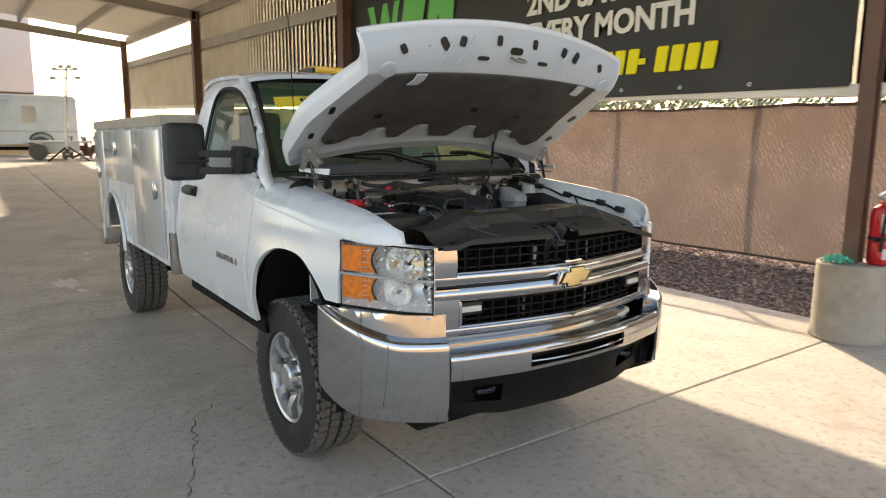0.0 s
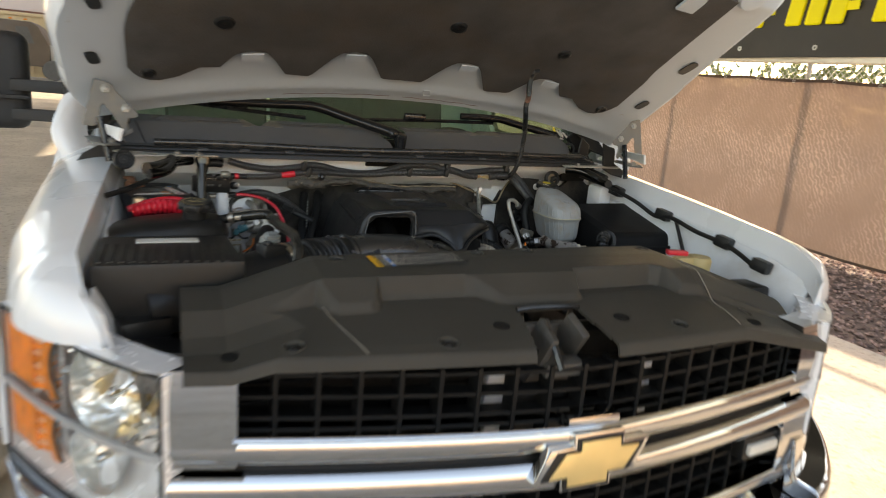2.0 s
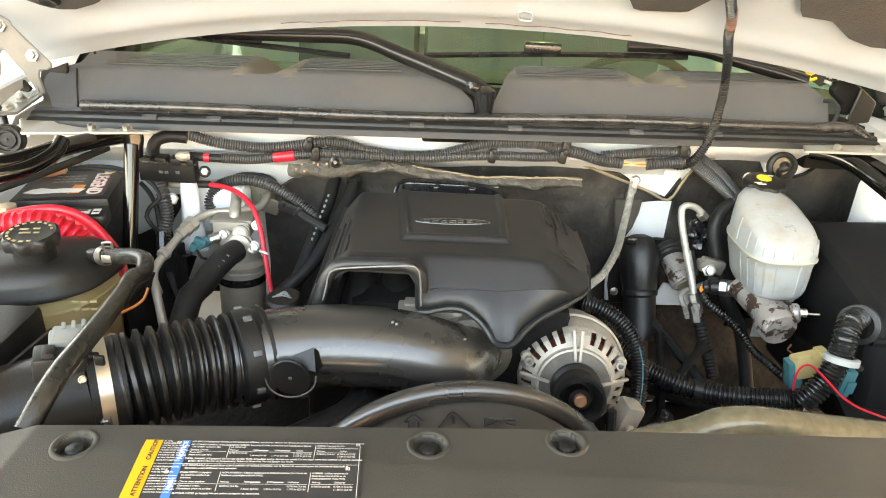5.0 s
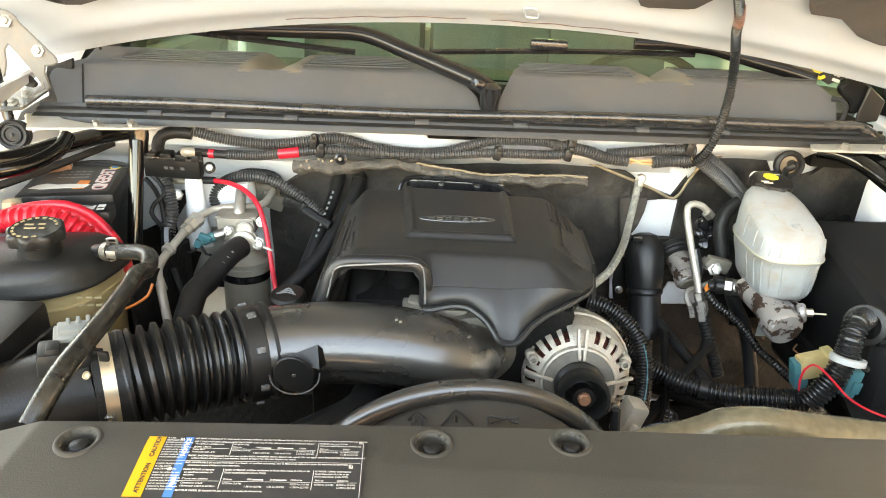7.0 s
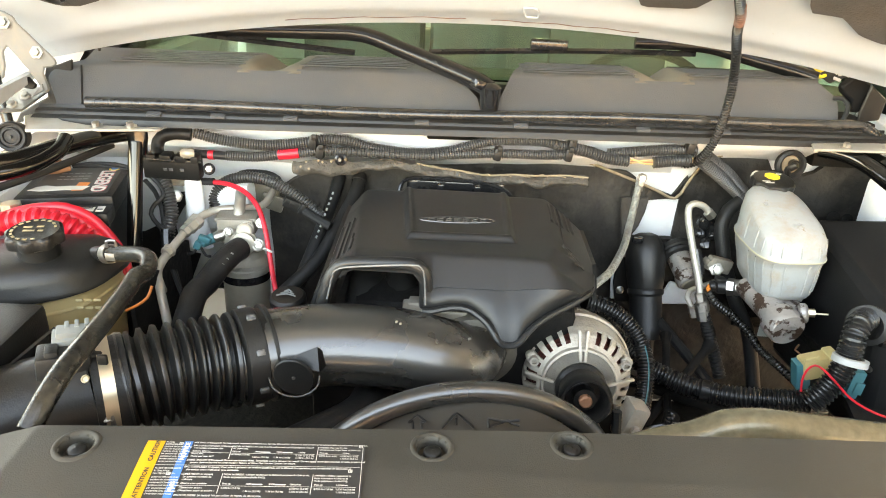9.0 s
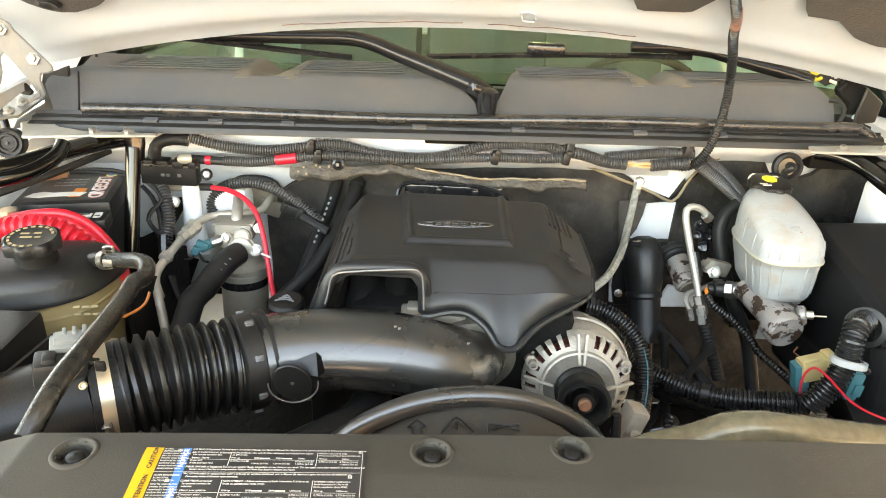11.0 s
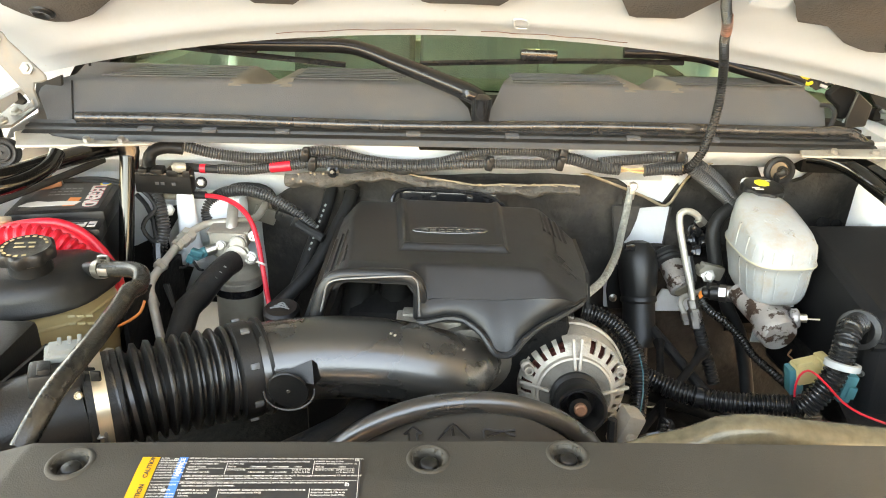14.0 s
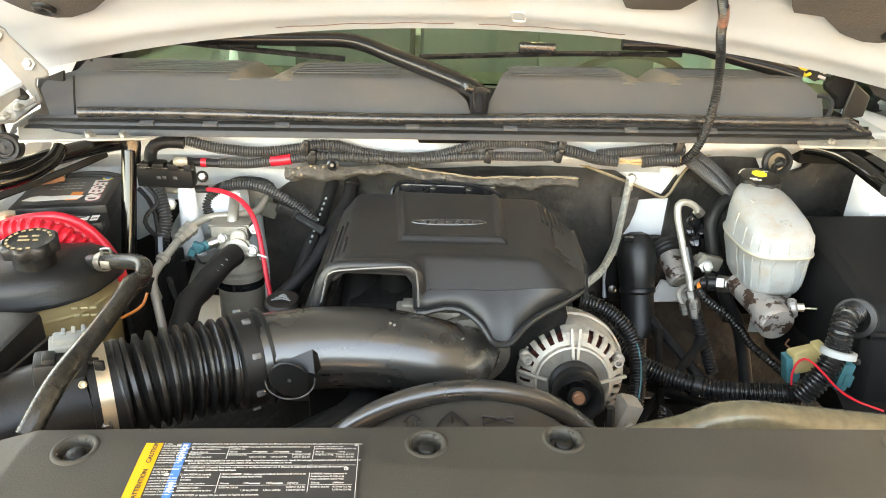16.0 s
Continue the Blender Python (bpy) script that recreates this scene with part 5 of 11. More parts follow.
# emblem
def bow(k):
    w, h, c, d = 0.112 * k, 0.026 * k, 0.05 * k, 0.047 * k
    return [(-w, -h), (-w + 0.03, h), (-c + 0.012, h), (-c + 0.012, d), (c + 0.012, d), (c + 0.012, h), (w + 0.004, h), (w - 0.026, -h), (c - 0.012, -h), (c - 0.012, -d), (-c - 0.012, -d), (-c - 0.012, -h)]
em = tp("emblem", prism(bow(0.97), 0.022, frame_of((0.0, 0.026, 0.955), (1, 0.02, 0.0), (0, 0.1, 1)), 0.004), CHROME, "chrome emblem edge")
part("recess", prism(bow(0.86), 0.003, frame_of((0.0, 0.0045, 0.956), (1, 0.02, 0.0), (0, 0.1, 1)), 0.001), BLACK, em, "dark emblem recess")
part("field", prism(bow(0.75), 0.005, frame_of((0.0, 0.0025, 0.9565), (1, 0.02, 0.0), (0, 0.1, 1)), 0.003), GOLD, em, "gold emblem field")
part("cap", box((0.005, 0.04, 1.014), (0.10, 0.045, 0.024), 0.008), CHROME, em, "chrome emblem cap")


def lamp(u, v, d=0.0):
    x = lerp(0.633, 0.866, u)
    y = 0.118 + 0.285 * max(0.0, u) ** 1.15 - 0.02 * math.sin(math.pi * u)
    zt, zb = 1.106 + 0.02 * u, 0.862 + 0.012 * u
    nx, ny = 0.75, -0.66
    return Vector((-(x - nx * d), y - ny * d, lerp(zb, zt, v)))


def build_lamp(s):
    hl = tp("headlamp", mirror(join(sheet(lambda u, v: lamp(u, v, 0.055 + 0.02 * math.sin(math.pi * v) - 0.045 * max(0.0, 1 - v / 0.3) ** 1.5), 14, 16, 0.006), sheet(lambda u, v: lamp(u, 0.0, 0.055 * v), 10, 2, 0.004), sheet(lambda u, v: lamp(0.0, u, 0.055 * v), 4, 2, 0.004)), s), HEAD_REFL, "bright headlamp housing")
    part("lens", mirror(sheet(lambda u, v: lamp(u, v, 0.0), 16, 8, 0.0), s), LENS, hl, "clear headlamp lens").visible_shadow = False
    part("shell", mirror(join(sheet(lambda u, v: lamp(u, 1.0, 0.06 * v), 10, 2, 0.004), sheet(lambda u, v: lamp(1.0, u, 0.06 * v), 4, 2, 0.004)), s), HEAD_REFL, hl, "pale lamp shell")
    part("divider", mirror(sheet(lambda u, v: lamp(u, lerp(0.485, 0.525, v), 0.004), 12, 1, 0.008), s), GREY_TRIM, hl, "grey lamp divider")
    for v0, v1 in ((0.55, 0.94), (0.13, 0.47)):
        part("amber_panel", mirror(sheet(lambda u, v: lamp(lerp(0.80, 0.985, u), lerp(v0, v1, v), 0.012), 4, 6, 0.006), s), AMBER, hl, "amber turn-signal lens")
        for k in range(9):
            w = lerp(v0 + 0.02, v1 - 0.02, k / 8)
            part("amber_rib", mirror(hose([lamp(0.82, w, 0.010), lamp(0.77, w, 0.016), lamp(0.72, w, 0.022)], 0.0050, 6, 0.02), s), AMBER_PALE if k % 2 else AMBER, hl)
        part("amber_strip", mirror(sheet(lambda u, v: lamp(lerp(0.665, 0.705, u) + 0.05 * math.sin(math.pi * v), lerp(v0, v1, v), 0.016), 2, 8, 0.006), s), AMBER, hl, "amber inner strip")
        part("trim", mirror(hose([lamp(0.655 + 0.05 * math.sin(math.pi * k / 6), lerp(v0, v1, k / 6), 0.014) for k in range(7)], 0.0028, 6, 0.02), s), BLACK, hl, "black lamp trim")
    for v0, u0, r in ((0.745, 0.36, 0.066), (0.28, 0.44, 0.048)):
        c, dpt = lamp(u0, v0, 0.012), lamp(u0, v0, 0.085)
        part("reflector", mirror(lathe([(r * 1.12, 0), (r * 1.08, 0.003), (r, 0.008), (r * 0.85, 0.026), (r * 0.6, 0.040), (r * 0.3, 0.048), (0.008, 0.050)], 28, c, dpt, False), s), BOWL, hl, "chrome reflector bowl")
        m0 = lamp(u0, v0, 0.055)
        part("bulb", mirror(rod(m0, lamp(u0, v0, 0.02), 0.008, 10, 0.003), s), CHROME, hl, "lamp bulb cap")
        for k in range(5):
            part("glint_facet", mirror(box(lamp(0.07 + 0.012 * (k % 2), v0 - 0.15 + 0.075 * k, 0.035), (0.026, 0.02, 0.018), 0.006, (12 * k, 25 - 12 * k, 40)), s), BOWL, hl)
    part("amber_backing", mirror(sheet(lambda u, v: lamp(lerp(0.70, 0.87, u), lerp(0.12, 0.94, v), 0.034), 4, 4, 0.006), s), HEAD_REFL, hl, "pale reflector")
    # Random facets added for sparkle; pale and warm ones hold glow and reflections.
    gf = random.Random(8)
    for k in range(14):
        part("glint_facet", mirror(box(lamp(gf.uniform(0.70, 0.84), gf.uniform(0.1, 0.92), gf.uniform(0.016, 0.03)), (0.014, 0.008, 0.012), 0.003, (gf.uniform(-50, 50), gf.uniform(-40, 40), gf.uniform(0, 90))), s), (HEAD_REFL, AMBER, AMBER_PALE)[k % 3], hl)
    for k in range(34):
        part("glint_facet", mirror(box(lamp(gf.uniform(0.04, 0.64), gf.uniform(0.45, 0.95), gf.uniform(0.030, 0.05)), (0.034, 0.012, 0.018), 0.004, (gf.uniform(-50, 50), gf.uniform(-40, 40), gf.uniform(0, 90))), s), (BOWL, BOWL, HEAD_REFL, WARM_FACET)[k % 4], hl)
    part("gasket", mirror(hose([lamp(0.0, 1), lamp(0.25, 1), lamp(0.5, 1.0), lamp(0.75, 1.0), lamp(1, 1)], 0.0035, 6, 0.02), s), BLACK, hl, "grey lamp edge")
    part("gasket", mirror(join(rod(lamp(0.0, 0), lamp(0.0, 1), 0.0032, 6), rod(lamp(1.0, 0), lamp(1.0, 1), 0.003, 6), hose([lamp(0.0, 0), lamp(0.25, 0), lamp(0.5, 0.0), lamp(0.75, 0.0), lamp(1, 0)], 0.005, 6, 0.02)), s), BLACK, hl, "black lamp edge")
    tp("lamp_sill", mirror(sheet(lambda u, v: lamp(lerp(-0.02, 1.02, u), 0, 0.0) + Vector((0, 0.0, lerp(-0.012, -0.05, v))), 12, 2, 0.02), s), WHITE, "white strip under the headlamp")


HEAD_REFL = mat("lamp_reflector", (0.86, 0.86, 0.87), 0.26, 0.3, 0.05, 40, 0.15, 25)
BOWL = mat("lamp_bowl", (0.93, 0.92, 0.88), 0.10, 0.85, 0.04, 40, 0.5, 60)
# Warm reflection of sunlit ground put into the facet colour.
WARM_FACET = mat("warm_reflection_facet", (0.9, 0.66, 0.36), 0.2, 0.5, 0.04, 40)
GREY_TRIM = mat("grey_trim", (0.38, 0.39, 0.4), 0.35, 0.3, 0.05, 20)
AMBER_PALE = mat("pale_amber", (0.92, 0.46, 0.24), 0.2, 0.0, 0.1, 30, coat=0.5)
LENS = bpy.data.materials.new("lamp_lens")
LENS.use_nodes = True
_n, _l = LENS.node_tree.nodes, LENS.node_tree.links
_mixs, _tr, _gl = _n.new("ShaderNodeMixShader"), _n.new("ShaderNodeBsdfTransparent"), _n.new("ShaderNodeBsdfGlossy")
_fr = _n.new("ShaderNodeFresnel")
_gl.inputs["Roughness"].default_value = 0.03
_l.new(_fr.outputs[0], _mixs.inputs[0])
_l.new(_tr.outputs[0], _mixs.inputs[1])
_l.new(_gl.outputs[0], _mixs.inputs[2])
_l.new(_mixs.outputs[0], _n["Material Output"].inputs["Surface"])
both(build_lamp)

# bumper
def bplan(u):
    """Plan of the bumper's face from the middle (0) to the wheel arch (1)."""
    return (line(u, (0, 0.0), (0.25, 0.30), (0.5, 0.60), (0.62, 0.735), (0.75, 0.84), (0.87, 0.90), (1, 0.925)),
            line(u, (0, -0.052), (0.25, -0.035), (0.5, 0.03), (0.62, 0.10), (0.75, 0.21), (0.87, 0.34), (1, 0.52)))


def smooth_plan(u):
    a = [bplan(max(0, min(1, u + d))) for d in (-0.05, -0.025, 0, 0.025, 0.05)]
    return sum(p[0] for p in a) / 5, sum(p[1] for p in a) / 5


def build_bumper(s):
    # tall chrome corner
    prof = [(0.452, 0.03), (0.46, 0.012), (0.52, 0.0), (0.66, -0.004), (0.752, 0.001), (0.763, 0.006), (0.768, 0.014), (0.771, 0.032), (0.775, 0.056), (0.858, 0.066)]
    def fn(u, v):
        uu = lerp(0.512, 1.0, u)
        x, y = smooth_plan(uu)
        x2, y2 = smooth_plan(min(1, uu + 0.02))
        t = Vector((x2 - x, y2 - y)) if uu < 0.99 else Vector((0.02, 0.13))
        t.normalize()
        k = v * (len(prof) - 1)
        i = min(int(k), len(prof) - 2)
        z, d = lerp(prof[i][0], prof[i + 1][0], k - i), lerp(prof[i][1], prof[i + 1][1], k - i)
        low = 0.09 * max(0, (uu - 0.75) / 0.25) ** 2
        z = max(z, 0.452 + low) if v < 0.35 else z
        k = max(0.0, (uu - 0.66) / 0.34) ** 1.3
        z = min(z + 0.095 * k * max(0.0, min(1.0, (z - 0.60) / 0.16)), 0.862)
        d *= 1 - 0.6 * k
        return (-(x - t.y * d), y + t.x * d, z)
    part("corner_end", mirror(sheet(lambda u, v: Vector(fn(0.0, v)) + Vector((0, lerp(0.001, max(0.03, 0.095 - 0.02 * v), u), 0)), 2, 24, 0.004), s), CHROME, bumper, "chrome inner end of the corner")
    # Added near-black sheet stands in for shade behind the corner.
    part("corner_shade", mirror(sheet(lambda u, v: (-smooth_plan(lerp(0.42, 1.0, u))[0] + 0.05, smooth_plan(lerp(0.42, 1.0, u))[1] + 0.085, lerp(0.44, 0.712, v)), 16, 3, 0.004), s), DARK, bumper, "added near-black sheet for the shade behind the corner")
    c = part("bumper_corner", mirror(sheet(fn, 40, 36, -0.006), s), CHROME, bumper, "chrome bumper corner with small dents")
    return c


def center_fn(u, v):
    prof = [(0.610, 0.012), (0.618, 0.0), (0.66, -0.006), (0.700, -0.004), (0.710, 0.0), (0.7155, 0.006), (0.7185, 0.014), (0.7198, 0.030), (0.7200, 0.055), (0.7200, 0.085), (0.7215, 0.150)]
    a = lerp(-1, 1, u)
    x, y = smooth_plan(abs(a) * 0.508)
    k = v * (len(prof) - 1)
    i = min(int(k), len(prof) - 2)
    z, d = lerp(prof[i][0], prof[i + 1][0], k - i), lerp(prof[i][1], prof[i + 1][1], k - i)
    return (math.copysign(x, a), y + d, z + 0.0 * abs(a))


def slot(u, v):
    a = abs(lerp(-1, 1, u)) * 0.508
    return a < 0.225 and 0.137 < v < 0.272


bumper = tp("bumper", sheet(center_fn, 120, 52, 0.006, slot), CHROME, "polished chrome front bumper")
both(build_bumper)
part("slot_lip", hose([(-0.272, -0.028, 0.652), (-0.272, -0.028, 0.694), (-0.14, -0.050, 0.697), (0.0, -0.056, 0.698), (0.14, -0.050, 0.697), (0.272, -0.028, 0.694), (0.272, -0.028, 0.652), (0.14, -0.048, 0.650), (0, -0.054, 0.650), (-0.14, -0.048, 0.650), (-0.272, -0.028, 0.652)], 0.004, 6, 0.02), CHROME, bumper, "chrome slot edge")
part("slot_back", sheet(lambda u, v: (lerp(-0.3, 0.3, u), 0.03, lerp(0.64, 0.71, v)), 4, 1, 0.004), BLACK, bumper, "black slot backing")
for s in (-1, 1):
    part("joint", hose([(s * smooth_plan(0.51)[0], smooth_plan(0.51)[1] + 0.003, 0.47), (s * smooth_plan(0.51)[0], smooth_plan(0.51)[1] - 0.002, 0.66), (s * smooth_plan(0.51)[0], smooth_plan(0.51)[1] + 0.01, 0.76)], 0.003, 6, 0.03), BLACK, bumper, "dark bumper joint")
part("crease", hose([(-smooth_plan(0.70)[0] - 0.003, smooth_plan(0.70)[1] - 0.003, 0.76), (-smooth_plan(0.705)[0] - 0.004, smooth_plan(0.705)[1] - 0.004, 0.64), (-smooth_plan(0.72)[0] - 0.003, smooth_plan(0.72)[1] - 0.003, 0.52)], 0.0015, 5, 0.03), STEEL, bumper, "dented crease line")


def val(u, v):
    a = lerp(-1, 1, u)
    x, y = smooth_plan(abs(a) * 0.52)
    zl = line(abs(a), (0, 0.425), (0.55, 0.43), (1, 0.47))
    return (math.copysign(x, a), y + 0.03 + 0.05 * (1 - v) + 0.02 * math.sin(math.pi * v), lerp(zl, 0.618, v))


def tow(u, v):
    a = abs(lerp(-1, 1, u))
    return 0.56 < a < 0.80 and 0.30 < v < 0.64


valance = part("valance", sheet(val, 80, 18, 0.006, tow), GRILLE_BLACK, bumper, "black plastic lower valance")
for s in (-1, 1):
    part("tow_hook", hose([(0.37 * s, 0.16, 0.53), (0.37 * s, 0.07, 0.545), (0.41 * s, 0.05, 0.54), (0.45 * s, 0.07, 0.535), (0.45 * s, 0.10, 0.53)], 0.012, 8, 0.015), BLACK_GLOSS, bumper, "black tow hook")
    part("bracket", box((0.43 * s, 0.16, 0.54), (0.05, 0.01, 0.05), 0.004), PALE, bumper, "pale bracket plate")
# Near-black sheet and end plates stand in for shade behind the valance.
part("valance_back", join(sheet(lambda u, v: Vector(val(u, v)) + Vector((0, 0.11, 0)), 40, 4, 0.004), *[span((s * 0.565 - 0.005, 0.085, 0.45), (s * 0.565 + 0.005, 0.30, 0.62)) for s in (-1, 1)]), DARK, valance, "near-black sheet for the shade behind the valance")
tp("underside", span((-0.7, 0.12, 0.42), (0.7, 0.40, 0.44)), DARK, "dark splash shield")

# ---- hood ----
def hood_in(a, d):
    """Inner face: a across (-1..1), d metres up from the rear edge."""
    yr, zr = 1.0 + 0.075 * a * a, 1.478 - 0.095 * a * a
    yf, zf = 0.45 + 0.02 * a * a, 1.79 - 0.035 * a * a
    yn, zn = 0.385 + 0.07 * a * a, 1.99 - 0.085 * a * a
    if d <= 0.64:
        t = d / 0.64
        w = line(d, (0, 0.752), (0.1, 0.778), (0.3, 0.775), (0.64, 0.70))
        # The sideways offset is set to fit the camera's view.
        return Vector((a * w + line(d, (0, -0.025), (0.1, -0.048), (0.35, -0.048), (0.64, 0.0)), lerp(yr, yf, t), lerp(zr, zf, t) + 0.02 * math.sin(math.pi * t) * (1 - a * a) - 0.006 * math.exp(-((d - 0.052) / 0.022) ** 2)))
    t = min(1.0, (d - 0.64) / 0.22)
    k = t * t * (3 - 2 * t)
    return Vector((a * lerp(0.70, 0.745, t), lerp(yf, yn, t) - 0.02 * math.sin(math.pi * t), lerp(zf, zn, t)))


def hood_out(a, d):
    t = d / 0.86
    base = hood_in(a, d)
    return base + Vector((a * 0.02, 0.045, 0.075 + 0.02 * (1 - a * a))) * (max(0.0, math.sin(math.pi * min(1, t * 0.96 + 0.04))) ** 0.5)


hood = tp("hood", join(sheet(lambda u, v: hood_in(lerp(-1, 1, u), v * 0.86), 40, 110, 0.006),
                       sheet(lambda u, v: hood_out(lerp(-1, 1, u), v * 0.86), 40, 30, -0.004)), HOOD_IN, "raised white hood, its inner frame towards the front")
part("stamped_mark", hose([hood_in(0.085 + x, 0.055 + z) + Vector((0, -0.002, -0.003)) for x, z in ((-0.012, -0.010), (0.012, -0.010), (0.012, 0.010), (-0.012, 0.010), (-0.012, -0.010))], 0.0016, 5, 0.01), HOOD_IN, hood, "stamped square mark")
for s in (-1, 1):
    rim = sheet(lambda u, v: hood_in(s, u * 0.86).lerp(hood_out(s, u * 0.86), v) + Vector((s * 0.012 * math.sin(math.pi * v), 0, 0)), 30, 4, 0.004)
    part("hem", rim, WHITE, hood, "white folded hood edge")
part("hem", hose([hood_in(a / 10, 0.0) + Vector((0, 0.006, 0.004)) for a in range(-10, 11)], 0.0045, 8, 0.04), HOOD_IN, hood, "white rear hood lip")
part("hem", hose([hood_in(a / 10, 0.86) + Vector((0, 0.012, 0.004)) for a in range(-10, 11)], 0.016, 8, 0.04), WHITE, hood, "white front hood lip")
for a0, a1, k in ((-0.42, -0.05, 0.022), (0.0, 0.30, 0.020)):
    part("rust_line", hose([hood_in(lerp(a0, a1, i / 9), k + 0.002 * math.sin(i * 2.1)) + Vector((0, -0.0015, -0.0025)) for i in range(10)], 0.0006, 5, 0.02), RUST, hood, "thin rust line along the hood edge")
TABS = (-0.505, -0.202, 0.172, 0.492)


def pad_low(a):
    b = abs(a + 0.006)
    base = line(b, (0, 0.102), (0.3, 0.10), (0.42, 0.115), (0.58, 0.148), (0.64, 0.152), (0.70, 0.122), (0.75, 0.115), (0.785, 0.122), (0.815, 0.145), (0.835, 0.18))
    for t in TABS:
        q = abs(a - t)
        base = max(base, line(q, (0, 0.205), (0.040, 0.198), (0.060, 0.180), (0.125, 0.09)))
    return base


PAD0, PAD1 = -0.84, 0.83


def pad(u, v):
    a = lerp(PAD0, PAD1, u)
    d = lerp(pad_low(a), 0.645 - 0.05 * max(0, abs(a) - 0.7), v)
    nrm = 0.010 + 0.014 * math.sin(math.pi * min(1, max(0, v))) * (1 - abs(u * 2 - 1) ** 6)
    return hood_in(a, d) + Vector((0, -0.52, -0.85)) * nrm


part("insulation_pad", sheet(pad, 120, 24, 0.008), INSUL, hood, "dusty black felt insulation pad")
for t in TABS:
    part("tab", sheet(lambda u, v: hood_in(lerp(t - 0.030, t + 0.030, u), lerp(0.188, 0.212, v)) + Vector((0, -0.012, -0.020)), 2, 2, 0.003), HOOD_IN, hood, "white pad tab")
for a in (-0.66, 0.66):
    part("tab", sheet(lambda u, v: hood_in(lerp(a - 0.035, a + 0.035, u), lerp(0.585, 0.655, v)) + Vector((0, -0.012, -0.022)), 2, 2, 0.006), HOOD_IN, hood, "white pad tab")
for a, d, r in ((-0.6, 0.33, 0.022), (0.05, 0.36, 0.02), (0.45, 0.33, 0.018), (-0.785, 0.150, 0.017), (0.78, 0.150, 0.017)):
    c = pad((a - PAD0) / (PAD1 - PAD0), (d - pad_low(a)) / (0.645 - pad_low(a)))
    # Black disc paints the shade of a dimple.
    part("dimple", lathe([(r, 0), (r * 0.95, -0.003), (r * 0.7, -0.006), (0.004, -0.004)], 18, c, c + Vector((0, 0.52, 0.85)), False), BLACK, hood, "black disc for the shade in a pad dimple")


def hole_on(a, d, w, h, rot=0.0):
    c, ca, cd = hood_in(a, d), hood_in(a + 0.01, d), hood_in(a, d + 0.01)
    m = frame_of(c, ca - c, cd - c)
    poly = [(w * math.copysign(abs(math.cos(t)) ** 0.55, math.cos(t)), h * math.copysign(abs(math.sin(t)) ** 0.55, math.sin(t))) for t in [2 * math.pi * k / 16 for k in range(16)]]
    n = m.to_3x3() @ Vector((0, 0, 1))
    k = -0.003 if n.z < 0 else 0.003
    off = n * (0.002 if n.z < 0 else -0.002)
    # Dark plate on the uncut face stands in for a shaded hole.
    part("opening", prism(poly, 0.003, Matrix.Translation(off) @ m @ Matrix.Rotation(rot, 4, 'Z')), BLACK, hood, "dark plate for a shaded stamped opening")


for s in (-1, 1):
    hole_on(0.925 * s, 0.215, 0.012, 0.022)
    hole_on(0.94 * s, 0.40, 0.013, 0.028)
    hole_on(0.78 * s, 0.755, 0.014, 0.02, 0.4)
    hole_on(0.52 * s, 0.77, 0.016, 0.028, -0.5 * s)
    hole_on(0.40 * s, 0.78, 0.016, 0.022, -0.3)
    hole_on(0.14 * s, 0.79, 0.014, 0.022)
    hole_on(0.24 * s, 0.71, 0.03, 0.009)
hole_on(0.0, 0.75, 0.035, 0.016)
for a in (-0.55, -0.42, 0.36, 0.5):
    part("ridge", hose([hood_in(a, 0.68) + Vector((0, -0.004, 0)), hood_in(a + 0.05, 0.74) + Vector((0, -0.004, 0)), hood_in(a + 0.10, 0.80) + Vector((0, -0.004, 0))], 0.006, 6, 0.02), HOOD_IN, hood)
part("striker", hose([hood_in(-0.03, 0.72), hood_in(-0.03, 0.72) + Vector((0, -0.05, -0.02)), hood_in(0.03, 0.72) + Vector((0, -0.05, -0.02)), hood_in(0.03, 0.72)], 0.006, 8, 0.01), STEEL, hood, "steel hood striker")
for s in (-1, 1):
    part("cone_bump", lathe([(0.04, 0), (0.035, 0.008), (0.02, 0.012), (0.008, 0.01)], 18, hood_in(0.88 * s, 0.66), hood_in(0.88 * s, 0.66) + Vector((0, -0.7, -0.6))), HOOD_IN, hood)


HINGE = mat("dusty_hinge_paint", (0.14, 0.137, 0.127), 0.5, 0, 0.1, 20, 0.05, 100, dirt=((0.22, 0.17, 0.12), 0.5, 25))
BRACKET_STEEL = mat("zinc_bolt_steel", (0.32, 0.31, 0.28), 0.45, 0.5, 0.1, 30)


def seat_hinge(bm, s):
    """Mirrors a hinge piece; the mirrored one is shifted to fit the camera's view."""
    bm = mirror(bm, s)
    if s > 0:
        bm.transform(Matrix.Translation((-0.052, 0, 0)))
    return bm


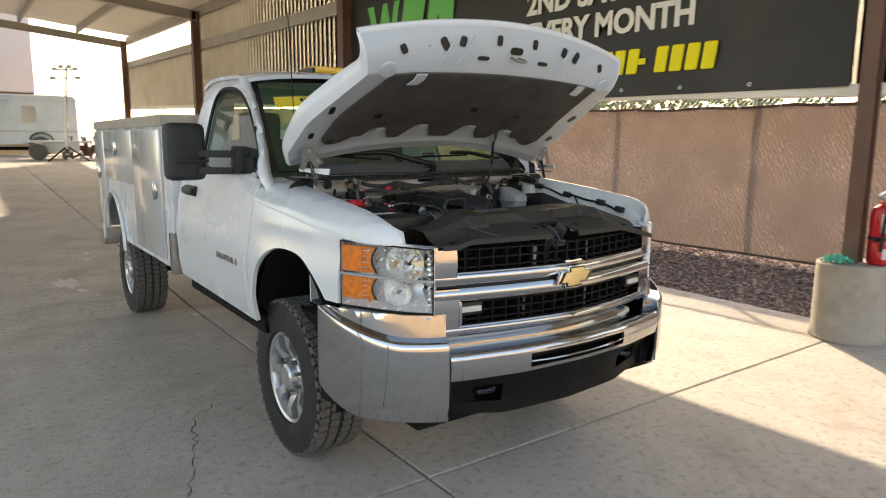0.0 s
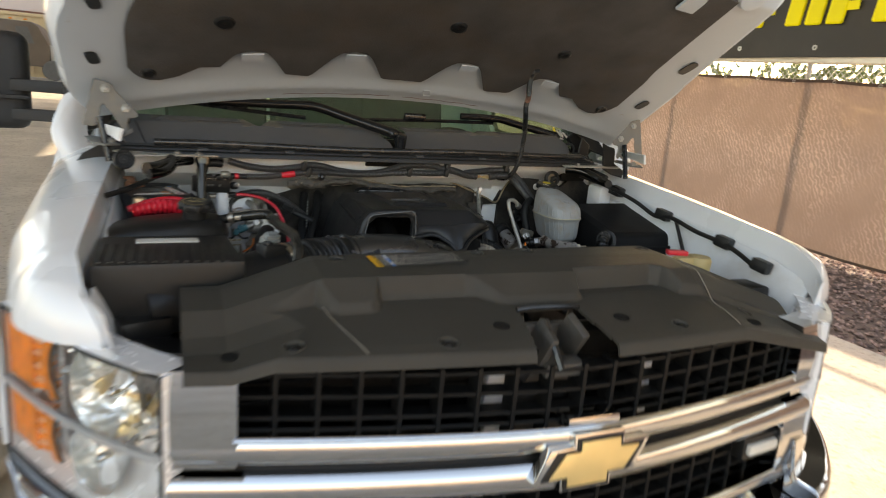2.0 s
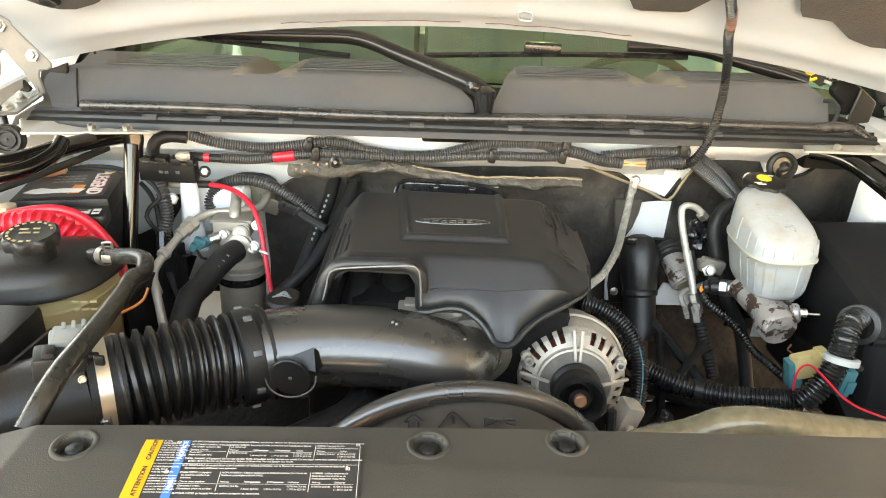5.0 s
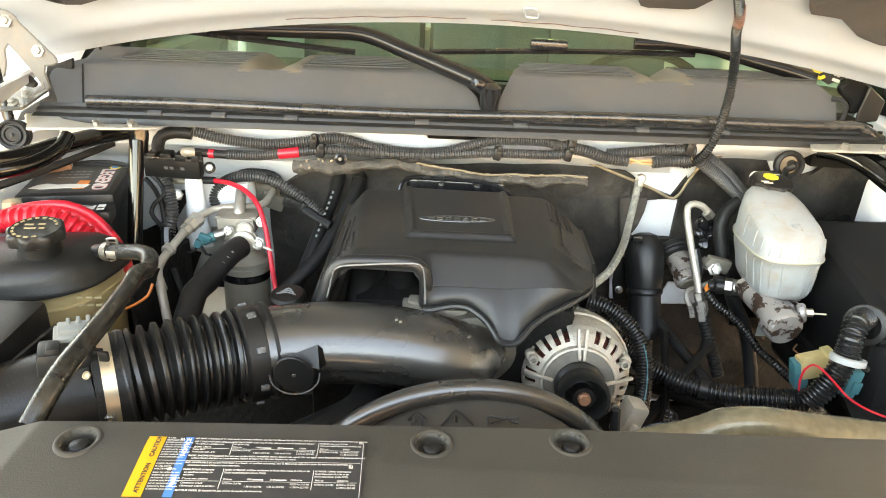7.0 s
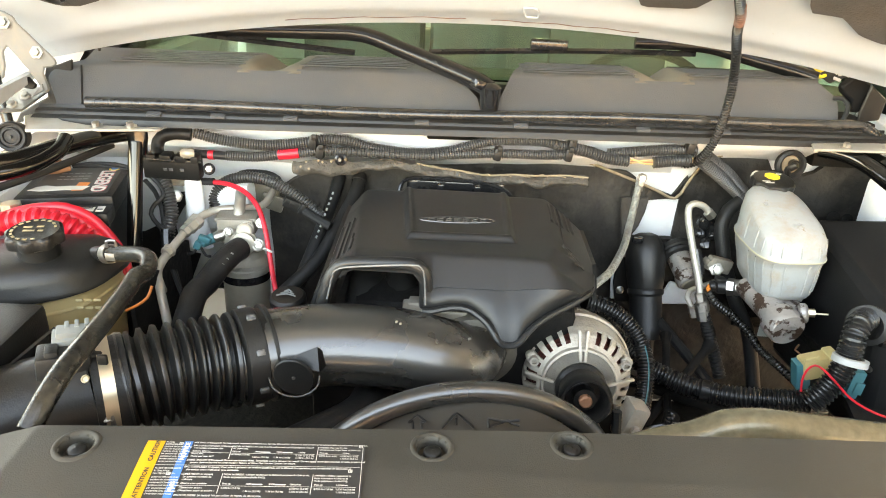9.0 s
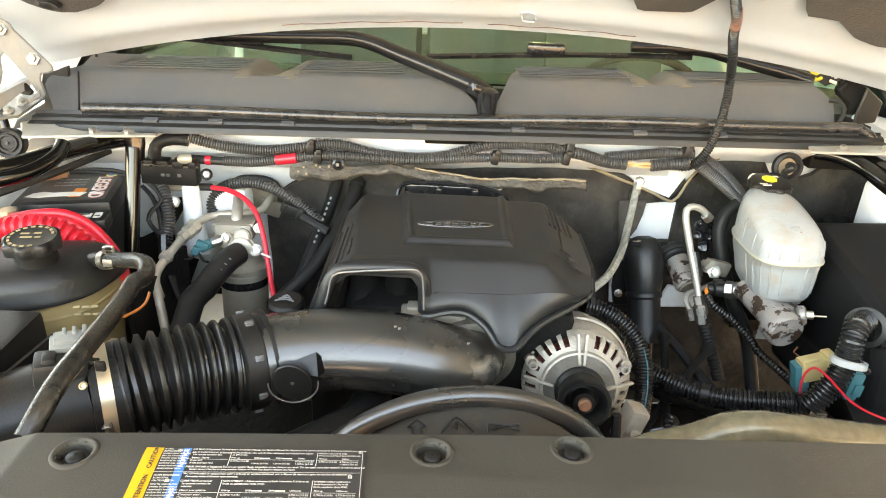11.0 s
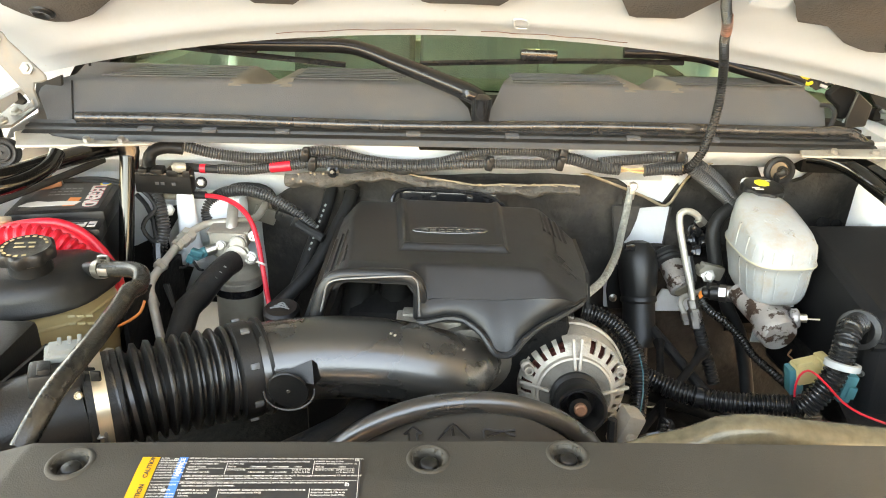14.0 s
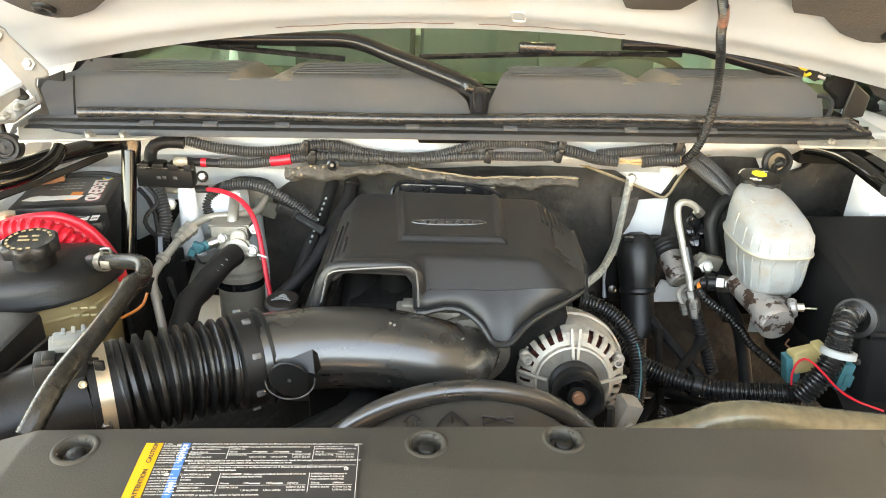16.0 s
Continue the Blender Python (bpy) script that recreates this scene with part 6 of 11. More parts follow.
def build_hinge(s):
    face = frame_of((0, 0, 0), (1, 0, 0), (0, 0, 1))
    hg = tp("hood_hinge", seat_hinge(prism([(-0.7710, 1.4758), (-0.7449, 1.4703), (-0.7334, 1.4638), (-0.7294, 1.4552), (-0.6824, 1.4054), (-0.6811, 1.3977), (-0.6901, 1.3935), (-0.7009, 1.3923), (-0.7039, 1.3829), (-0.6997, 1.3598), (-0.7065, 1.3524), (-0.7120, 1.3571), (-0.7173, 1.3694), (-0.7256, 1.3842), (-0.7403, 1.4060), (-0.7520, 1.4212), (-0.7590, 1.4132), (-0.7607, 1.3921), (-0.7679, 1.3728), (-0.7785, 1.3705), (-0.7957, 1.3732)], 0.004, Matrix.Translation((0, 0.925, 0)) @ face, 0.0018, 1), s), HINGE, "dusty white stamped hood hinge")
    for c in ((-0.7476, 0.9210, 1.4547), (-0.7071, 0.9210, 1.4139)):
        part("bolt", seat_hinge(lathe([(0.010, 0), (0.010, 0.003), (0.0062, 0.004), (0.0062, 0.008), (0.004, 0.009)], 6, c, (c[0] + 0.02, c[1] - 0.3, c[2] + 0.1)), s), BRACKET_STEEL, hg, "hinge bolt")
    foot = part("hinge_foot", seat_hinge(prism([(-0.7456, 0.8465), (-0.7164, 0.8727), (-0.7538, 1.0019), (-0.7810, 1.0349), (-0.8032, 1.0290), (-0.7904, 0.9680), (-0.7842, 0.9047)], 0.004, Matrix.Translation((0, 0, 1.335)), 0.0015, 1), s), HINGE, hg, "dusty white bolted hinge foot")
    part("gusset", seat_hinge(prism([(-0.7170, 1.3498), (-0.6946, 1.3736), (-0.6933, 1.3628)], 0.003, Matrix.Translation((0, 0.90, 0)) @ face, 0.001, 1), s), HINGE, foot, "folded gusset")
    for c in ((-0.7361, 0.8815, 1.3410), (-0.7525, 0.9421, 1.3410)):
        part("bolt", seat_hinge(lathe([(0.009, 0), (0.009, 0.003), (0.006, 0.004), (0.006, 0.008), (0.004, 0.009)], 6, c, (c[0], c[1] - 0.15, c[2] + 0.3)), s), BRACKET_STEEL, foot, "hinge bolt")
    # Two added black sheets stand in for shade behind and inside the hinge.
    part("boot", seat_hinge(prism([(-0.8212, 1.2786), (-0.8065, 1.3009), (-0.7775, 1.3178), (-0.7536, 1.3304), (-0.7529, 1.3624), (-0.7476, 1.3793), (-0.7258, 1.3840), (-0.7013, 1.3936), (-0.7128, 1.3114), (-0.7473, 1.2942)], 0.006, Matrix.Translation((0, 1.004, 0)) @ face, 0.002, 1), s), RUBBER, hg, "added black sheet for the shade behind the hinge")
    part("boot", seat_hinge(prism([(-0.7638, 1.3652), (-0.7515, 1.3711), (-0.7396, 1.3573), (-0.7466, 1.3508), (-0.7629, 1.3526)], 0.006, Matrix.Translation((0, 0.96, 0)) @ face, 0.002, 1), s), RUBBER, hg, "added black sheet for the shaded gap in the hinge")
    p = [Vector((-0.7108, 0.8000, 1.3788)), Vector((-0.7678, 0.9900, 1.3751)), Vector((-0.7692, 0.9900, 1.3615)), Vector((-0.7172, 0.8000, 1.3518))]
    tp("fender_rail", seat_hinge(sheet(lambda u, v: p[0].lerp(p[1], u).lerp(p[3].lerp(p[2], u), v) + Vector((0, 0, 0.004 * math.sin(math.pi * v))), 8, 6, 0.006), s), WHITE_BAY, "white inner edge of the fender")
    st = tp("hood_strut", mirror(rod((-(0.740 if s < 0 else 0.655), 0.872, 1.300), (-(0.758 if s < 0 else 0.668), 0.888 if s < 0 else 0.915, 1.395), 0.0075, 12), s), BLACK_GLOSS, "black hood gas strut")
    if s > 0:
        return
    cup = (-0.7079, 0.8250, 1.3103)
    mount = part("strut_mount", seat_hinge(lathe([(0.016, -0.020), (0.021, -0.014), (0.0215, 0.003), (0.0195, 0.006), (0.0165, 0.005), (0.0155, 0.001), (0.0135, 0.001), (0.0125, 0.005), (0.0105, 0.005), (0.0095, 0.002), (0.002, 0.0025)], 28, cup, (cup[0] + 0.10, cup[1] - 0.43, cup[2] + 0.09)), s), RUBBER, st, "black round rubber strut mount")
    part("pin", seat_hinge(rod(cup, (cup[0] + 0.0015, cup[1] - 0.0065, cup[2] + 0.0014), 0.0022, 10), s), BLACK, mount, "black pin end")


both(build_hinge)

ENG_COVER = mat("engine_cover_plastic", (0.0125, 0.0128, 0.0133), 0.38, 0, 0.1, 10, 0.10, 1100, dirt=((0.026, 0.0255, 0.0245), 0.25, 12), spec=0.42)
BLACK_SHEEN = mat("satin_black_plastic", (0.030, 0.0285, 0.026), 0.28, 0, 0.15, 12, 0.03, 700, dirt=((0.06, 0.05, 0.038), 0.3, 10), spec=1.0, coat=0.3)
LABEL_YELLOW = mat("orange_yellow_print", (0.66, 0.33, 0.014), 0.5, 0, 0.04, 10)
BLACK_RIM = mat("paler_black_edge", (0.10, 0.10, 0.10), 0.25, 0, 0.1, 30)
PALE_WEAR = mat("scuffed_plastic", (0.22, 0.20, 0.17), 0.4, 0, 0.2, 60)
BLACK_CHROME = mat("polished_black_tube", (0.055, 0.053, 0.05), 0.14, 0.95, 0.05, 20)
LABEL_BLACK = mat("label_black", (0.03, 0.028, 0.027), 0.45, 0, 0.05, 30)
BRASSY = mat("pale_clamp_metal", (0.62, 0.52, 0.38), 0.35, 0.8, 0.08, 20)
TAN_HEM = mat("frayed_tan_hem", (0.26, 0.20, 0.13), 0.85, 0, 0.2, 60)
# Paler than the other insulation: the light it catches is in the colour.
FELT_GREY = mat("light_catching_torn_felt", (0.10, 0.09, 0.078), 0.9, 0, 0.3, 40, 0.9, 90, dirt=((0.05, 0.042, 0.035), 0.7, 22), spec=0.2)
ALT_CAST = mat("dusty_cast_aluminium", (0.45, 0.405, 0.34), 0.45, 0.35, 0.12, 30, 0.2, 260, dirt=((0.26, 0.20, 0.14), 0.45, 28))
GRIMY_ALU = mat("grimy_rust_stained_alloy", (0.36, 0.33, 0.305), 0.36, 0.4, 0.15, 30, 0.2, 160)
flake(GRIMY_ALU, (0.06, 0.035, 0.025), 48.0, 0.53, 0.57)
# Darker copy of the alloy: shade in a recess, dirt on the throttle.
ALT_SHADE = mat("shaded_dirty_aluminium", (0.16, 0.145, 0.12), 0.6, 0.4, 0.2, 40, 0.2, 200)
BELLOWS = mat("black_bellows_rubber", (0.010, 0.0098, 0.0095), 0.30, 0, 0.15, 14, 0.05, 200, spec=0.7)
LATCH = mat("grimy_latch_steel", (0.09, 0.086, 0.08), 0.5, 0.5, 0.2, 30, 0.1, 200, dirt=((0.06, 0.05, 0.04), 0.7, 25))
COPPER = mat("copper_winding", (0.10, 0.022, 0.016), 0.5, 0.3, 0.3, 120, 0.5, 200)
BRACKET = mat("pale_bracket", (0.44, 0.41, 0.36), 0.4, 0.5, 0.1, 20, dirt=((0.35, 0.26, 0.18), 0.5, 25))
COWL_TAN = mat("dusty_cowl", (0.13, 0.115, 0.095), 0.6, 0, 0.1, 30)
RUSTY = mat("rusted_nut", (0.30, 0.14, 0.08), 0.6, 0.4, 0.2, 60)

# ---- engine bay ----
def bay(x, y, z):
    return Vector((x, y, z))


# firewall, cowl
def fw_y(x, z):
    """The firewall's flange comes forward below the cowl."""
    zt = line(x, (0.28, 1.262), (0.38, 1.292))
    return line(z, (zt - 0.037, 1.075), (zt, 1.012), (1.32, 1.000))


tp("firewall", join(sheet(lambda u, v: (lerp(-0.715, 0.715, u), fw_y(lerp(-0.715, 0.715, u), lerp(0.72, 1.315, v)) + 0.085 * lerp(-0.715, 0.715, u) + 0.008 * math.sin(14 * u), lerp(0.72, 1.315, v)), 40, 60, 0.01)), WHITE_BAY, "white painted firewall")


def felt(x0, x1, z0, z1, seed, nx=30, nz=14, y0=1.055):
    g = random.Random(seed)
    ph = [g.uniform(0, 6) for _ in range(6)]
    def fn(u, v):
        x = lerp(x0, x1, u)
        zt = (z1(x) if callable(z1) else z1) + 0.006 * math.sin(x * 31 + ph[0]) + 0.004 * math.sin(x * 63 + ph[1])
        zb = z0(x) if callable(z0) else z0
        z = lerp(zb, zt, v)
        return (x, y0 + 0.085 * x + 0.008 * math.sin(x * 21 + ph[2]) * math.sin(z * 24 + ph[3]) + 0.004 * math.sin(x * 52 + z * 40), z)
    return sheet(fn, nx, nz, 0.014)


def felt_top(x):
    return line(x, (-0.40, 1.16), (-0.345, 1.20), (-0.31, 1.225), (-0.28, 1.255), (0.10, 1.262), (0.17, 1.245), (0.245, 1.218), (0.33, 1.185), (0.365, 1.245), (0.40, 1.268), (0.49, 1.268), (0.50, 1.235), (0.56, 1.235), (0.60, 1.262), (0.66, 1.262), (0.68, 1.24))


tp("firewall_felt", felt(-0.40, 0.255, 0.74, felt_top, 1, 44, 14), FOIL, "grimy dark firewall insulation")
tp("firewall_felt", felt(0.345, 0.70, 0.74, felt_top, 2, 24), FOIL, "grimy dark firewall insulation")
tp("firewall_felt", felt(0.250, 0.35, 0.74, lambda x: 1.098, 6, 10, 8), FOIL, "grimy dark firewall insulation")
tp("firewall_felt", felt(0.250, 0.35, 1.178, felt_top, 9, 10, 4), FOIL, "grimy dark firewall insulation")
tp("felt_hem", hose([(x, 1.045 + 0.085 * x, felt_top(x) + 0.002) for x in (0.09, 0.13, 0.17, 0.21, 0.245, 0.29, 0.33, 0.35, 0.365, 0.40)], 0.0028, 5, 0.01), TAN_HEM, "frayed tan hem of the insulation")
# torn insulation edge that hangs forward
def torn_top(x):
    return line(x, (-0.335, 1.260), (-0.20, 1.263), (-0.134, 1.261), (-0.075, 1.250), (-0.016, 1.244), (0.075, 1.246), (0.15, 1.245))


def torn_low(x):
    return line(x, (-0.335, 1.240), (-0.325, 1.236), (-0.27, 1.233), (-0.215, 1.246), (-0.16, 1.247), (-0.106, 1.237), (-0.051, 1.228), (-0.015, 1.223), (0.077, 1.226), (0.15, 1.228))


def torn(u, v):
    x = lerp(-0.336, 0.150, u)
    wob = 0.0016 * math.sin(x * 61) + 0.001 * math.sin(x * 143 + 1)
    z = lerp(torn_low(x) + wob * 1.5, torn_top(x) + wob, v)
    return (x, 0.975 + 0.085 * x - 0.012 * math.sin(math.pi * v) + 0.004 * math.sin(x * 75 + 3 * v), z)


tp("torn_insulation", sheet(torn, 90, 8, 0.010), FELT_GREY, "torn edge of firewall insulation")
tp("torn_edge", hose([(x, 0.970 + 0.085 * x, torn_top(x) + 0.001 + 0.0012 * math.sin(x * 70)) for x in [-0.135 + 0.019 * k for k in range(16)]], 0.0015, 5, 0.008), TAN_HEM, "frayed pale insulation edge")
for k in range(9):
    x = -0.115 + 0.03 * k
    tp("loose_thread", hose([(x, 0.966 + 0.085 * x, torn_top(x) + 0.001), (x + 0.007, 0.960 + 0.085 * x, torn_top(x) + 0.004 + 0.002 * math.sin(k * 2.3)), (x + 0.016, 0.963 + 0.085 * x, torn_top(x) + 0.001)], 0.0008, 4, 0.004), TAN_HEM, "loose pale thread")
for q in ((-0.3087, 0.9250, 1.2650), (-0.2893, 0.9260, 1.2676), (-0.2829, 0.9260, 1.2652), (-0.2691, 0.9270, 1.2666), (-0.3049, 0.9250, 1.2535), (-0.3178, 0.9250, 1.2565)):
    tp("fluff", lathe([(0.0020, 0), (0.0020, 0.001), (0.001, 0.0015)], 7, q, (q[0], q[1] - 0.05, q[2] + 0.01)), TAN_HEM, "pale speck in the felt")
q = (-0.2540, 0.9300, 1.2701)
tp("push_clip", join(lathe([(0.010, 0), (0.010, 0.003), (0.006, 0.005), (0.003, 0.012)], 10, q, (q[0], q[1] - 0.05, q[2] + 0.01)), box((q[0], q[1], q[2] + 0.004), (0.016, 0.004, 0.004), 0.001)), BLACK_GLOSS, "black fir-tree clip")


def cowl_fn(u, v):
    """Grey plastic cowl from the seal (v=0) up and back to the glass."""
    x = lerp(-0.765, 0.66, u)
    y0 = 0.995 + 0.085 * x
    return (x, y0 + line(v, (0, 0.0), (0.12, 0.012), (0.55, 0.075), (0.62, 0.10), (1.0, 0.235)), line(v, (0, 1.325), (0.12, 1.335), (0.55, 1.372), (0.62, 1.376), (1.0, 1.388)) + line(v, (0.1, 0), (0.55, 1), (0.62, 1), (1, 0.15)) * line(x, (-0.7, 0.0125), (0.6, 0.0245)))


def cowl_outer(s, v):
    """Where the cowl stops at its outer ends."""
    return line(v, (0.00, -0.7046), (0.12, -0.7082), (0.38, -0.7364), (0.46, -0.7358), (0.56, -0.7131), (0.62, -0.6995), (1.00, -0.7468)) if s < 0 else line(v, (0.00, 0.5693), (0.30, 0.5795), (0.40, 0.5810), (0.56, 0.5530), (1.00, 0.6359))


def cowl_left_end(v):
    return line(v, (0.0, -0.029), (0.04, -0.030), (0.3, -0.042), (0.55, -0.082), (1, -0.13))


def cowl_right_end(v):
    return line(v, (0.0, -0.021), (0.04, -0.020), (0.3, -0.004), (0.55, 0.014), (1, 0.05))


def cowl_at(x, v):
    return cowl_fn((x + 0.765) / 1.425, v)


def cowl_notch(x, v):
    return any(abs(x - q) < 0.046 and v > 0.54 for q in (-0.390, 0.280))


# Near-black box stands in for the shade seen through the cowl gap.
tp("cowl_gap_shade", box((-0.03, 1.09, 1.325), (0.20, 0.20, 0.02), 0.004, (12, 0, 5)), DARK, "near-black box for the shade under the cowl gap")
cowl = tp("cowl_panel", sheet(lambda u, v: cowl_at(lerp(cowl_outer(-1, v), cowl_left_end(v), u), v), 120, 36, 0.006, lambda u, v: cowl_notch(lerp(cowl_outer(-1, v), cowl_left_end(v), u), v)), COWL, "grey plastic cowl panel below the windshield")
part("driver_half", sheet(lambda u, v: cowl_at(lerp(cowl_right_end(v), cowl_outer(1, v), u), v), 110, 36, 0.006, lambda u, v: cowl_notch(lerp(cowl_right_end(v), cowl_outer(1, v), u), v)), COWL, cowl, "grey plastic cowl half")
for x0, x1, k0 in ((-0.655, -0.435, 0), (-0.345, -0.165, 0), (0.035, 0.235, 1), (0.325, 0.555, 0)):
    # Black strip below the ribs paints the shade between them.
    part("vent_shade", sheet(lambda u, v: Vector(cowl_fn((lerp(x0, x1, u) + 0.765) / 1.425, lerp(0.60, 0.93, v))) + Vector((0, 0, 0.0006)), 10, 6, 0.0004), BLACK, cowl, "black strip for the shade between the vent ribs")
    for k in range(6):
        v = 0.610 + 0.058 * k
        a, b = x0 + 0.006 * k * (x0 < -0.6), x1 - 0.006 * k * (x1 > 0.5) + 0.006 * k * (x1 < 0 and x1 > -0.2)
        part("vent_rib", hose([Vector(cowl_fn((x + 0.765) / 1.425, v)) + Vector((0, 0, 0.0010)) for x in (a, (a + b) / 2, b)], 0.0010, 6, 0.08), COWL, cowl)
for x in (-0.390, 0.280):
    def notch(u, v):
        w = lerp(-0.052, 0.052, u)
        dip = max(0.0, 1 - abs(w) / 0.040)
        dip = dip * dip * (3 - 2 * dip)
        q = Vector(cowl_fn((x + 0.765 + w) / 1.425, lerp(0.50, 0.93, v)))
        return q + Vector((0, 0.004 * dip, 0.0015 - 0.022 * dip * min(1.0, 0.2 + 1.2 * v)))
    part("recess", sheet(notch, 16, 6, 0.003), COWL_TAN, cowl, "dusty moulded recess")
# Black strip laid on the cowl stands in for a shaded slot.
part("slot", sheet(lambda u, v: Vector(cowl_fn((lerp(0.07, 0.24, u) + 0.765) / 1.425, lerp(0.05, 0.13, v))) + Vector((0, -0.003, 0.003)), 8, 2, 0.003), BLACK, cowl, "black strip for the shade in a cowl slot")
part("end_seam", hose([Vector(cowl_at(line(v, (0.1, -0.6675), (0.55, -0.6935)), v)) + Vector((0, -0.001, 0.0005)) for v in (0.1, 0.3, 0.53)], 0.0016, 5, 0.03), BLACK, cowl, "dark seam")


def seal_pt(x, dy=0.0, dz=0.0):
    return (x, 0.985 + 0.085 * x + dy, 1.340 + 0.008 * max(0.0, x) + 0.002 * math.sin(9 * x) + dz)


SEAL = mat("worn_seal_rubber", (0.016, 0.0155, 0.015), 0.24, 0, 0.2, 30, 0.08, 120, dirt=((0.12, 0.105, 0.09), 0.35, 22), spec=0.6)
tp("hood_seal", hose([seal_pt(x / 20) for x in range(-13, 13)] + [(0.635, 1.03, 1.32), (0.66, 1.06, 1.30)], 0.009, 12, 0.03), SEAL, "black rubber hood seal with worn sheen")
tp("seal_lip", hose([seal_pt(x / 20, -0.004, -0.012) for x in range(-13, 13)], 0.006, 6, 0.05), BLACK_GLOSS, "glossy black seal lip")
tray = tp("cowl_tray", sheet(lambda u, v: (lerp(-0.72, 0.64, u), 0.985 + 0.085 * lerp(-0.72, 0.64, u) - line(v, (0, 0.0), (0.3, 0.003), (0.34, 0.014), (0.7, 0.016), (0.74, 0.028), (1, 0.030)), line(v, (0, 1.336), (0.3, 1.329), (0.34, 1.328), (0.7, 1.322), (0.74, 1.321), (1, 1.312))), 60, 18, 0.004), BLACK, "black stepped cowl tray")
for x in (-0.542, -0.445, -0.334, -0.129, 0.029, 0.228, 0.361):
    part("clip", box((x, 0.967 + 0.085 * x, 1.3295), (0.022, 0.010, 0.0045), 0.0008, (20, 0, 4)), COWL, tray, "grey plastic clip")

# hinge brackets on the firewall corners
def build_bracket(pts, bolts):
    b = tp("brace_bracket", prism(pts, 0.004, Matrix.Translation((0, 0, 1.318)), 0.0015, 1), BRACKET, "pale stamped steel bracket")
    for q in bolts:
        part("bolt", lathe([(0.0105, 0), (0.0105, 0.0015), (0.0058, 0.002), (0.0058, 0.0075), (0.004, 0.0085)], 6, q, (q[0], q[1] - 0.02, q[2] + 0.1)), STEEL, b, "hex bolt")


build_bracket([(-0.685, 0.822), (-0.512, 0.862), (-0.508, 0.868), (-0.55, 0.873), (-0.62, 0.868), (-0.665, 0.885), (-0.72, 0.935), (-0.735, 0.90)], ((-0.600, 0.857, 1.322), (-0.553, 0.865, 1.322)))
build_bracket([(0.485, 0.946), (0.64, 0.958), (0.70, 0.965), (0.72, 1.03), (0.50, 0.985)], ((0.545, 0.966, 1.322), (0.615, 0.972, 1.322)))

# wipers
def build_wiper(piv, arm, blade, r):
    wp = tp("wiper", hose(arm, r, 12, 0.012, r_end=0.0105), WIPER, "glossy black windshield wiper arm")
    pv = part("pivot", lathe([(0.013, 0), (0.015, 0.01), (0.017, 0.034), (0.017, 0.042), (0.008, 0.048)], 16, piv, (piv[0], piv[1] - 0.01, piv[2] + 0.1)), BLACK_GLOSS, wp, "black wiper pivot")
    if r > 0.014:
        part("pivot_cap", box((piv[0] - 0.010, piv[1] + 0.004, piv[2] + 0.040), (0.045, 0.026, 0.016), 0.006, (0, 20, 25)), BLACK_GLOSS, pv, "black arm cap")
    part("blade", hose(blade, 0.0055, 6, 0.03), BLACK_GLOSS, wp, "black wiper blade")
    part("joint", box((blade[2][0], blade[2][1] - 0.004, blade[2][2] + 0.012), (0.07, 0.018, 0.020), 0.006), BLACK_GLOSS, wp)


build_wiper((-0.022, 1.0, 1.342), [(-0.023, 1.004, 1.376), (-0.039, 1.014, 1.386), (-0.106, 1.050, 1.405), (-0.175, 1.080, 1.424), (-0.215, 1.095, 1.436), (-0.26, 1.105, 1.443), (-0.36, 1.115, 1.440), (-0.52, 1.122, 1.436)],
            [(-0.262, 1.127, 1.408), (-0.36, 1.130, 1.414), (-0.453, 1.131, 1.420), (-0.609, 1.120, 1.433)], 0.0150)
build_wiper((0.5700, 1.1520, 1.3300), [(0.5656, 1.1500, 1.3988), (0.5478, 1.1600, 1.4032), (0.5122, 1.1720, 1.4116), (0.4780, 1.1850, 1.4180), (0.4527, 1.1950, 1.4234), (0.4241, 1.2000, 1.4295), (0.3888, 1.2080, 1.4368), (0.3213, 1.2120, 1.4402), (0.2488, 1.2150, 1.4385)],
            [(0.363, 1.213, 1.424), (0.226, 1.216, 1.421), (0.089, 1.208, 1.417), (-0.133, 1.189, 1.407)], 0.0125)
tp("washer_hose", hose([(0.5653, 1.0800, 1.3787), (0.5776, 1.0700, 1.3794), (0.5835, 1.0600, 1.3682), (0.5758, 1.0500, 1.3505), (0.5709, 1.0500, 1.3404)], 0.004, 8), RUBBER, "thin black washer hose")
flat_face = frame_of((0, 0, 0), (1, 0, 0), (0, 0, 1))
ce = tp("cowl_end", prism([(0.5869, 1.3956), (0.6082, 1.4146), (0.6367, 1.4004), (0.6286, 1.3517), (0.6111, 1.3529), (0.6093, 1.3729), (0.5926, 1.3840)], 0.02, Matrix.Translation((0, 1.12, 0)) @ flat_face, 0.003, 1), BOX_BLACK, "black folded cowl end cap")
part("flap", prism([(0.6279, 1.4027), (0.6600, 1.3793), (0.6569, 1.3433), (0.6208, 1.3382), (0.6199, 1.3546)], 0.006, Matrix.Translation((0, 1.091, 0)) @ flat_face, 0.002, 1), BLACK, ce, "dark grey folded flap")
# Near-black box fills the gap with painted shade.
tp("cowl_end_shade", box((0.60, 1.12, 1.300), (0.09, 0.10, 0.08), 0.004), DARK, "near-black box for the shaded gap beside the cowl end")

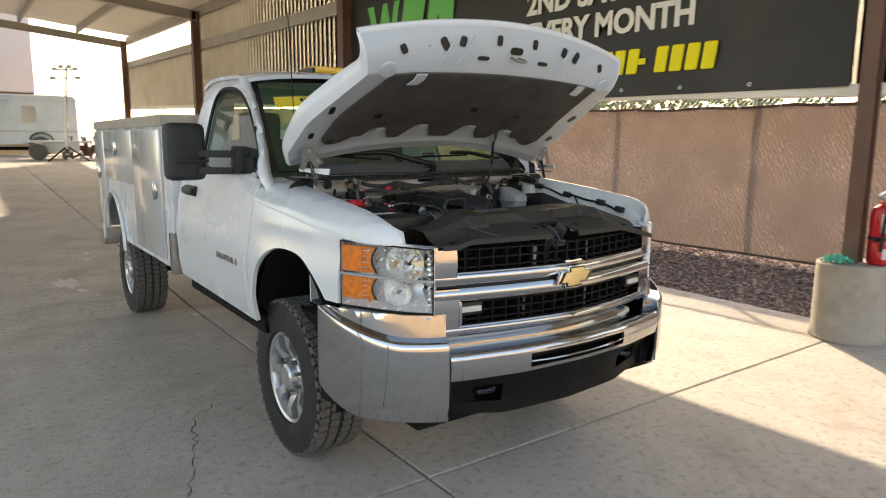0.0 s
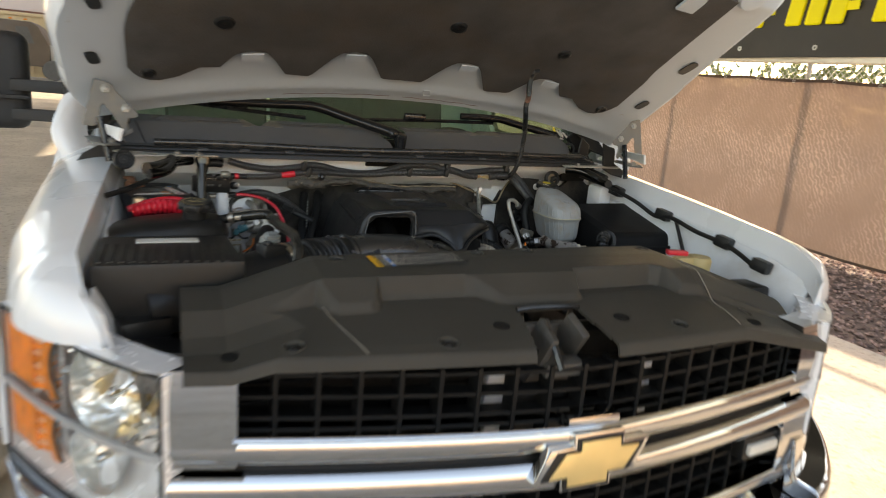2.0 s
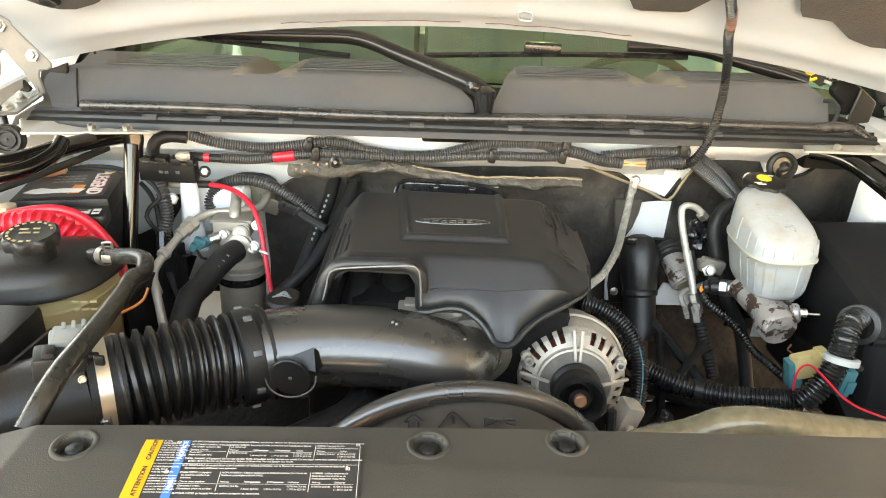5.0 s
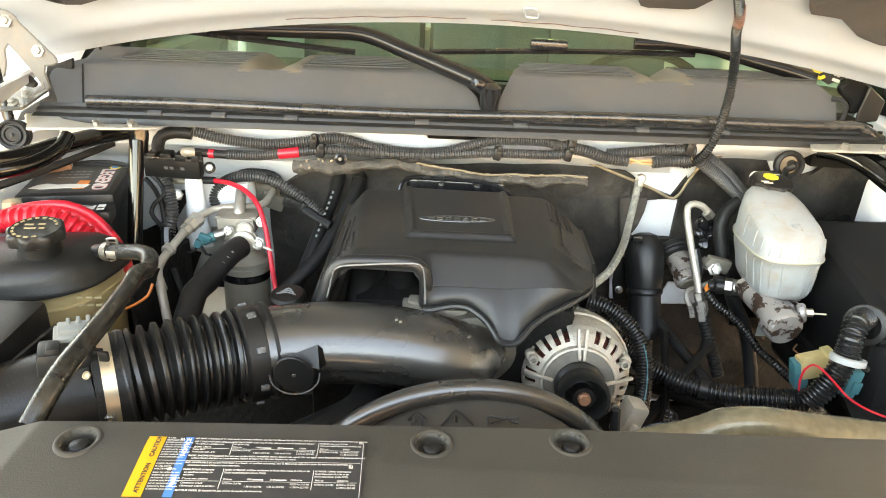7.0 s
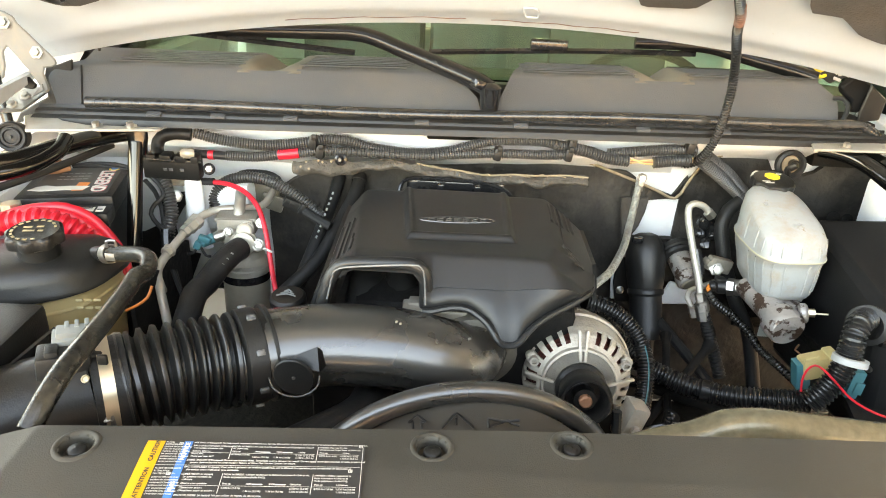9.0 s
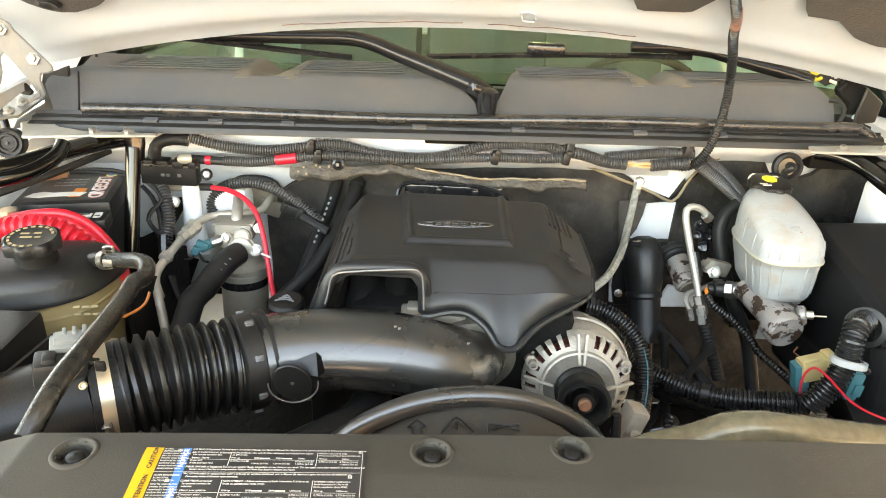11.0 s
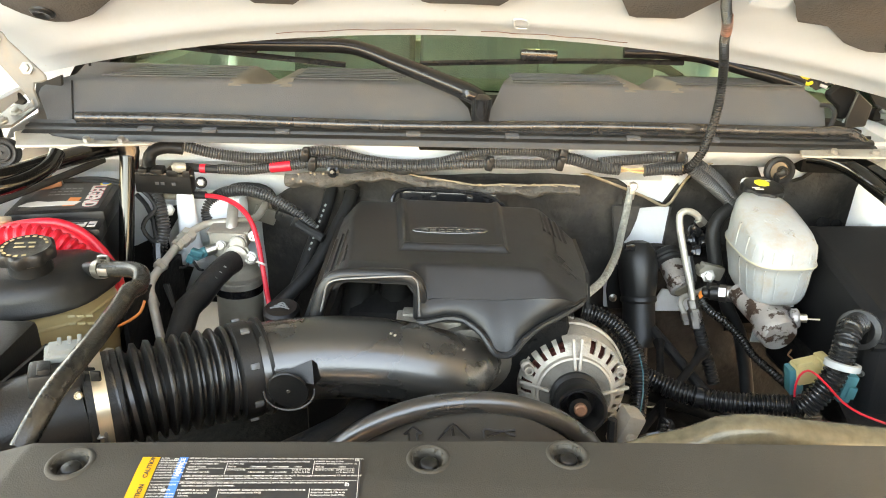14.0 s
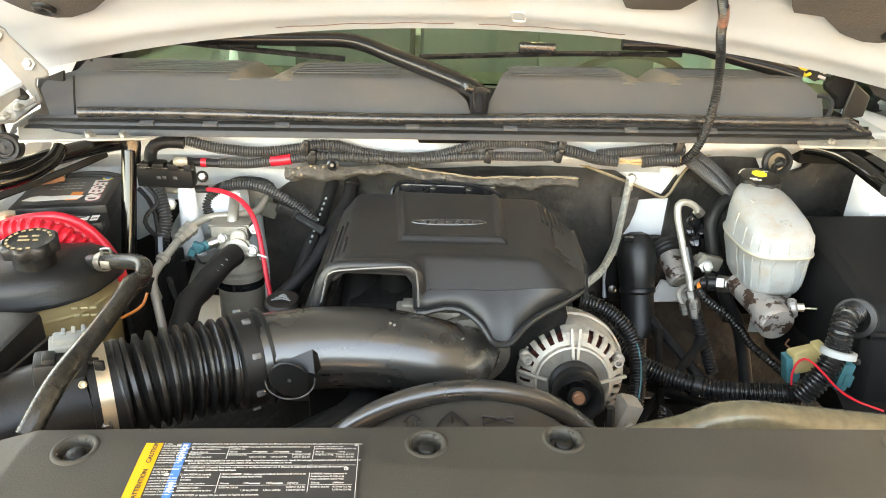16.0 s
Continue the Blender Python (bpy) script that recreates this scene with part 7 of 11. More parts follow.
# radiator cover
STEP = ((-0.64, 0.185), (-0.45, 0.212), (-0.405, 0.226), (-0.386, 0.192), (-0.376, 0.185), (-0.326, 0.185), (-0.316, 0.193), (-0.306, 0.224), (-0.15, 0.224), (-0.130, 0.216), (-0.098, 0.190), (-0.085, 0.185), (0.050, 0.185), (0.062, 0.191), (0.076, 0.240), (0.262, 0.250), (0.282, 0.238), (0.300, 0.195), (0.338, 0.190), (0.64, 0.16))


def cov_front(x):
    return 0.018 + 0.6 * gy(x)


def cov_z(x, y):
    """Height of the radiator cover: rear shelf with two tongues, step, sloping front."""
    shelf = line(y, (0.15, 1.166), (0.187, 1.178), (0.225, 1.206), (0.31, 1.214)) - 0.045 * min(1.0, max(0.0, (-0.395 - x) / 0.15)) - 0.065 * max(0.0, (x - 0.338) / 0.22)
    low = line(y - cov_front(x), (-0.02, 1.130), (0.0, 1.137), (0.03, 1.145), (0.17, 1.168)) - 0.05 * max(0.0, (x - 0.338) / 0.22)
    low = min(shelf, low)
    best = 9.0
    for (ax, ay), (bx, by) in zip(STEP, STEP[1:]):
        dx, dy = bx - ax, by - ay
        t = min(1.0, max(0.0, ((x - ax) * dx + (y - ay) * dy) / (dx * dx + dy * dy)))
        q = (x - ax - t * dx) ** 2 + (y - ay - t * dy) ** 2
        if q < best:
            best = q
    side = 1 if y < line(x, *STEP) else -1
    k = min(1.0, max(0.0, (side * math.sqrt(best) + 0.002) / 0.013))
    return lerp(shelf, low, k * k * (3 - 2 * k))


def cov_fn(u, v):
    x = lerp(-0.605, 0.60, u)
    back = line(x, (-0.605, 0.325), (-0.5, 0.330), (-0.42, 0.337), (-0.30, 0.347), (0.0, 0.368), (0.33, 0.383), (0.40, 0.375), (0.47, 0.30), (0.60, 0.22))
    y = lerp(cov_front(x), back, v)
    return (x, y, cov_z(x, y) - 0.012 * max(0, v - 0.985) / 0.015 - 0.018 * (1 - min(1.0, v / 0.03)) ** 2)


CUPS = ((-0.354, 0.315), (-0.076, 0.337), (0.038, 0.349), (0.325, 0.354), (-0.46, 0.100), (-0.236, 0.075), (0.205, 0.081), (0.43, 0.150))


def cov_hole(u, v):
    x, y, _ = cov_fn(u, v)
    if any((x - a) ** 2 + (y - b) ** 2 < 0.0134 ** 2 for a, b in CUPS):
        return True
    k = (y - 0.015) / 0.14
    return y < 0.156 and lerp(-0.111, -0.078, k) < x < lerp(0.044, 0.036, k)


rc = tp("radiator_cover", sheet(cov_fn, 420, 130, 0.005, cov_hole), BLACK_TEX, "textured black plastic radiator cover")
part("scratch", hose([(x, y, cov_z(x, y) + 0.0012) for x, y in ((0.362, 0.275), (0.362, 0.25), (0.361, 0.225), (0.358, 0.19), (0.353, 0.16), (0.348, 0.13), (0.341, 0.10), (0.333, 0.07))], 0.0013, 5, 0.01), PALE_WEAR, rc, "pale scuffed crease")
part("scratch", hose([(x, y, cov_z(x, y) + 0.0012) for x, y in ((-0.400, 0.20), (-0.392, 0.165), (-0.382, 0.13), (-0.370, 0.09), (-0.362, 0.065))], 0.0009, 5, 0.01), PALE_WEAR, rc, "pale scuffed crease")
for x, y in CUPS:
    c = Vector((x, y, cov_z(x, y)))
    n = Vector((cov_z(x - 0.02, y) - cov_z(x + 0.02, y), cov_z(x, y - 0.02) - cov_z(x, y + 0.02), 0.04)).normalized()
    part("cup", lathe([(0.0185, -0.0006), (0.0172, 0.0008), (0.0155, 0.0011), (0.0138, 0.0004), (0.0124, -0.0016), (0.0116, -0.0045), (0.0112, -0.0085), (0.0004, -0.0088)], 32, c, c + n, False), BLACK_TEX, rc, "recessed cup for a push clip", 60)
    part("clip_head", lathe([(0.0005, -0.0012), (0.0058, -0.0016), (0.0072, -0.0028), (0.0078, -0.0046), (0.0078, -0.0087)], 24, c + Vector((0.0006, -0.0016, 0)), c + Vector((0.0006, -0.0016, 0)) + n, False), BLACK, rc, "black push clip", 60)
# Near-black discs on the uncut cover stand in for shaded openings.
for x, y in ((-0.542, 0.128), (-0.133, 0.107), (0.100, 0.110), (0.39, 0.092)):
    part("opening", lathe([(0.0005, 0.0012), (0.013, 0.0012), (0.014, -0.001)], 20, (x, y, cov_z(x, y) + 0.002), (x, y - 0.05, 2), False), DARK, rc, "near-black disc for a shaded round opening")
# printed service label on the cover
def lab(x, y, dz=0.0015):
    return (x, y, cov_z(x, y) + dz)


L0, L1 = -0.3001, -0.1293


def lab_at(u, v, dz=0.0018):
    """A place on the label: u along it, v towards the front, both 0 to 1."""
    x = lerp(L0, L1, u) + 0.0048 * v
    return lab(x, 0.3225 + 0.010 * u - 0.0595 * v * (1 + 0.0 * u), dz)


def lab_patch(u0, u1, v0, v1, dz):
    return sheet(lambda u, v: lab_at(lerp(u0, u1, u), lerp(v0, v1, v), dz), 8, 6, 0.0)


def lab_frame(u, v, along=0.0):
    """Writing frame on the label; along turns it counter-clockwise, in degrees."""
    o, a, b = Vector(lab_at(u, v, 0.0024)), Vector(lab_at(u + 0.1, v, 0.0024)), Vector(lab_at(u, v - 0.1, 0.0024))
    return frame_of(o, a - o, b - o) @ Matrix.Rotation(radians(along), 4, 'Z')


label_ = part("service_label", lab_patch(0, 1, 0, 1, 0.0012), LABEL_BLACK, rc, "black service label printed in pale ink")
part("band", lab_patch(0, 0.080, 0, 1, 0.0018), LABEL_YELLOW, label_, "orange-yellow label band")
part("band", lab_patch(0.455 * 0.38 - 0.005, 0.455 * 0.38 + 0.034, 0, 1, 0.0018), BLUE, label_, "blue label band")
for word, u, v, m_ in (("CAUTION", 0.060, 0.38, LABEL_BLACK), ("ATTENTION", 0.060, 0.95, LABEL_BLACK), ("NOTICE", 0.198, 0.36, PALE), ("AVIS", 0.198, 0.86, PALE)):
    part("lettering", letters(word, 0.0050, lab_frame(u, v, 90), 0.0001, 0.0001), m_, label_, "printed warning word", 0)
TEXT = (
    (0.088, 0.045, 0.0026, "R-134a"), (0.088, 0.088, 0.0026, "REFRIGERANT"), (0.088, 0.131, 0.0023, "UNDER HIGH PRESSURE"), (0.088, 0.174, 0.0024, "(For Air Conditioned"), (0.088, 0.217, 0.0024, "Vehicles Only) System to"),
    (0.088, 0.260, 0.0024, "be serviced by qualified"), (0.088, 0.303, 0.0024, "personnel only. Improper"), (0.088, 0.346, 0.0024, "service methods may"), (0.088, 0.389, 0.0024, "cause personal injury."),
    (0.088, 0.50, 0.0023, "FLUIDE FRIGORIGENE"), (0.088, 0.543, 0.0024, "R-134a SOUS"), (0.088, 0.586, 0.0024, "HAUTE PRESSION"), (0.088, 0.640, 0.0024, "(pour les véhicules avec"), (0.088, 0.683, 0.0024, "système de climatisation"),
    (0.088, 0.726, 0.0024, "seulement) L'entretien du"), (0.088, 0.769, 0.0024, "système doit être effectué"), (0.088, 0.812, 0.0024, "par un personnel qualifié"), (0.088, 0.855, 0.0024, "seulement. Des méthodes"), (0.088, 0.898, 0.0024, "d'entretien incorrectes"),
    (0.215, 0.045, 0.00268, "AIR BAG (if Equipped) To help avoid unwanted inflation, see Service Manual for diagnostic and service procedures before performing any service."),
    (0.215, 0.105, 0.0026, "AIR CONDITIONING (if Equipped)"), (0.222, 0.148, 0.0026, "The system contains dye."), (0.400, 0.105, 0.0026, "NON-HYBRID: Use only R-134a refrigerant and Polyalkylene Glycol"), (0.400, 0.145, 0.0026, "oil (PAG oil)."),
    (0.790, 0.100, 0.0024, "HYBRID: Use only R-134a"), (0.790, 0.140, 0.0023, "refrigerant and Polyol Ester oil (POE oil)."), (0.222, 0.205, 0.0026, "System Charge"), (0.400, 0.200, 0.0025, "Pick-up"), (0.500, 0.200, 0.0025, "1500"), (0.600, 0.200, 0.0025, "2500"), (0.700, 0.200, 0.0025, "Utility"),
    (0.795, 0.200, 0.0025, "Pick-up"), (0.90, 0.200, 0.0025, "Utility"), (0.222, 0.255, 0.0026, "Front A/C"), (0.400, 0.258, 0.0025, "0.720 kg (1.6 lb)"), (0.690, 0.258, 0.0025, "0.720 kg (1.6 lb)"), (0.795, 0.258, 0.0025, "0.720 kg (1.6 lb)"), (0.890, 0.258, 0.0025, "0.720 kg (1.6 lb)"),
    (0.222, 0.298, 0.0026, "Front and rear A/C"), (0.495, 0.300, 0.0025, "1.36 kg (3.0 lb)"), (0.592, 0.300, 0.0025, "1.36 kg (3.0 lb)"), (0.690, 0.302, 0.0025, "1.130 kg (2.5 lb)"), (0.890, 0.302, 0.0025, "1.130 kg (2.5 lb)"),
    (0.212, 0.362, 0.00262, "DIESEL ENGINE (if Equipped) Do not use starting fluids. Immediate engine damage can result. Do not apply more than nominal 12 volts to electrical"), (0.230, 0.402, 0.0026, "system during charging or jump-starting. Failure of Glow Plug Starting System can result."),
    (0.212, 0.475, 0.0026, "SAC GONFLABLE (si équipé) Pour aider à prévenir un gonflage accidentel, voir le Manuel de réparation pour les marches de diagnostic et"), (0.225, 0.520, 0.0026, "d'entretien avant d'effectuer tout entretien."),
    (0.212, 0.590, 0.0026, "CLIMATISEUR (si équipé)"), (0.222, 0.632, 0.0026, "Le système contient du"), (0.222, 0.674, 0.0026, "colorant."), (0.395, 0.590, 0.0026, "NON HYBRIDE : Utiliser seulement le fluide frigorigène R-134a et de"), (0.395, 0.632, 0.0026, "l'huile au polyalkylène (huile PAG)."),
    (0.790, 0.590, 0.0024, "HYBRIDE : Utiliser seulement le"), (0.790, 0.632, 0.0024, "fluide frigorigène R-134a et de"), (0.790, 0.674, 0.0024, "l'huile polyolester (huile POE)."), (0.222, 0.735, 0.0026, "Charge avec système"), (0.400, 0.735, 0.0025, "Pick-up"), (0.500, 0.735, 0.0025, "1500"), (0.600, 0.735, 0.0025, "2500"), (0.690, 0.735, 0.0025, "Utilitaires"),
    (0.795, 0.735, 0.0025, "Pick-up"), (0.89, 0.735, 0.0025, "Utilitaires"), (0.222, 0.800, 0.0026, "Climatiseur avant :"), (0.400, 0.800, 0.0025, "0,720 kg (1,6 lb)"), (0.690, 0.800, 0.0025, "0,720 kg (1,6 lb)"), (0.795, 0.800, 0.0025, "0,720 kg (1,6 lb)"), (0.890, 0.800, 0.0025, "0,720 kg (1,6 lb)"),
    (0.222, 0.845, 0.0026, "Climatiseur avant et arrière :"), (0.495, 0.845, 0.0025, "1,36 kg (3,0 lb)"), (0.592, 0.845, 0.0025, "1,36 kg (3,0 lb)"), (0.690, 0.845, 0.0025, "1,130 kg (2,5 lb)"), (0.890, 0.845, 0.0025, "1,130 kg (2,5 lb)"),
    (0.212, 0.915, 0.0026, "MOTEUR DIESEL (si équipé) Ne pas utiliser de liquide de démarrage."))
for u, v, size, words in TEXT:
    part("print_line", letters(words, size * 0.86, lab_frame(u, v), 0.0, 0.00004), PALE, label_, "line of pale print", 0)
ink = bmesh.new()


def dab(u0, u1, v0, v1):
    ink.faces.new([ink.verts.new(lab_at(u, v, 0.0023)) for u, v in ((u0, v0), (u1, v0), (u1, v1), (u0, v1))])


for u0, u1, v0 in ((0.08, 0.985, 0.432), (0.395, 0.775, 0.216), (0.79, 0.975, 0.214), (0.395, 0.775, 0.752), (0.79, 0.975, 0.750), (0.215, 0.385, 0.216), (0.215, 0.385, 0.752)):
    dab(u0, u1, v0, v0 + 0.005)
for u0, v0, v1 in ((0.392, 0.075, 0.325), (0.784, 0.075, 0.325), (0.388, 0.56, 0.87), (0.782, 0.56, 0.87), (0.990, 0.08, 0.99)):
    dab(u0, u0 + 0.0025, v0, v1)
for u0, v0 in ((0.527, 0.182), (0.627, 0.182), (0.527, 0.717), (0.627, 0.717)):
    dab(u0, u0 + 0.045, v0, v0 + 0.018)
for u0, v0 in ((0.148, 0.03), (0.972, 0.03), (0.145, 0.55), (0.935, 0.475)):
    dab(u0, u0 + 0.018, v0, v0 + 0.008)
    dab(u0, u0 + 0.018, v0 + 0.038, v0 + 0.046)
    dab(u0, u0 + 0.004, v0, v0 + 0.046)
    dab(u0 + 0.014, u0 + 0.018, v0, v0 + 0.046)
    dab(u0 + 0.007, u0 + 0.011, v0 + 0.012, v0 + 0.034)
part("print", ink, PALE, label_, "rules and small signs of the print", smooth=0)["kind"] = "stuff"
# latch in the opening of the cover
lt = tp("hood_latch", box((-0.035, 0.135, 1.075), (0.11, 0.02, 0.14), 0.008), LATCH, "grimy steel hood latch")
part("jaw", box((-0.065, 0.095, 1.12), (0.012, 0.06, 0.07), 0.004, (20, 12, 0)), LATCH, lt)
part("jaw", box((-0.005, 0.10, 1.13), (0.016, 0.05, 0.07), 0.005, (35, -12, 10)), LATCH, lt)
part("cross_piece", box((-0.035, 0.075, 1.09), (0.07, 0.03, 0.025), 0.006, (10, 0, 0)), LATCH, lt)
part("lever", join(hose([(-0.05, 0.11, 1.155), (-0.06, 0.07, 1.14), (-0.055, 0.04, 1.10)], 0.006, 6), box((-0.085, 0.10, 1.09), (0.02, 0.03, 0.06), 0.005, (0, 30, 0))), BLACK_GLOSS, lt, "black latch lever")
part("guide", hose([(-0.084, 0.150, 1.163), (-0.06, 0.149, 1.166), (0.0, 0.148, 1.166), (0.036, 0.149, 1.164)], 0.005, 8, 0.02), BLACK_GLOSS, lt, "glossy black catch guide")

# engine cover
def ec_z(x, y):
    """Height of the moulded cover: flat top, sloping front and sides, raised pad."""
    soft = lambda a: 0.5 * (a + math.sqrt(a * a + 0.012))
    right = soft((x - line(y, (0.62, 0.036), (0.70, 0.062), (0.85, 0.068))) / 0.048)
    left = soft((line(y, (0.62, -0.184), (0.66, -0.190), (0.82, -0.207)) - x) / 0.032)
    front = soft((0.664 - 0.10 * max(0.0, x) - y) / 0.030) * line(x, (-0.112, 0.22), (-0.092, 1.0))
    drop = 0.031 * (max(right, left) ** 2.6 + front ** 2.6) ** (1 / 2.6)
    z = 1.2375 - drop - 0.040 * max(0.0, (y - 0.885) / 0.06) ** 1.5
    e = min(x - line(y, (0.70, -0.130), (0.90, -0.152)), 0.0135 - x, y - 0.704 - 0.03 * (x + 0.06))
    z += 0.0075 * min(1.0, max(0.0, e / 0.007)) - 0.0025 * min(1.0, max(0.0, (e - 0.011) / 0.004))
    if 0.15 < left < 0.98 and 0.675 < y < 0.775:
        z += 0.0035 * max(0.0, math.sin((x + 0.30) * 2 * math.pi / 0.0082)) ** 0.6
    if 0.10 < right < 0.8 and 0.80 < y < 0.872:
        z += 0.003 * max(0.0, math.sin(x * 2 * math.pi / 0.0085)) ** 0.6
    return z


def ec_front(x):
    return line(x, (-0.226, 0.640), (-0.205, 0.627), (-0.10, 0.626), (-0.085, 0.633), (0.06, 0.634), (0.092, 0.640), (0.110, 0.665), (0.121, 0.735))


def ec(u, v):
    x = lerp(-0.226, 0.121, u)
    y = lerp(ec_front(x), line(x, (-0.226, 0.86), (-0.17, 0.935), (0.02, 0.935), (0.121, 0.85)), v)
    return Vector((x, y, ec_z(x, y)))


cover = tp("engine_cover", sheet(ec, 190, 150, 0.004), ENG_COVER, "matt black moulded engine cover", smooth=50)


def along(pts, t):
    k = t * (len(pts) - 1)
    i = min(int(k), len(pts) - 2)
    return Vector(pts[i]).lerp(Vector(pts[i + 1]), k - i)


# front skirt with the arch over the throttle and the pointed tip
low_edge = [(-0.100, 0.634, 1.172), (-0.088, 0.634, 1.173), (-0.066, 0.634, 1.180), (-0.047, 0.636, 1.178), (-0.034, 0.638, 1.169), (-0.020, 0.640, 1.155), (-0.010, 0.641, 1.139), (-0.002, 0.642, 1.126), (0.009, 0.642, 1.123), (0.020, 0.642, 1.127), (0.034, 0.644, 1.148), (0.052, 0.646, 1.166), (0.072, 0.650, 1.178), (0.092, 0.658, 1.188), (0.110, 0.680, 1.190), (0.121, 0.735, 1.185)]
def lean(q):
    """The skirt leans forward towards its tip."""
    s = 0.042 * min(1.0, max(0.0, (1.190 - q[2]) / 0.060))
    return (q[0] - 0.10 * s, q[1] - s, q[2] + 0.70 * s)


low_edge = [lean(q) for q in low_edge]
top_edge = [(x, ec_front(x) + 0.001, ec_z(x, ec_front(x)) - 0.001) for x in [-0.100 + 0.221 * k / 40 for k in range(41)]]


def skirt(u, v):
    a = along(top_edge, u)
    low = sorted(low_edge)
    b = Vector((a.x, line(a.x, *[(q[0], q[1]) for q in low]), line(a.x, *[(q[0], q[2]) for q in low])))
    return a.lerp(b, v) + Vector((0, -0.004 * math.sin(math.pi * v), 0))


part("front_skirt", sheet(skirt, 60, 10, -0.004), ENG_COVER, cover, "moulded front skirt", 50)
part("skirt_lip", hose([Vector(q) + Vector((0, -0.006, 0.0)) for q in low_edge], 0.0040, 8, 0.008), ENG_COVER, cover, "raised skirt lip")
# band round the intake opening, its paler inner edge and the leg beside it
lip = [(-0.228, 0.622, 1.150), (-0.224, 0.622, 1.180), (-0.217, 0.624, 1.206), (-0.207, 0.626, 1.222), (-0.193, 0.626, 1.230), (-0.15, 0.626, 1.2325), (-0.118, 0.626, 1.2325), (-0.105, 0.626, 1.226), (-0.099, 0.627, 1.212), (-0.098, 0.630, 1.175)]
part("opening_band", hose([Vector(q) + Vector((0, 0.006, 0.002)) for q in lip], 0.0085, 12, 0.008), ENG_COVER, cover, "rounded band round the intake opening")
part("opening_lip", hose([(-0.2178, 0.6200, 1.1880), (-0.2139, 0.6200, 1.2038), (-0.2097, 0.6200, 1.2224), (-0.2037, 0.6200, 1.2288), (-0.1935, 0.6200, 1.2320), (-0.1529, 0.6200, 1.2367), (-0.1142, 0.6200, 1.2398), (-0.1057, 0.6200, 1.2377), (-0.1011, 0.6200, 1.2305), (-0.0992, 0.6200, 1.2108), (-0.0981, 0.6200, 1.1868)], 0.0014, 8, 0.006), BLACK_RIM, cover, "paler lip of the intake opening")
part("left_leg", sheet(lambda u, v: ec(0.0, v).lerp(Vector((-0.250, lerp(0.625, 0.90, v), 1.09)), u) + Vector((-0.006 * math.sin(math.pi * u), 0, 0)), 10, 24, 0.005), ENG_COVER, cover, "side of the engine cover")
part("right_side", sheet(lambda u, v: ec(1.0, v).lerp(Vector((0.128, lerp(0.735, 0.86, v), 1.10)), u) + Vector((0.004 * math.sin(math.pi * u), 0, 0)), 8, 16, -0.005), ENG_COVER, cover, "side of the engine cover")
part("side_plate", sheet(lambda u, v: (lerp(0.083, 0.1195, u) - 0.006 * (1 - v), lerp(0.672, 0.795, v), ec_z(lerp(0.083, 0.1195, u), lerp(0.672, 0.795, v)) + 0.0028), 10, 14, 0.004), ENG_COVER, cover, "raised plate on the engine cover")
for q in ((0.0813, 0.7200, 1.2175), (0.0882, 0.7050, 1.2146), (0.0931, 0.6900, 1.2119)):
    z = ec_z(q[0], q[1] ) + 0.004
    part("raised_letter", join(box((q[0], q[1], z), (0.013, 0.004, 0.0014), 0.0005, (0, 34, 12)), box((q[0] - 0.005, q[1] - 0.004, z + 0.003), (0.003, 0.009, 0.0014), 0.0005, (0, 34, 12)), box((q[0] + 0.005, q[1] - 0.004, z - 0.003), (0.003, 0.009, 0.0014), 0.0005, (0, 34, 12))), ENG_COVER, cover, "raised moulded mark")
ov = [(-0.0645 + 0.0515 * math.cos(t), 0.7645 + 0.0105 * math.sin(t) + 0.0035 * math.cos(t)) for t in [2 * math.pi * k / 36 for k in range(37)]]
part("badge_outline", hose([(x, y, ec_z(x, y) + 0.0004) for x, y in ov], 0.0009, 6, 0.01), BLACK_SHEEN, cover, "raised oval badge outline")
for k in range(7):
    x = -0.100 + 0.0118 * k
    y = 0.7645 + 0.07 * (x + 0.0645)
    part("badge_bar", join(*[box((x, y + dy, ec_z(x, y) + 0.0004), (0.0085, 0.0016, 0.0014), 0.0005, (0, 0, 6)) for dy in (-0.004, 0.0035)], box((x - 0.003, y, ec_z(x, y) + 0.0004), (0.0014, 0.009, 0.0014), 0.0005, (0, 0, 6))), BLACK_SHEEN, cover, "raised badge bar")
# black bracket and clips behind the cover
part("rear_bracket", join(hose([(-0.160, 0.935, 1.212), (-0.156, 0.945, 1.234), (-0.12, 0.95, 1.240), (-0.02, 0.95, 1.236), (0.02, 0.94, 1.222), (0.03, 0.92, 1.205)], 0.0035, 8, 0.01), box((-0.07, 0.955, 1.225), (0.16, 0.012, 0.022), 0.004)), BLACK_GLOSS, cover, "black rear bracket")
for x in (-0.093, -0.035):
    part("rear_clip", box((x, 0.925, 1.234), (0.010, 0.012, 0.012), 0.003), BLACK_GLOSS, cover, "black rear clip")
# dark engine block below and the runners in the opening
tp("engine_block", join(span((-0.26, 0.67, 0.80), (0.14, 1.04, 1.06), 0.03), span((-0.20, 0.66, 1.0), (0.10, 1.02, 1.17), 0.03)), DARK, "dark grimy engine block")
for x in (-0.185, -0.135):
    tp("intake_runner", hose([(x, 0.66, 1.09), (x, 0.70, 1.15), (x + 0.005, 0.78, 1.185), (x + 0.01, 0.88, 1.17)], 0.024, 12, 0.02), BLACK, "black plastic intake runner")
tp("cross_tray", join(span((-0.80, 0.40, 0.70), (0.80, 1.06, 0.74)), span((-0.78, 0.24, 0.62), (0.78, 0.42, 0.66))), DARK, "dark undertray")
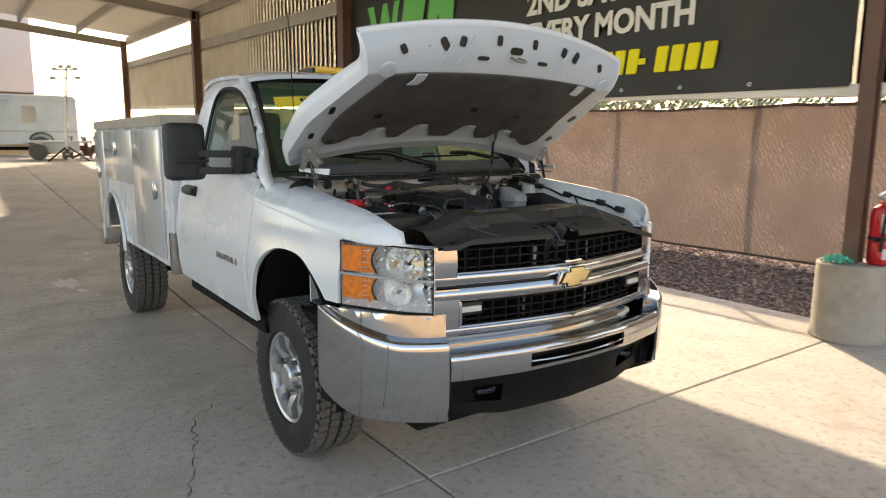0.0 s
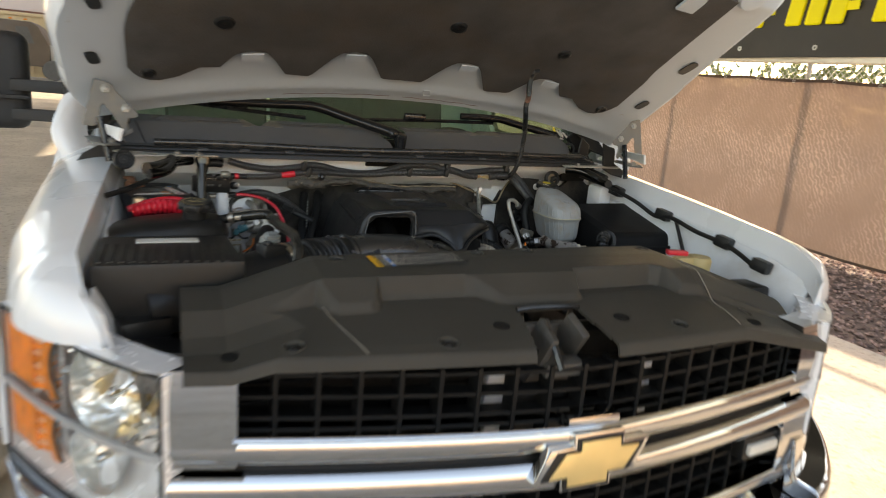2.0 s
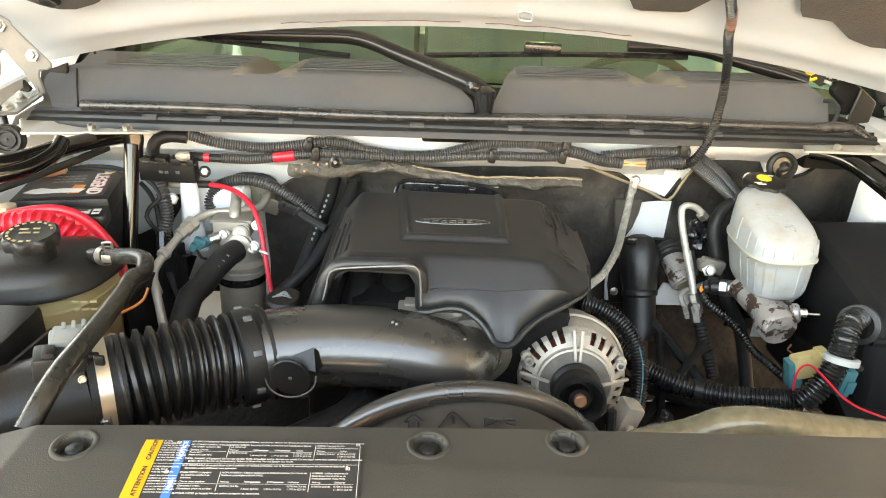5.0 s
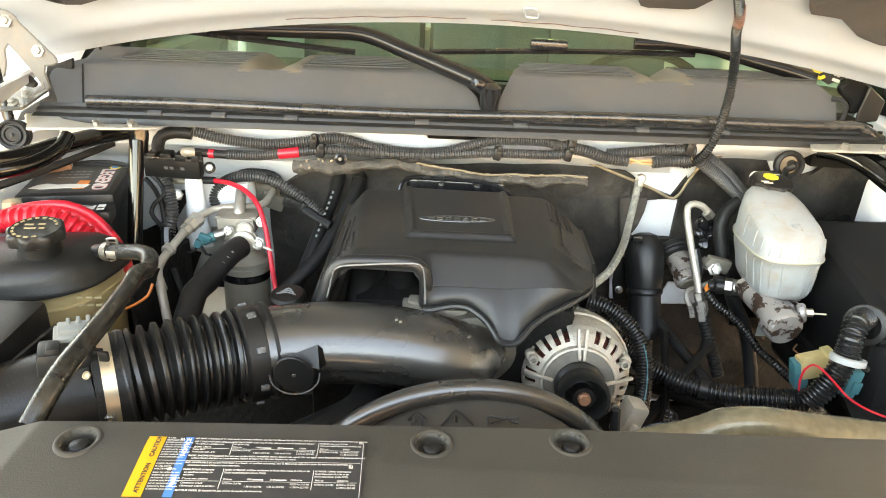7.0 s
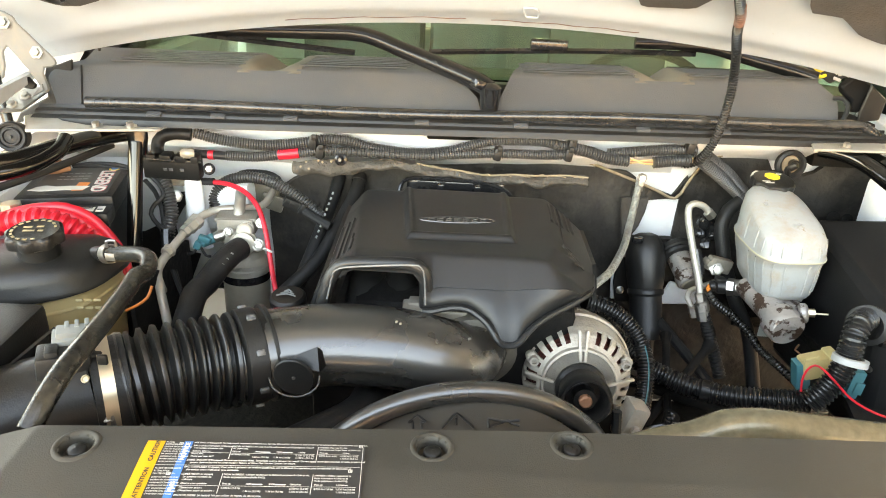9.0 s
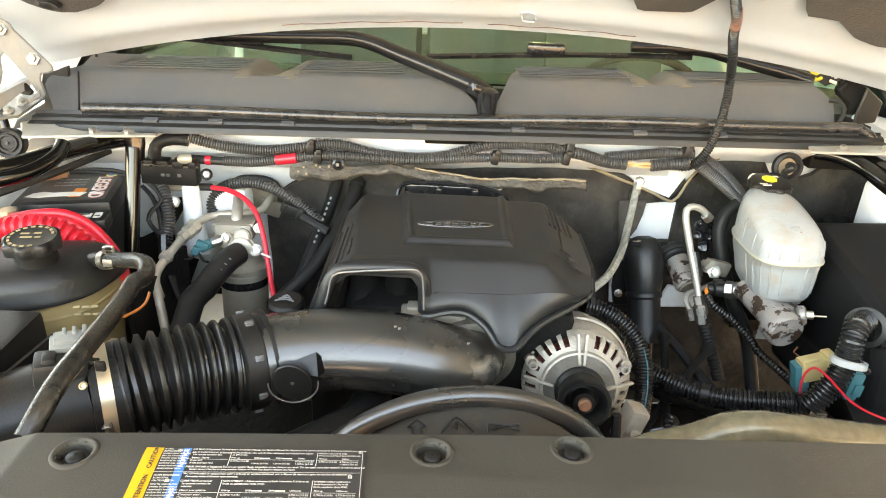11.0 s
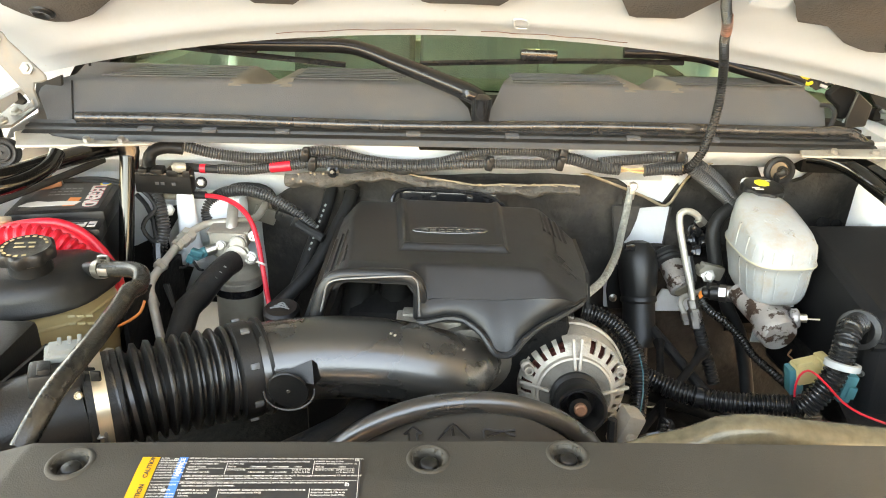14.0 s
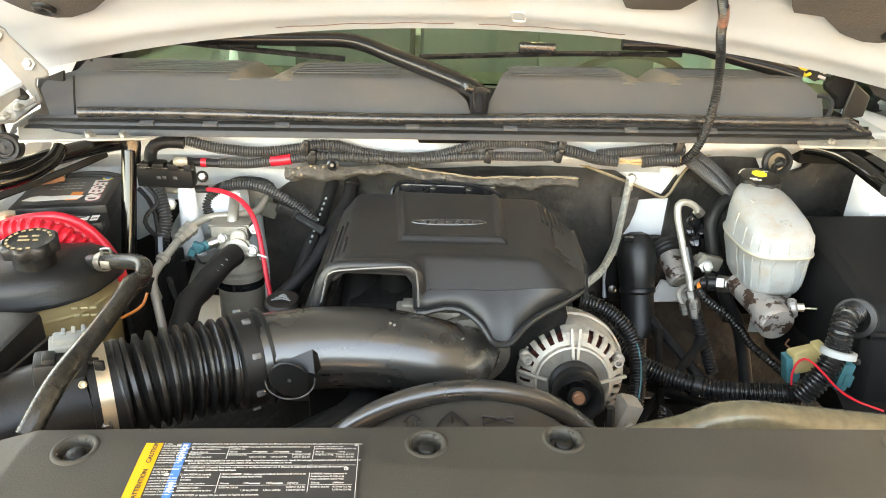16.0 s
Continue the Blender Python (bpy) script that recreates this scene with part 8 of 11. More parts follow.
tb = tp("throttle_body", join(lathe([(0.050, 0), (0.0585, 0.004), (0.0585, 0.016), (0.052, 0.020), (0.052, 0.07)], 32, (-0.036, 0.640, 1.104), (-0.050, 0.80, 1.13))), ALT_SHADE, "grimy cast throttle body")
part("flange_plate", join(box((-0.0877, 0.6550, 1.1573), (0.082, 0.03, 0.022), 0.004, (0, 2, 4)), box((-0.1120, 0.6600, 1.1667), (0.018, 0.02, 0.012), 0.003)), ALU, tb, "cast motor housing of the throttle")
for q in ((-0.0119, 0.6420, 1.1334), (-0.0066, 0.6400, 1.1244)):
    part("bolt", lathe([(0.0075, 0), (0.0075, 0.003), (0.0052, 0.004), (0.0052, 0.009)], 8, q, (q[0] - 0.01, q[1] - 0.1, q[2] + 0.03)), STEEL, tb, "hex bolt")
part("port", rod((-0.0030, 0.6500, 1.1009), (0.0054, 0.6450, 1.1048), 0.010, 14, 0.002), ALU, tb, "round port")
for k, x in enumerate((-0.15, -0.11, -0.03)):
    tp("engine_rear_wire", hose([(x, 1.0 + 0.04 * k, 1.195), (x + 0.03, 0.985, 1.21), (x + 0.06, 0.99, 1.195)], 0.006, 6), BLACK, "black wiring behind the engine cover")

# intake tube with bellows
def sweep(pts, fn, n=32, step=0.008):
    """A body along a curve; fn(t, angle) gives its radius, with angle 0 pointing up."""
    c = spline(pts, step)
    secs = []
    for i, q in enumerate(c):
        d = (c[min(i + 1, len(c) - 1)] - c[max(i - 1, 0)]).normalized()
        side = d.cross(Vector((0, -0.35, 1))).normalized()
        up = side.cross(d)
        secs.append([q + (up * math.cos(a) + side * math.sin(a)) * fn(i / (len(c) - 1), a) for a in [2 * math.pi * k / n for k in range(n)]])
    return loft(secs)


def elbow_r(t, a):
    """Full dome above the mould seam, drawn in below it; a soft ridge along the top near the throttle."""
    a = (a + math.pi) % (2 * math.pi) - math.pi
    r = 0.0505 + 0.0025 * math.sin(math.pi * t)
    k = curve(t, (0.18, 0.0), (0.30, 1.0), (0.95, 1.0))
    if 1.25 < a < 2.75:
        r *= 1 - 0.20 * k * min(1.0, (a - 1.25) / 0.12) * min(1.0, (2.75 - a) / 0.3)
    return r + 0.0022 * math.exp(-((a + 0.55) / 0.16) ** 2) * curve(t, (0.35, 0.0), (0.6, 1.0))


el = tp("intake_elbow", sweep([(-0.305, 0.552, 1.142), (-0.26, 0.568, 1.144), (-0.20, 0.583, 1.143), (-0.13, 0.592, 1.136), (-0.080, 0.598, 1.123), (-0.050, 0.612, 1.108), (-0.040, 0.642, 1.103)], elbow_r), BLACK_SHEEN, "smooth satin black intake elbow", smooth=60)
BEL0, BEL1 = Vector((-0.408, 0.486, 1.146)), Vector((-0.300, 0.553, 1.143))
part("bellows", hose([BEL0, BEL0.lerp(BEL1, 0.33) + Vector((0, 0, 0.003)), BEL0.lerp(BEL1, 0.66) + Vector((0, 0, 0.002)), BEL1], 0.0495, 40, rib=0.0095, pitch=0.01235), BELLOWS, el, "black ribbed rubber bellows")
dirb = (BEL1 - BEL0).normalized()
part("cuff", lathe([(0.046, 0), (0.0535, 0.001), (0.0535, 0.034), (0.050, 0.036)], 36, BEL0 - dirb * 0.030, BEL1, False), RUBBER, el, "smooth black rubber cuff")
part("collar", lathe([(0.049, -0.004), (0.0560, 0), (0.0560, 0.020), (0.0535, 0.022), (0.0535, 0.028), (0.0575, 0.029), (0.0575, 0.033), (0.050, 0.036)], 36, BEL1 - dirb * 0.006, BEL1 + dirb, False), BLACK, el, "black collar")
fr, _ = aim(BEL1 + dirb * 0.006, BEL1 + dirb)
for k in range(8):
    part("lug", turn(box((0.0575, 0, 0.0), (0.004, 0.0075, 0.010), 0.002), fr @ Matrix.Rotation(k * 2 * math.pi / 8 + 0.2, 4, 'Z')), BLACK_RIM, el)
part("clamp", lathe([(0.0538, 0), (0.0556, 0.0), (0.0556, 0.0125), (0.0538, 0.0125)], 48, BEL0 - dirb * 0.022, BEL1, False), BRASSY, el, "pale metal hose clamp")
part("clamp_tab", box((-0.4024, 0.4470, 1.2024), (0.010, 0.004, 0.011), 0.002), BLACK, el, "dark stop on the clamp")
part("clamp_screw", join(rod((-0.4004, 0.4400, 1.1541), (-0.3977, 0.4300, 1.1404), 0.0052, 10, 0.001), box((-0.4022, 0.4340, 1.1419), (0.022, 0.010, 0.016), 0.003), *[hose([(-0.4051, 0.4360, 1.1535), (-0.3967, 0.4320, 1.1605), (-0.3957, 0.4360, 1.1542)], 0.0016, 6, 0.004)]), STEEL, el, "clamp screw")
tab_c = Vector((-0.2316, 0.5120, 1.1506))
tab_m = frame_of(tab_c, (1, 0.15, 0.02), (0.0, -0.12, 1))
part("tab", join(prism([(0.0215 * math.cos(t) - 0.002, 0.0245 * math.sin(t) - 0.004 * math.cos(t)) for t in [2 * math.pi * k / 28 for k in range(28)]], 0.004, tab_m, 0.0012, 1),
                 loft([[(-0.2529, 0.5200, 1.1597), (-0.2108, 0.5300, 1.1772), (-0.2066, 0.5160, 1.1548)], [(-0.2641, 0.5600, 1.1282), (-0.1959, 0.5450, 1.1511), (-0.2157, 0.5600, 1.1181)]])), BLACK, el, "moulded tab on the elbow")
part("tab_rim", hose([tab_m @ Vector((0.0268 * math.cos(t) - 0.001, 0.0268 * math.sin(t), 0.0045)) for t in [math.pi * (0.98 + 0.115 * k) for k in range(10)]], 0.0010, 5, 0.006), BLACK_RIM, el, "paler tab edge")
part("tab_hole", lathe([(0.0005, 0.0006), (0.0018, 0.0006), (0.0024, -0.001)], 10, tab_m @ Vector((-0.002, 0.0, 0.0045)), tab_m @ Vector((-0.002, 0.0, 1))), STEEL, el, "small hole in the tab")
part("seam", hose([(-0.1951, 0.5410, 1.1538), (-0.1721, 0.5400, 1.1549), (-0.1417, 0.5430, 1.1531), (-0.1174, 0.5470, 1.1536), (-0.0929, 0.5520, 1.1530), (-0.0742, 0.5560, 1.1497), (-0.0597, 0.5600, 1.1401), (-0.0463, 0.5650, 1.1261), (-0.0348, 0.5700, 1.1106)], 0.0011, 5, 0.008), BLACK_RIM, el, "mould seam")
for q in ((-0.1272, 0.5620, 1.1955), (-0.1226, 0.5620, 1.1933), (-0.0435, 0.5750, 1.1706)):
    part("scuff", box(q, (0.003, 0.002, 0.003), 0.001, (20, 10, 30)), PALE_WEAR, el, "pale scuff")
duct = tp("intake_duct", hose([(-0.66, 0.37, 1.12), (-0.56, 0.40, 1.13), (-0.49, 0.438, 1.140), tuple(BEL0 - dirb * 0.026)], 0.0510, 28, 0.02), BLACK, "satin black intake duct")
part("sensor", join(box((-0.4456, 0.4520, 1.1849), (0.048, 0.034, 0.046), 0.005, (0, 6, 28)), box((-0.4403, 0.4580, 1.1957), (0.060, 0.022, 0.014), 0.004, (0, 6, 28)), box((-0.4510, 0.4450, 1.2036), (0.012, 0.02, 0.02), 0.003, (0, 6, 28))), BLACK, duct, "black airflow sensor")
part("connector", join(box((-0.4445, 0.4700, 1.2086), (0.034, 0.020, 0.016), 0.003, (15, 6, 28)), box((-0.4412, 0.4700, 1.2174), (0.030, 0.014, 0.010), 0.002, (15, 6, 28)), *[box(Vector((-0.4479, 0.4720, 1.2214)) + Vector((0.008 * k, 0.004 * k, 0)), (0.004, 0.010, 0.008), 0.001, (15, 6, 28)) for k in range(3)]), GREY_PLASTIC, duct, "light grey connector")
part("screw", lathe([(0.0040, 0), (0.0040, 0.002), (0.0026, 0.003), (0.002, 0.0015), (0.0005, 0.0015)], 12, (-0.4085, 0.4250, 1.1945), Vector((-0.4085, 0.4250, 1.1945)) + Vector((0.0, -0.06, 0.07))), BRASSY, duct, "sensor screw")

# alternator
AC = Vector((0.1030, 0.6320, 1.0790))
AD = Vector((-0.02, -0.975, 0.19)).normalized()
m_alt, _ = aim(AC, AC + AD)
ALT = ((0.0, 0.058, -0.105), (0.08, 0.071, -0.098), (0.30, 0.0735, -0.060), (0.36, 0.0735, -0.050), (0.44, 0.073, -0.040), (0.56, 0.070, -0.020), (0.64, 0.064, -0.009), (0.72, 0.056, -0.003), (0.82, 0.046, 0.003), (0.86, 0.043, 0.004), (1.0, 0.020, 0.006))


def alt_skin(u, v):
    a = 2 * math.pi * u
    r = line(v, *[(k, r) for k, r, _ in ALT])
    return m_alt @ Vector((r * math.cos(a), r * math.sin(a), line(v, *[(k, z) for k, _, z in ALT])))


def alt_slot(u, v):
    f, g = (u * 28) % 1, (u * 36) % 1
    return (0.555 < v < 0.735 and 0.20 < f < 0.70 and abs(u - 0.25) > 0.028) or (0.12 < v < 0.27 and 0.30 < g < 0.72)


alt = tp("alternator", sheet(alt_skin, 260, 75, 0.0035, alt_slot), ALT_CAST, "cast aluminium alternator with cooling slots")
part("winding", turn(lathe([(0.066, -0.060), (0.066, -0.030), (0.055, -0.012), (0.03, -0.008)], 32, close=False), m_alt), COPPER, alt, "copper winding behind the slots")
part("band", turn(lathe([(0.0745, -0.068), (0.0772, -0.066), (0.0772, -0.052), (0.0745, -0.050)], 48, close=False), m_alt), ALT_CAST, alt, "raised body band")
part("inner_ring", turn(lathe([(0.050, 0.001), (0.049, 0.0075), (0.0465, 0.0085), (0.045, 0.005)], 40, close=False), m_alt), ALT_CAST, alt, "raised face ring")
part("shadow_ring", turn(lathe([(0.0465, 0.0062), (0.030, 0.0085)], 40, close=False), m_alt), ALT_SHADE, alt, "recessed face with its shade in the colour")
for a in (0.12, 1.49, 1.65, 3.02, 4.2, 5.2):
    part("spoke", turn(box((0.052, 0, 0.004), (0.040, 0.0042, 0.006), 0.002, (0, 22, 0)), m_alt @ Matrix.Rotation(a, 4, 'Z')), ALT_CAST, alt)
for a in (0.42, 2.75, 3.75, 5.7):
    part("lug", turn(join(rod((0.067, 0, -0.05), (0.067, 0, -0.010), 0.0075, 14, 0.002), lathe([(0.0035, 0.0), (0.006, 0.0), (0.006, 0.010), (0.0035, 0.010)], 14, (0.064, 0, -0.010), (0.064, 0, 1), False)), m_alt @ Matrix.Rotation(a, 4, 'Z')), ALT_CAST, alt, "bolted lug")
part("pulley", turn(lathe([(0.010, 0.050), (0.0135, 0.050), (0.0140, 0.034), (0.021, 0.032), (0.0250, 0.054), (0.0272, 0.058), (0.0305, 0.058), (0.0325, 0.054), (0.0325, 0.046), (0.0285, 0.043), (0.0285, 0.022), (0.0325, 0.018), (0.0325, 0.012)], 40), m_alt), BLACK, alt, "black belt pulley")
part("hub", turn(join(rod((0, 0, 0.036), (0, 0, 0.058), 0.008, 18, 0.002), rod((0, 0, 0.058), (0, 0, 0.0585), 0.004, 6)), m_alt), RUSTY, alt, "rusty shaft nut")
part("mount", join(box((0.168, 0.605, 1.045), (0.026, 0.03, 0.055), 0.006, (0, 18, 10)), box((0.180, 0.590, 1.015), (0.05, 0.035, 0.018), 0.005, (0, 8, 10)), rod((0.168, 0.58, 1.05), (0.168, 0.572, 1.053), 0.006, 6)), ALT_CAST, alt, "cast mounting ear")
# drive belt and fan shroud
for x0, x1 in ((0.069, 0.062), (0.143, 0.15)):
    tp("belt", hose([(x0, 0.583, 1.075), ((x0 + x1) / 2, 0.575, 1.02), (x1, 0.57, 0.95)], 0.006, 6), RUBBER, "black drive belt run")
sh_c = Vector((-0.045, 0.495, 0.983))
fs = tp("fan_shroud", hose([sh_c + Vector((0.186 * math.sin(t), 0.03 * math.sin(t), 0.172 * math.cos(t))) for t in [math.radians(a) for a in range(-85, 90, 5)]], 0.0115, 16, 0.02), BLACK_SHEEN, "satin black plastic fan shroud rim")
part("plate", sheet(lambda u, v: Vector((sh_c.x + 0.178 * math.sin(lerp(-1.35, 1.35, u)), sh_c.y + 0.004, sh_c.z + 0.162 * math.cos(lerp(-1.35, 1.35, u)))).lerp(Vector((sh_c.x + 0.13 * lerp(-1, 1, u), 0.395, 1.092)), v), 40, 8, 0.004), BLACK_TEX, fs, "black shroud plate", 60)


def mark(pts, r=0.0013):
    return hose([q for p in zip(pts, pts[1:]) for q in (p[0], Vector(p[0]).lerp(Vector(p[1]), 0.5))] + [pts[-1]], r, 5, 0.004)


part("symbol", mark([(-0.0989, 0.4620, 1.1286), (-0.0999, 0.4660, 1.1341), (-0.1047, 0.4660, 1.1337), (-0.0958, 0.4700, 1.1399), (-0.0864, 0.4660, 1.1357), (-0.0912, 0.4660, 1.1350), (-0.0899, 0.4620, 1.1292)]), BLACK, fs, "moulded arrow symbol")
part("symbol", join(mark([(-0.0691, 0.4620, 1.1314), (-0.0550, 0.4720, 1.1441), (-0.0366, 0.4620, 1.1341)]), mark([(-0.0552, 0.4660, 1.1432), (-0.0542, 0.4630, 1.1363)], 0.0018)), BLACK, fs, "moulded warning triangle")
part("symbol", join(mark([(-0.0216, 0.4620, 1.1352), (-0.0225, 0.4680, 1.1425), (-0.0029, 0.4660, 1.1421), (0.0095, 0.4660, 1.1443)]), mark([(-0.0023, 0.4680, 1.1429), (0.0013, 0.4640, 1.1412), (0.0097, 0.4630, 1.1398)]), mark([(-0.0194, 0.4630, 1.1370), (-0.0057, 0.4650, 1.1413)])), BLACK, fs, "moulded hand symbol outline")
tp("upper_hose", hose([(-0.29, 0.47, 1.04), (-0.25, 0.48, 1.065), (-0.20, 0.52, 1.07), (-0.17, 0.57, 1.06), (-0.16, 0.64, 1.05)], 0.024, 14, 0.015), RUBBER, "thick black radiator hose")

SLEEVE = mat("braided_sleeve", (0.020, 0.019, 0.0165), 0.17, 0, 0.3, 120, 0.10, 500, dirt=((0.05, 0.042, 0.03), 0.3, 30))
GREY_CAN = mat("grey_can", (0.34, 0.305, 0.245), 0.4, 0.4, 0.1, 12, dirt=((0.15, 0.12, 0.09), 0.5, 12))
PIPE = mat("dull_aluminium_pipe", (0.42, 0.39, 0.335), 0.42, 0.45, 0.12, 30, dirt=((0.22, 0.17, 0.12), 0.4, 25))
STRAP = mat("braided_strap", (0.35, 0.35, 0.31), 0.5, 0.5, 0.3, 150, 0.6, 300)
TAN_TAPE = mat("tan_tape", (0.38, 0.27, 0.13), 0.6, 0, 0.2, 60)
BRAID = mat("olive_hose", (0.21, 0.18, 0.12), 0.24, 0.35, 0.2, 90, 0.06, 300, dirt=((0.09, 0.08, 0.06), 0.4, 9))

# ---- engine bay, passenger side: coolant tank, battery, dryer ----
def tank_sec(z, k, n=36):
    """Rounded outline of the coolant tank at a height, shrunk by k."""
    out = []
    for i in range(n):
        t = 2 * math.pi * i / n
        c, s_ = math.cos(t), math.sin(t)
        x = 0.118 * math.copysign(abs(c) ** 0.6, c) * k
        y = 0.072 * math.copysign(abs(s_) ** 0.6, s_) * k
        out.append((-0.622 + x + 0.10 * y, 0.640 + y + 0.25 * x, z + 0.035 * x - 0.008))
    return out


tank = tp("coolant_tank", loft([tank_sec(1.180, 0.96), tank_sec(1.183, 1.03), tank_sec(1.189, 1.03), tank_sec(1.192, 1.0), tank_sec(1.203, 0.985), tank_sec(1.213, 0.93), tank_sec(1.222, 0.82), tank_sec(1.227, 0.6), tank_sec(1.229, 0.2)]), BLACK, "black-topped coolant expansion tank", smooth=50)
part("lower_shell", loft([tank_sec(1.00, 0.80), tank_sec(1.01, 0.88), tank_sec(1.180, 0.95)]), TANK_LOW, tank, "yellowed translucent tank bottom", smooth=50)
for k in range(3):
    part("weld_line", loft([tank_sec(1.165 - 0.03 * k, 0.945 - 0.02 * k), tank_sec(1.162 - 0.03 * k, 0.955 - 0.02 * k), tank_sec(1.159 - 0.03 * k, 0.942 - 0.02 * k)], False), TANK_LOW, tank)
for k in range(6):
    part("moulded_print", box(Vector((-0.5073, 0.5920, 1.1825)) + Vector((0.010 * (k % 3), 0.0016 * (k % 3), -0.010 * (k // 3))), (0.008, 0.0016, 0.0030), 0.0006, (0, 0, 12)), TANK_PRINT, tank, "pale moulded print")
cc = Vector((-0.5707, 0.6320, 1.2363))
cap_m, _ = aim(cc, cc + Vector((0.02, -0.12, 1)))
cap = part("cap", turn(loft([[((r + (0.0022 * math.cos(8 * t) if 0.002 < z < 0.017 else 0.0)) * math.cos(t), (r + (0.0022 * math.cos(8 * t) if 0.002 < z < 0.017 else 0.0)) * math.sin(t), z) for t in [2 * math.pi * k / 64 for k in range(64)]] for r, z in ((0.024, 0.0), (0.0305, 0.003), (0.031, 0.006), (0.031, 0.014), (0.0298, 0.0165), (0.028, 0.018), (0.027, 0.0174), (0.004, 0.0185))]), cap_m), BLACK, tank, "black coolant cap with a scalloped grip", 40)
part("neck", lathe([(0.024, -0.02), (0.024, 0.001)], 24, cc, cc + Vector((0.02, -0.12, 1))), BLACK, tank)
for k in range(14):
    a = 0.35 + k * 0.36
    part("print", turn(box((0.0235, 0, 0.0184), (0.0030, 0.0048, 0.0006)), cap_m @ Matrix.Rotation(a, 4, 'Z')), TANK_PRINT, cap, "pale print bar")
for x, y, w in ((-0.008, 0.006, 0.010), (0.006, 0.007, 0.008), (-0.004, -0.003, 0.013), (0.009, -0.003, 0.006)):
    part("print", turn(box((x, y, 0.0186), (w, 0.0030, 0.0006)), cap_m), TANK_PRINT, cap, "pale print bar")
part("nozzle", rod((-0.5207, 0.6650, 1.2096), (-0.5025, 0.6550, 1.2153), 0.0095, 14), BLACK, tank)
tp("overflow_hose", hose([(-0.5057, 0.6550, 1.2151), (-0.4744, 0.6450, 1.2215), (-0.4465, 0.6320, 1.2277), (-0.4277, 0.6150, 1.2298), (-0.4229, 0.5950, 1.2237), (-0.4226, 0.5720, 1.2303), (-0.4197, 0.5400, 1.2272), (-0.4132, 0.4870, 1.2275), (-0.4074, 0.4320, 1.2287), (-0.4083, 0.3950, 1.2236), (-0.4092, 0.3660, 1.2143), (-0.4138, 0.3450, 1.1991)], 0.0100, 16, 0.008), SLEEVE, "braided glossy black coolant hose")
tp("spring_clamp", join(lathe([(0.0112, 0), (0.0124, 0), (0.0124, 0.010), (0.0112, 0.010)], 20, (-0.5015, 0.6550, 1.2153), (-0.4778, 0.6450, 1.2213), False), hose([(-0.4928, 0.6450, 1.2293), (-0.4918, 0.6430, 1.2376), (-0.4797, 0.6410, 1.2399), (-0.4800, 0.6420, 1.2325)], 0.0018, 6, 0.004), box((-0.4876, 0.6380, 1.2192), (0.012, 0.002, 0.010), 0.001)), STEEL, "bare spring hose clamp")
# battery
BT = frame_of((-0.637, 0.845, 1.236), (0.966, 0.26, 0), (-0.26, 0.966, 0))


def on_bat(x, y, z=0.0, a=0.0):
    """A frame on the battery's top; x across, y to the rear."""
    return BT @ Matrix.Translation((x, y, z)) @ Matrix.Rotation(radians(a), 4, 'Z')


bat = tp("battery", turn(span((-0.070, -0.092, -0.21), (0.058, 0.083, -0.028), 0.008), BT), BLACK, "black starter battery with worn labels")
part("lid", turn(join(span((-0.072, -0.058, -0.032), (0.060, 0.088, 0.0), 0.007), span((-0.072, -0.100, -0.034), (0.060, -0.054, -0.012), 0.005)), BT), BLACK, bat, "black stepped battery lid")
part("label_field", prism([(-0.056, -0.046), (0.050, -0.046), (0.050, 0.080), (-0.030, 0.080), (-0.054, 0.040)], 0.0004, on_bat(0, 0, 0.0003)), LABEL_BLACK, bat, "glossy black battery label", 0)
part("label_patch", prism([(-0.040, -0.008), (-0.022, -0.013), (0.010, -0.010), (0.034, -0.012), (0.040, 0.004), (0.012, 0.008), (-0.005, 0.006), (-0.020, 0.012), (-0.032, 0.006)], 0.0006, on_bat(-0.020, -0.018, 0.0006)), PALE, bat, "torn white label", 0)
part("lettering", letters("LEGEND", 0.0270, on_bat(0.022, 0.062, 0.0009, -88), 0.0002, 0.0007), PALE, bat, "pale printed word", 0)
part("lettering", letters("LEGEND", 0.0270, on_bat(0.0225, 0.0615, 0.0006, -88), 0.0002, 0.0011), RED, bat, "red edge of the printed word", 0)
part("label_patch", prism([(-0.009, -0.020), (0.007, -0.020), (0.009, 0.016), (-0.007, 0.018)], 0.0005, on_bat(0.008, -0.012, 0.0006)), ORANGE, bat, "orange label patch", 0)
part("seal", lathe([(0.0005, 0), (0.0085, 0), (0.0085, 0.0006), (0.0005, 0.0006)], 20, on_bat(0.038, 0.070, 0.0006).translation, on_bat(0.038, 0.070, 1).translation), YELLOW, bat, "round yellow seal")
part("seal_core", lathe([(0.0005, 0), (0.0055, 0), (0.0055, 0.0006), (0.0005, 0.0006)], 16, on_bat(0.038, 0.070, 0.0011).translation, on_bat(0.038, 0.070, 1).translation), BLUE, bat, "blue core of the seal")
gb = random.Random(5)
for k in range(16):
    part("print_bar", turn(box((-0.030 + 0.009 * (k % 5), 0.022 + 0.014 * (k // 5), 0.001), (gb.uniform(0.005, 0.008), 0.0022, 0.0004)), BT), GREY_PLASTIC, bat, "small print bar")
for k, (x, w) in enumerate(((-0.040, 0.014), (-0.022, 0.012), (0.002, 0.024), (0.028, 0.022), (0.047, 0.010))):
    part("label_patch", turn(box((x, -0.080, -0.0115), (w, 0.016 if k % 2 else 0.020, 0.0006)), BT), PALE, bat, "white printed label block")
    part("print_bar", turn(box((x, -0.080 + (0.004 if k % 2 else -0.003), -0.0110), (w * 0.7, 0.0035, 0.0006)), BT), LABEL_BLACK, bat, "dark print bar")
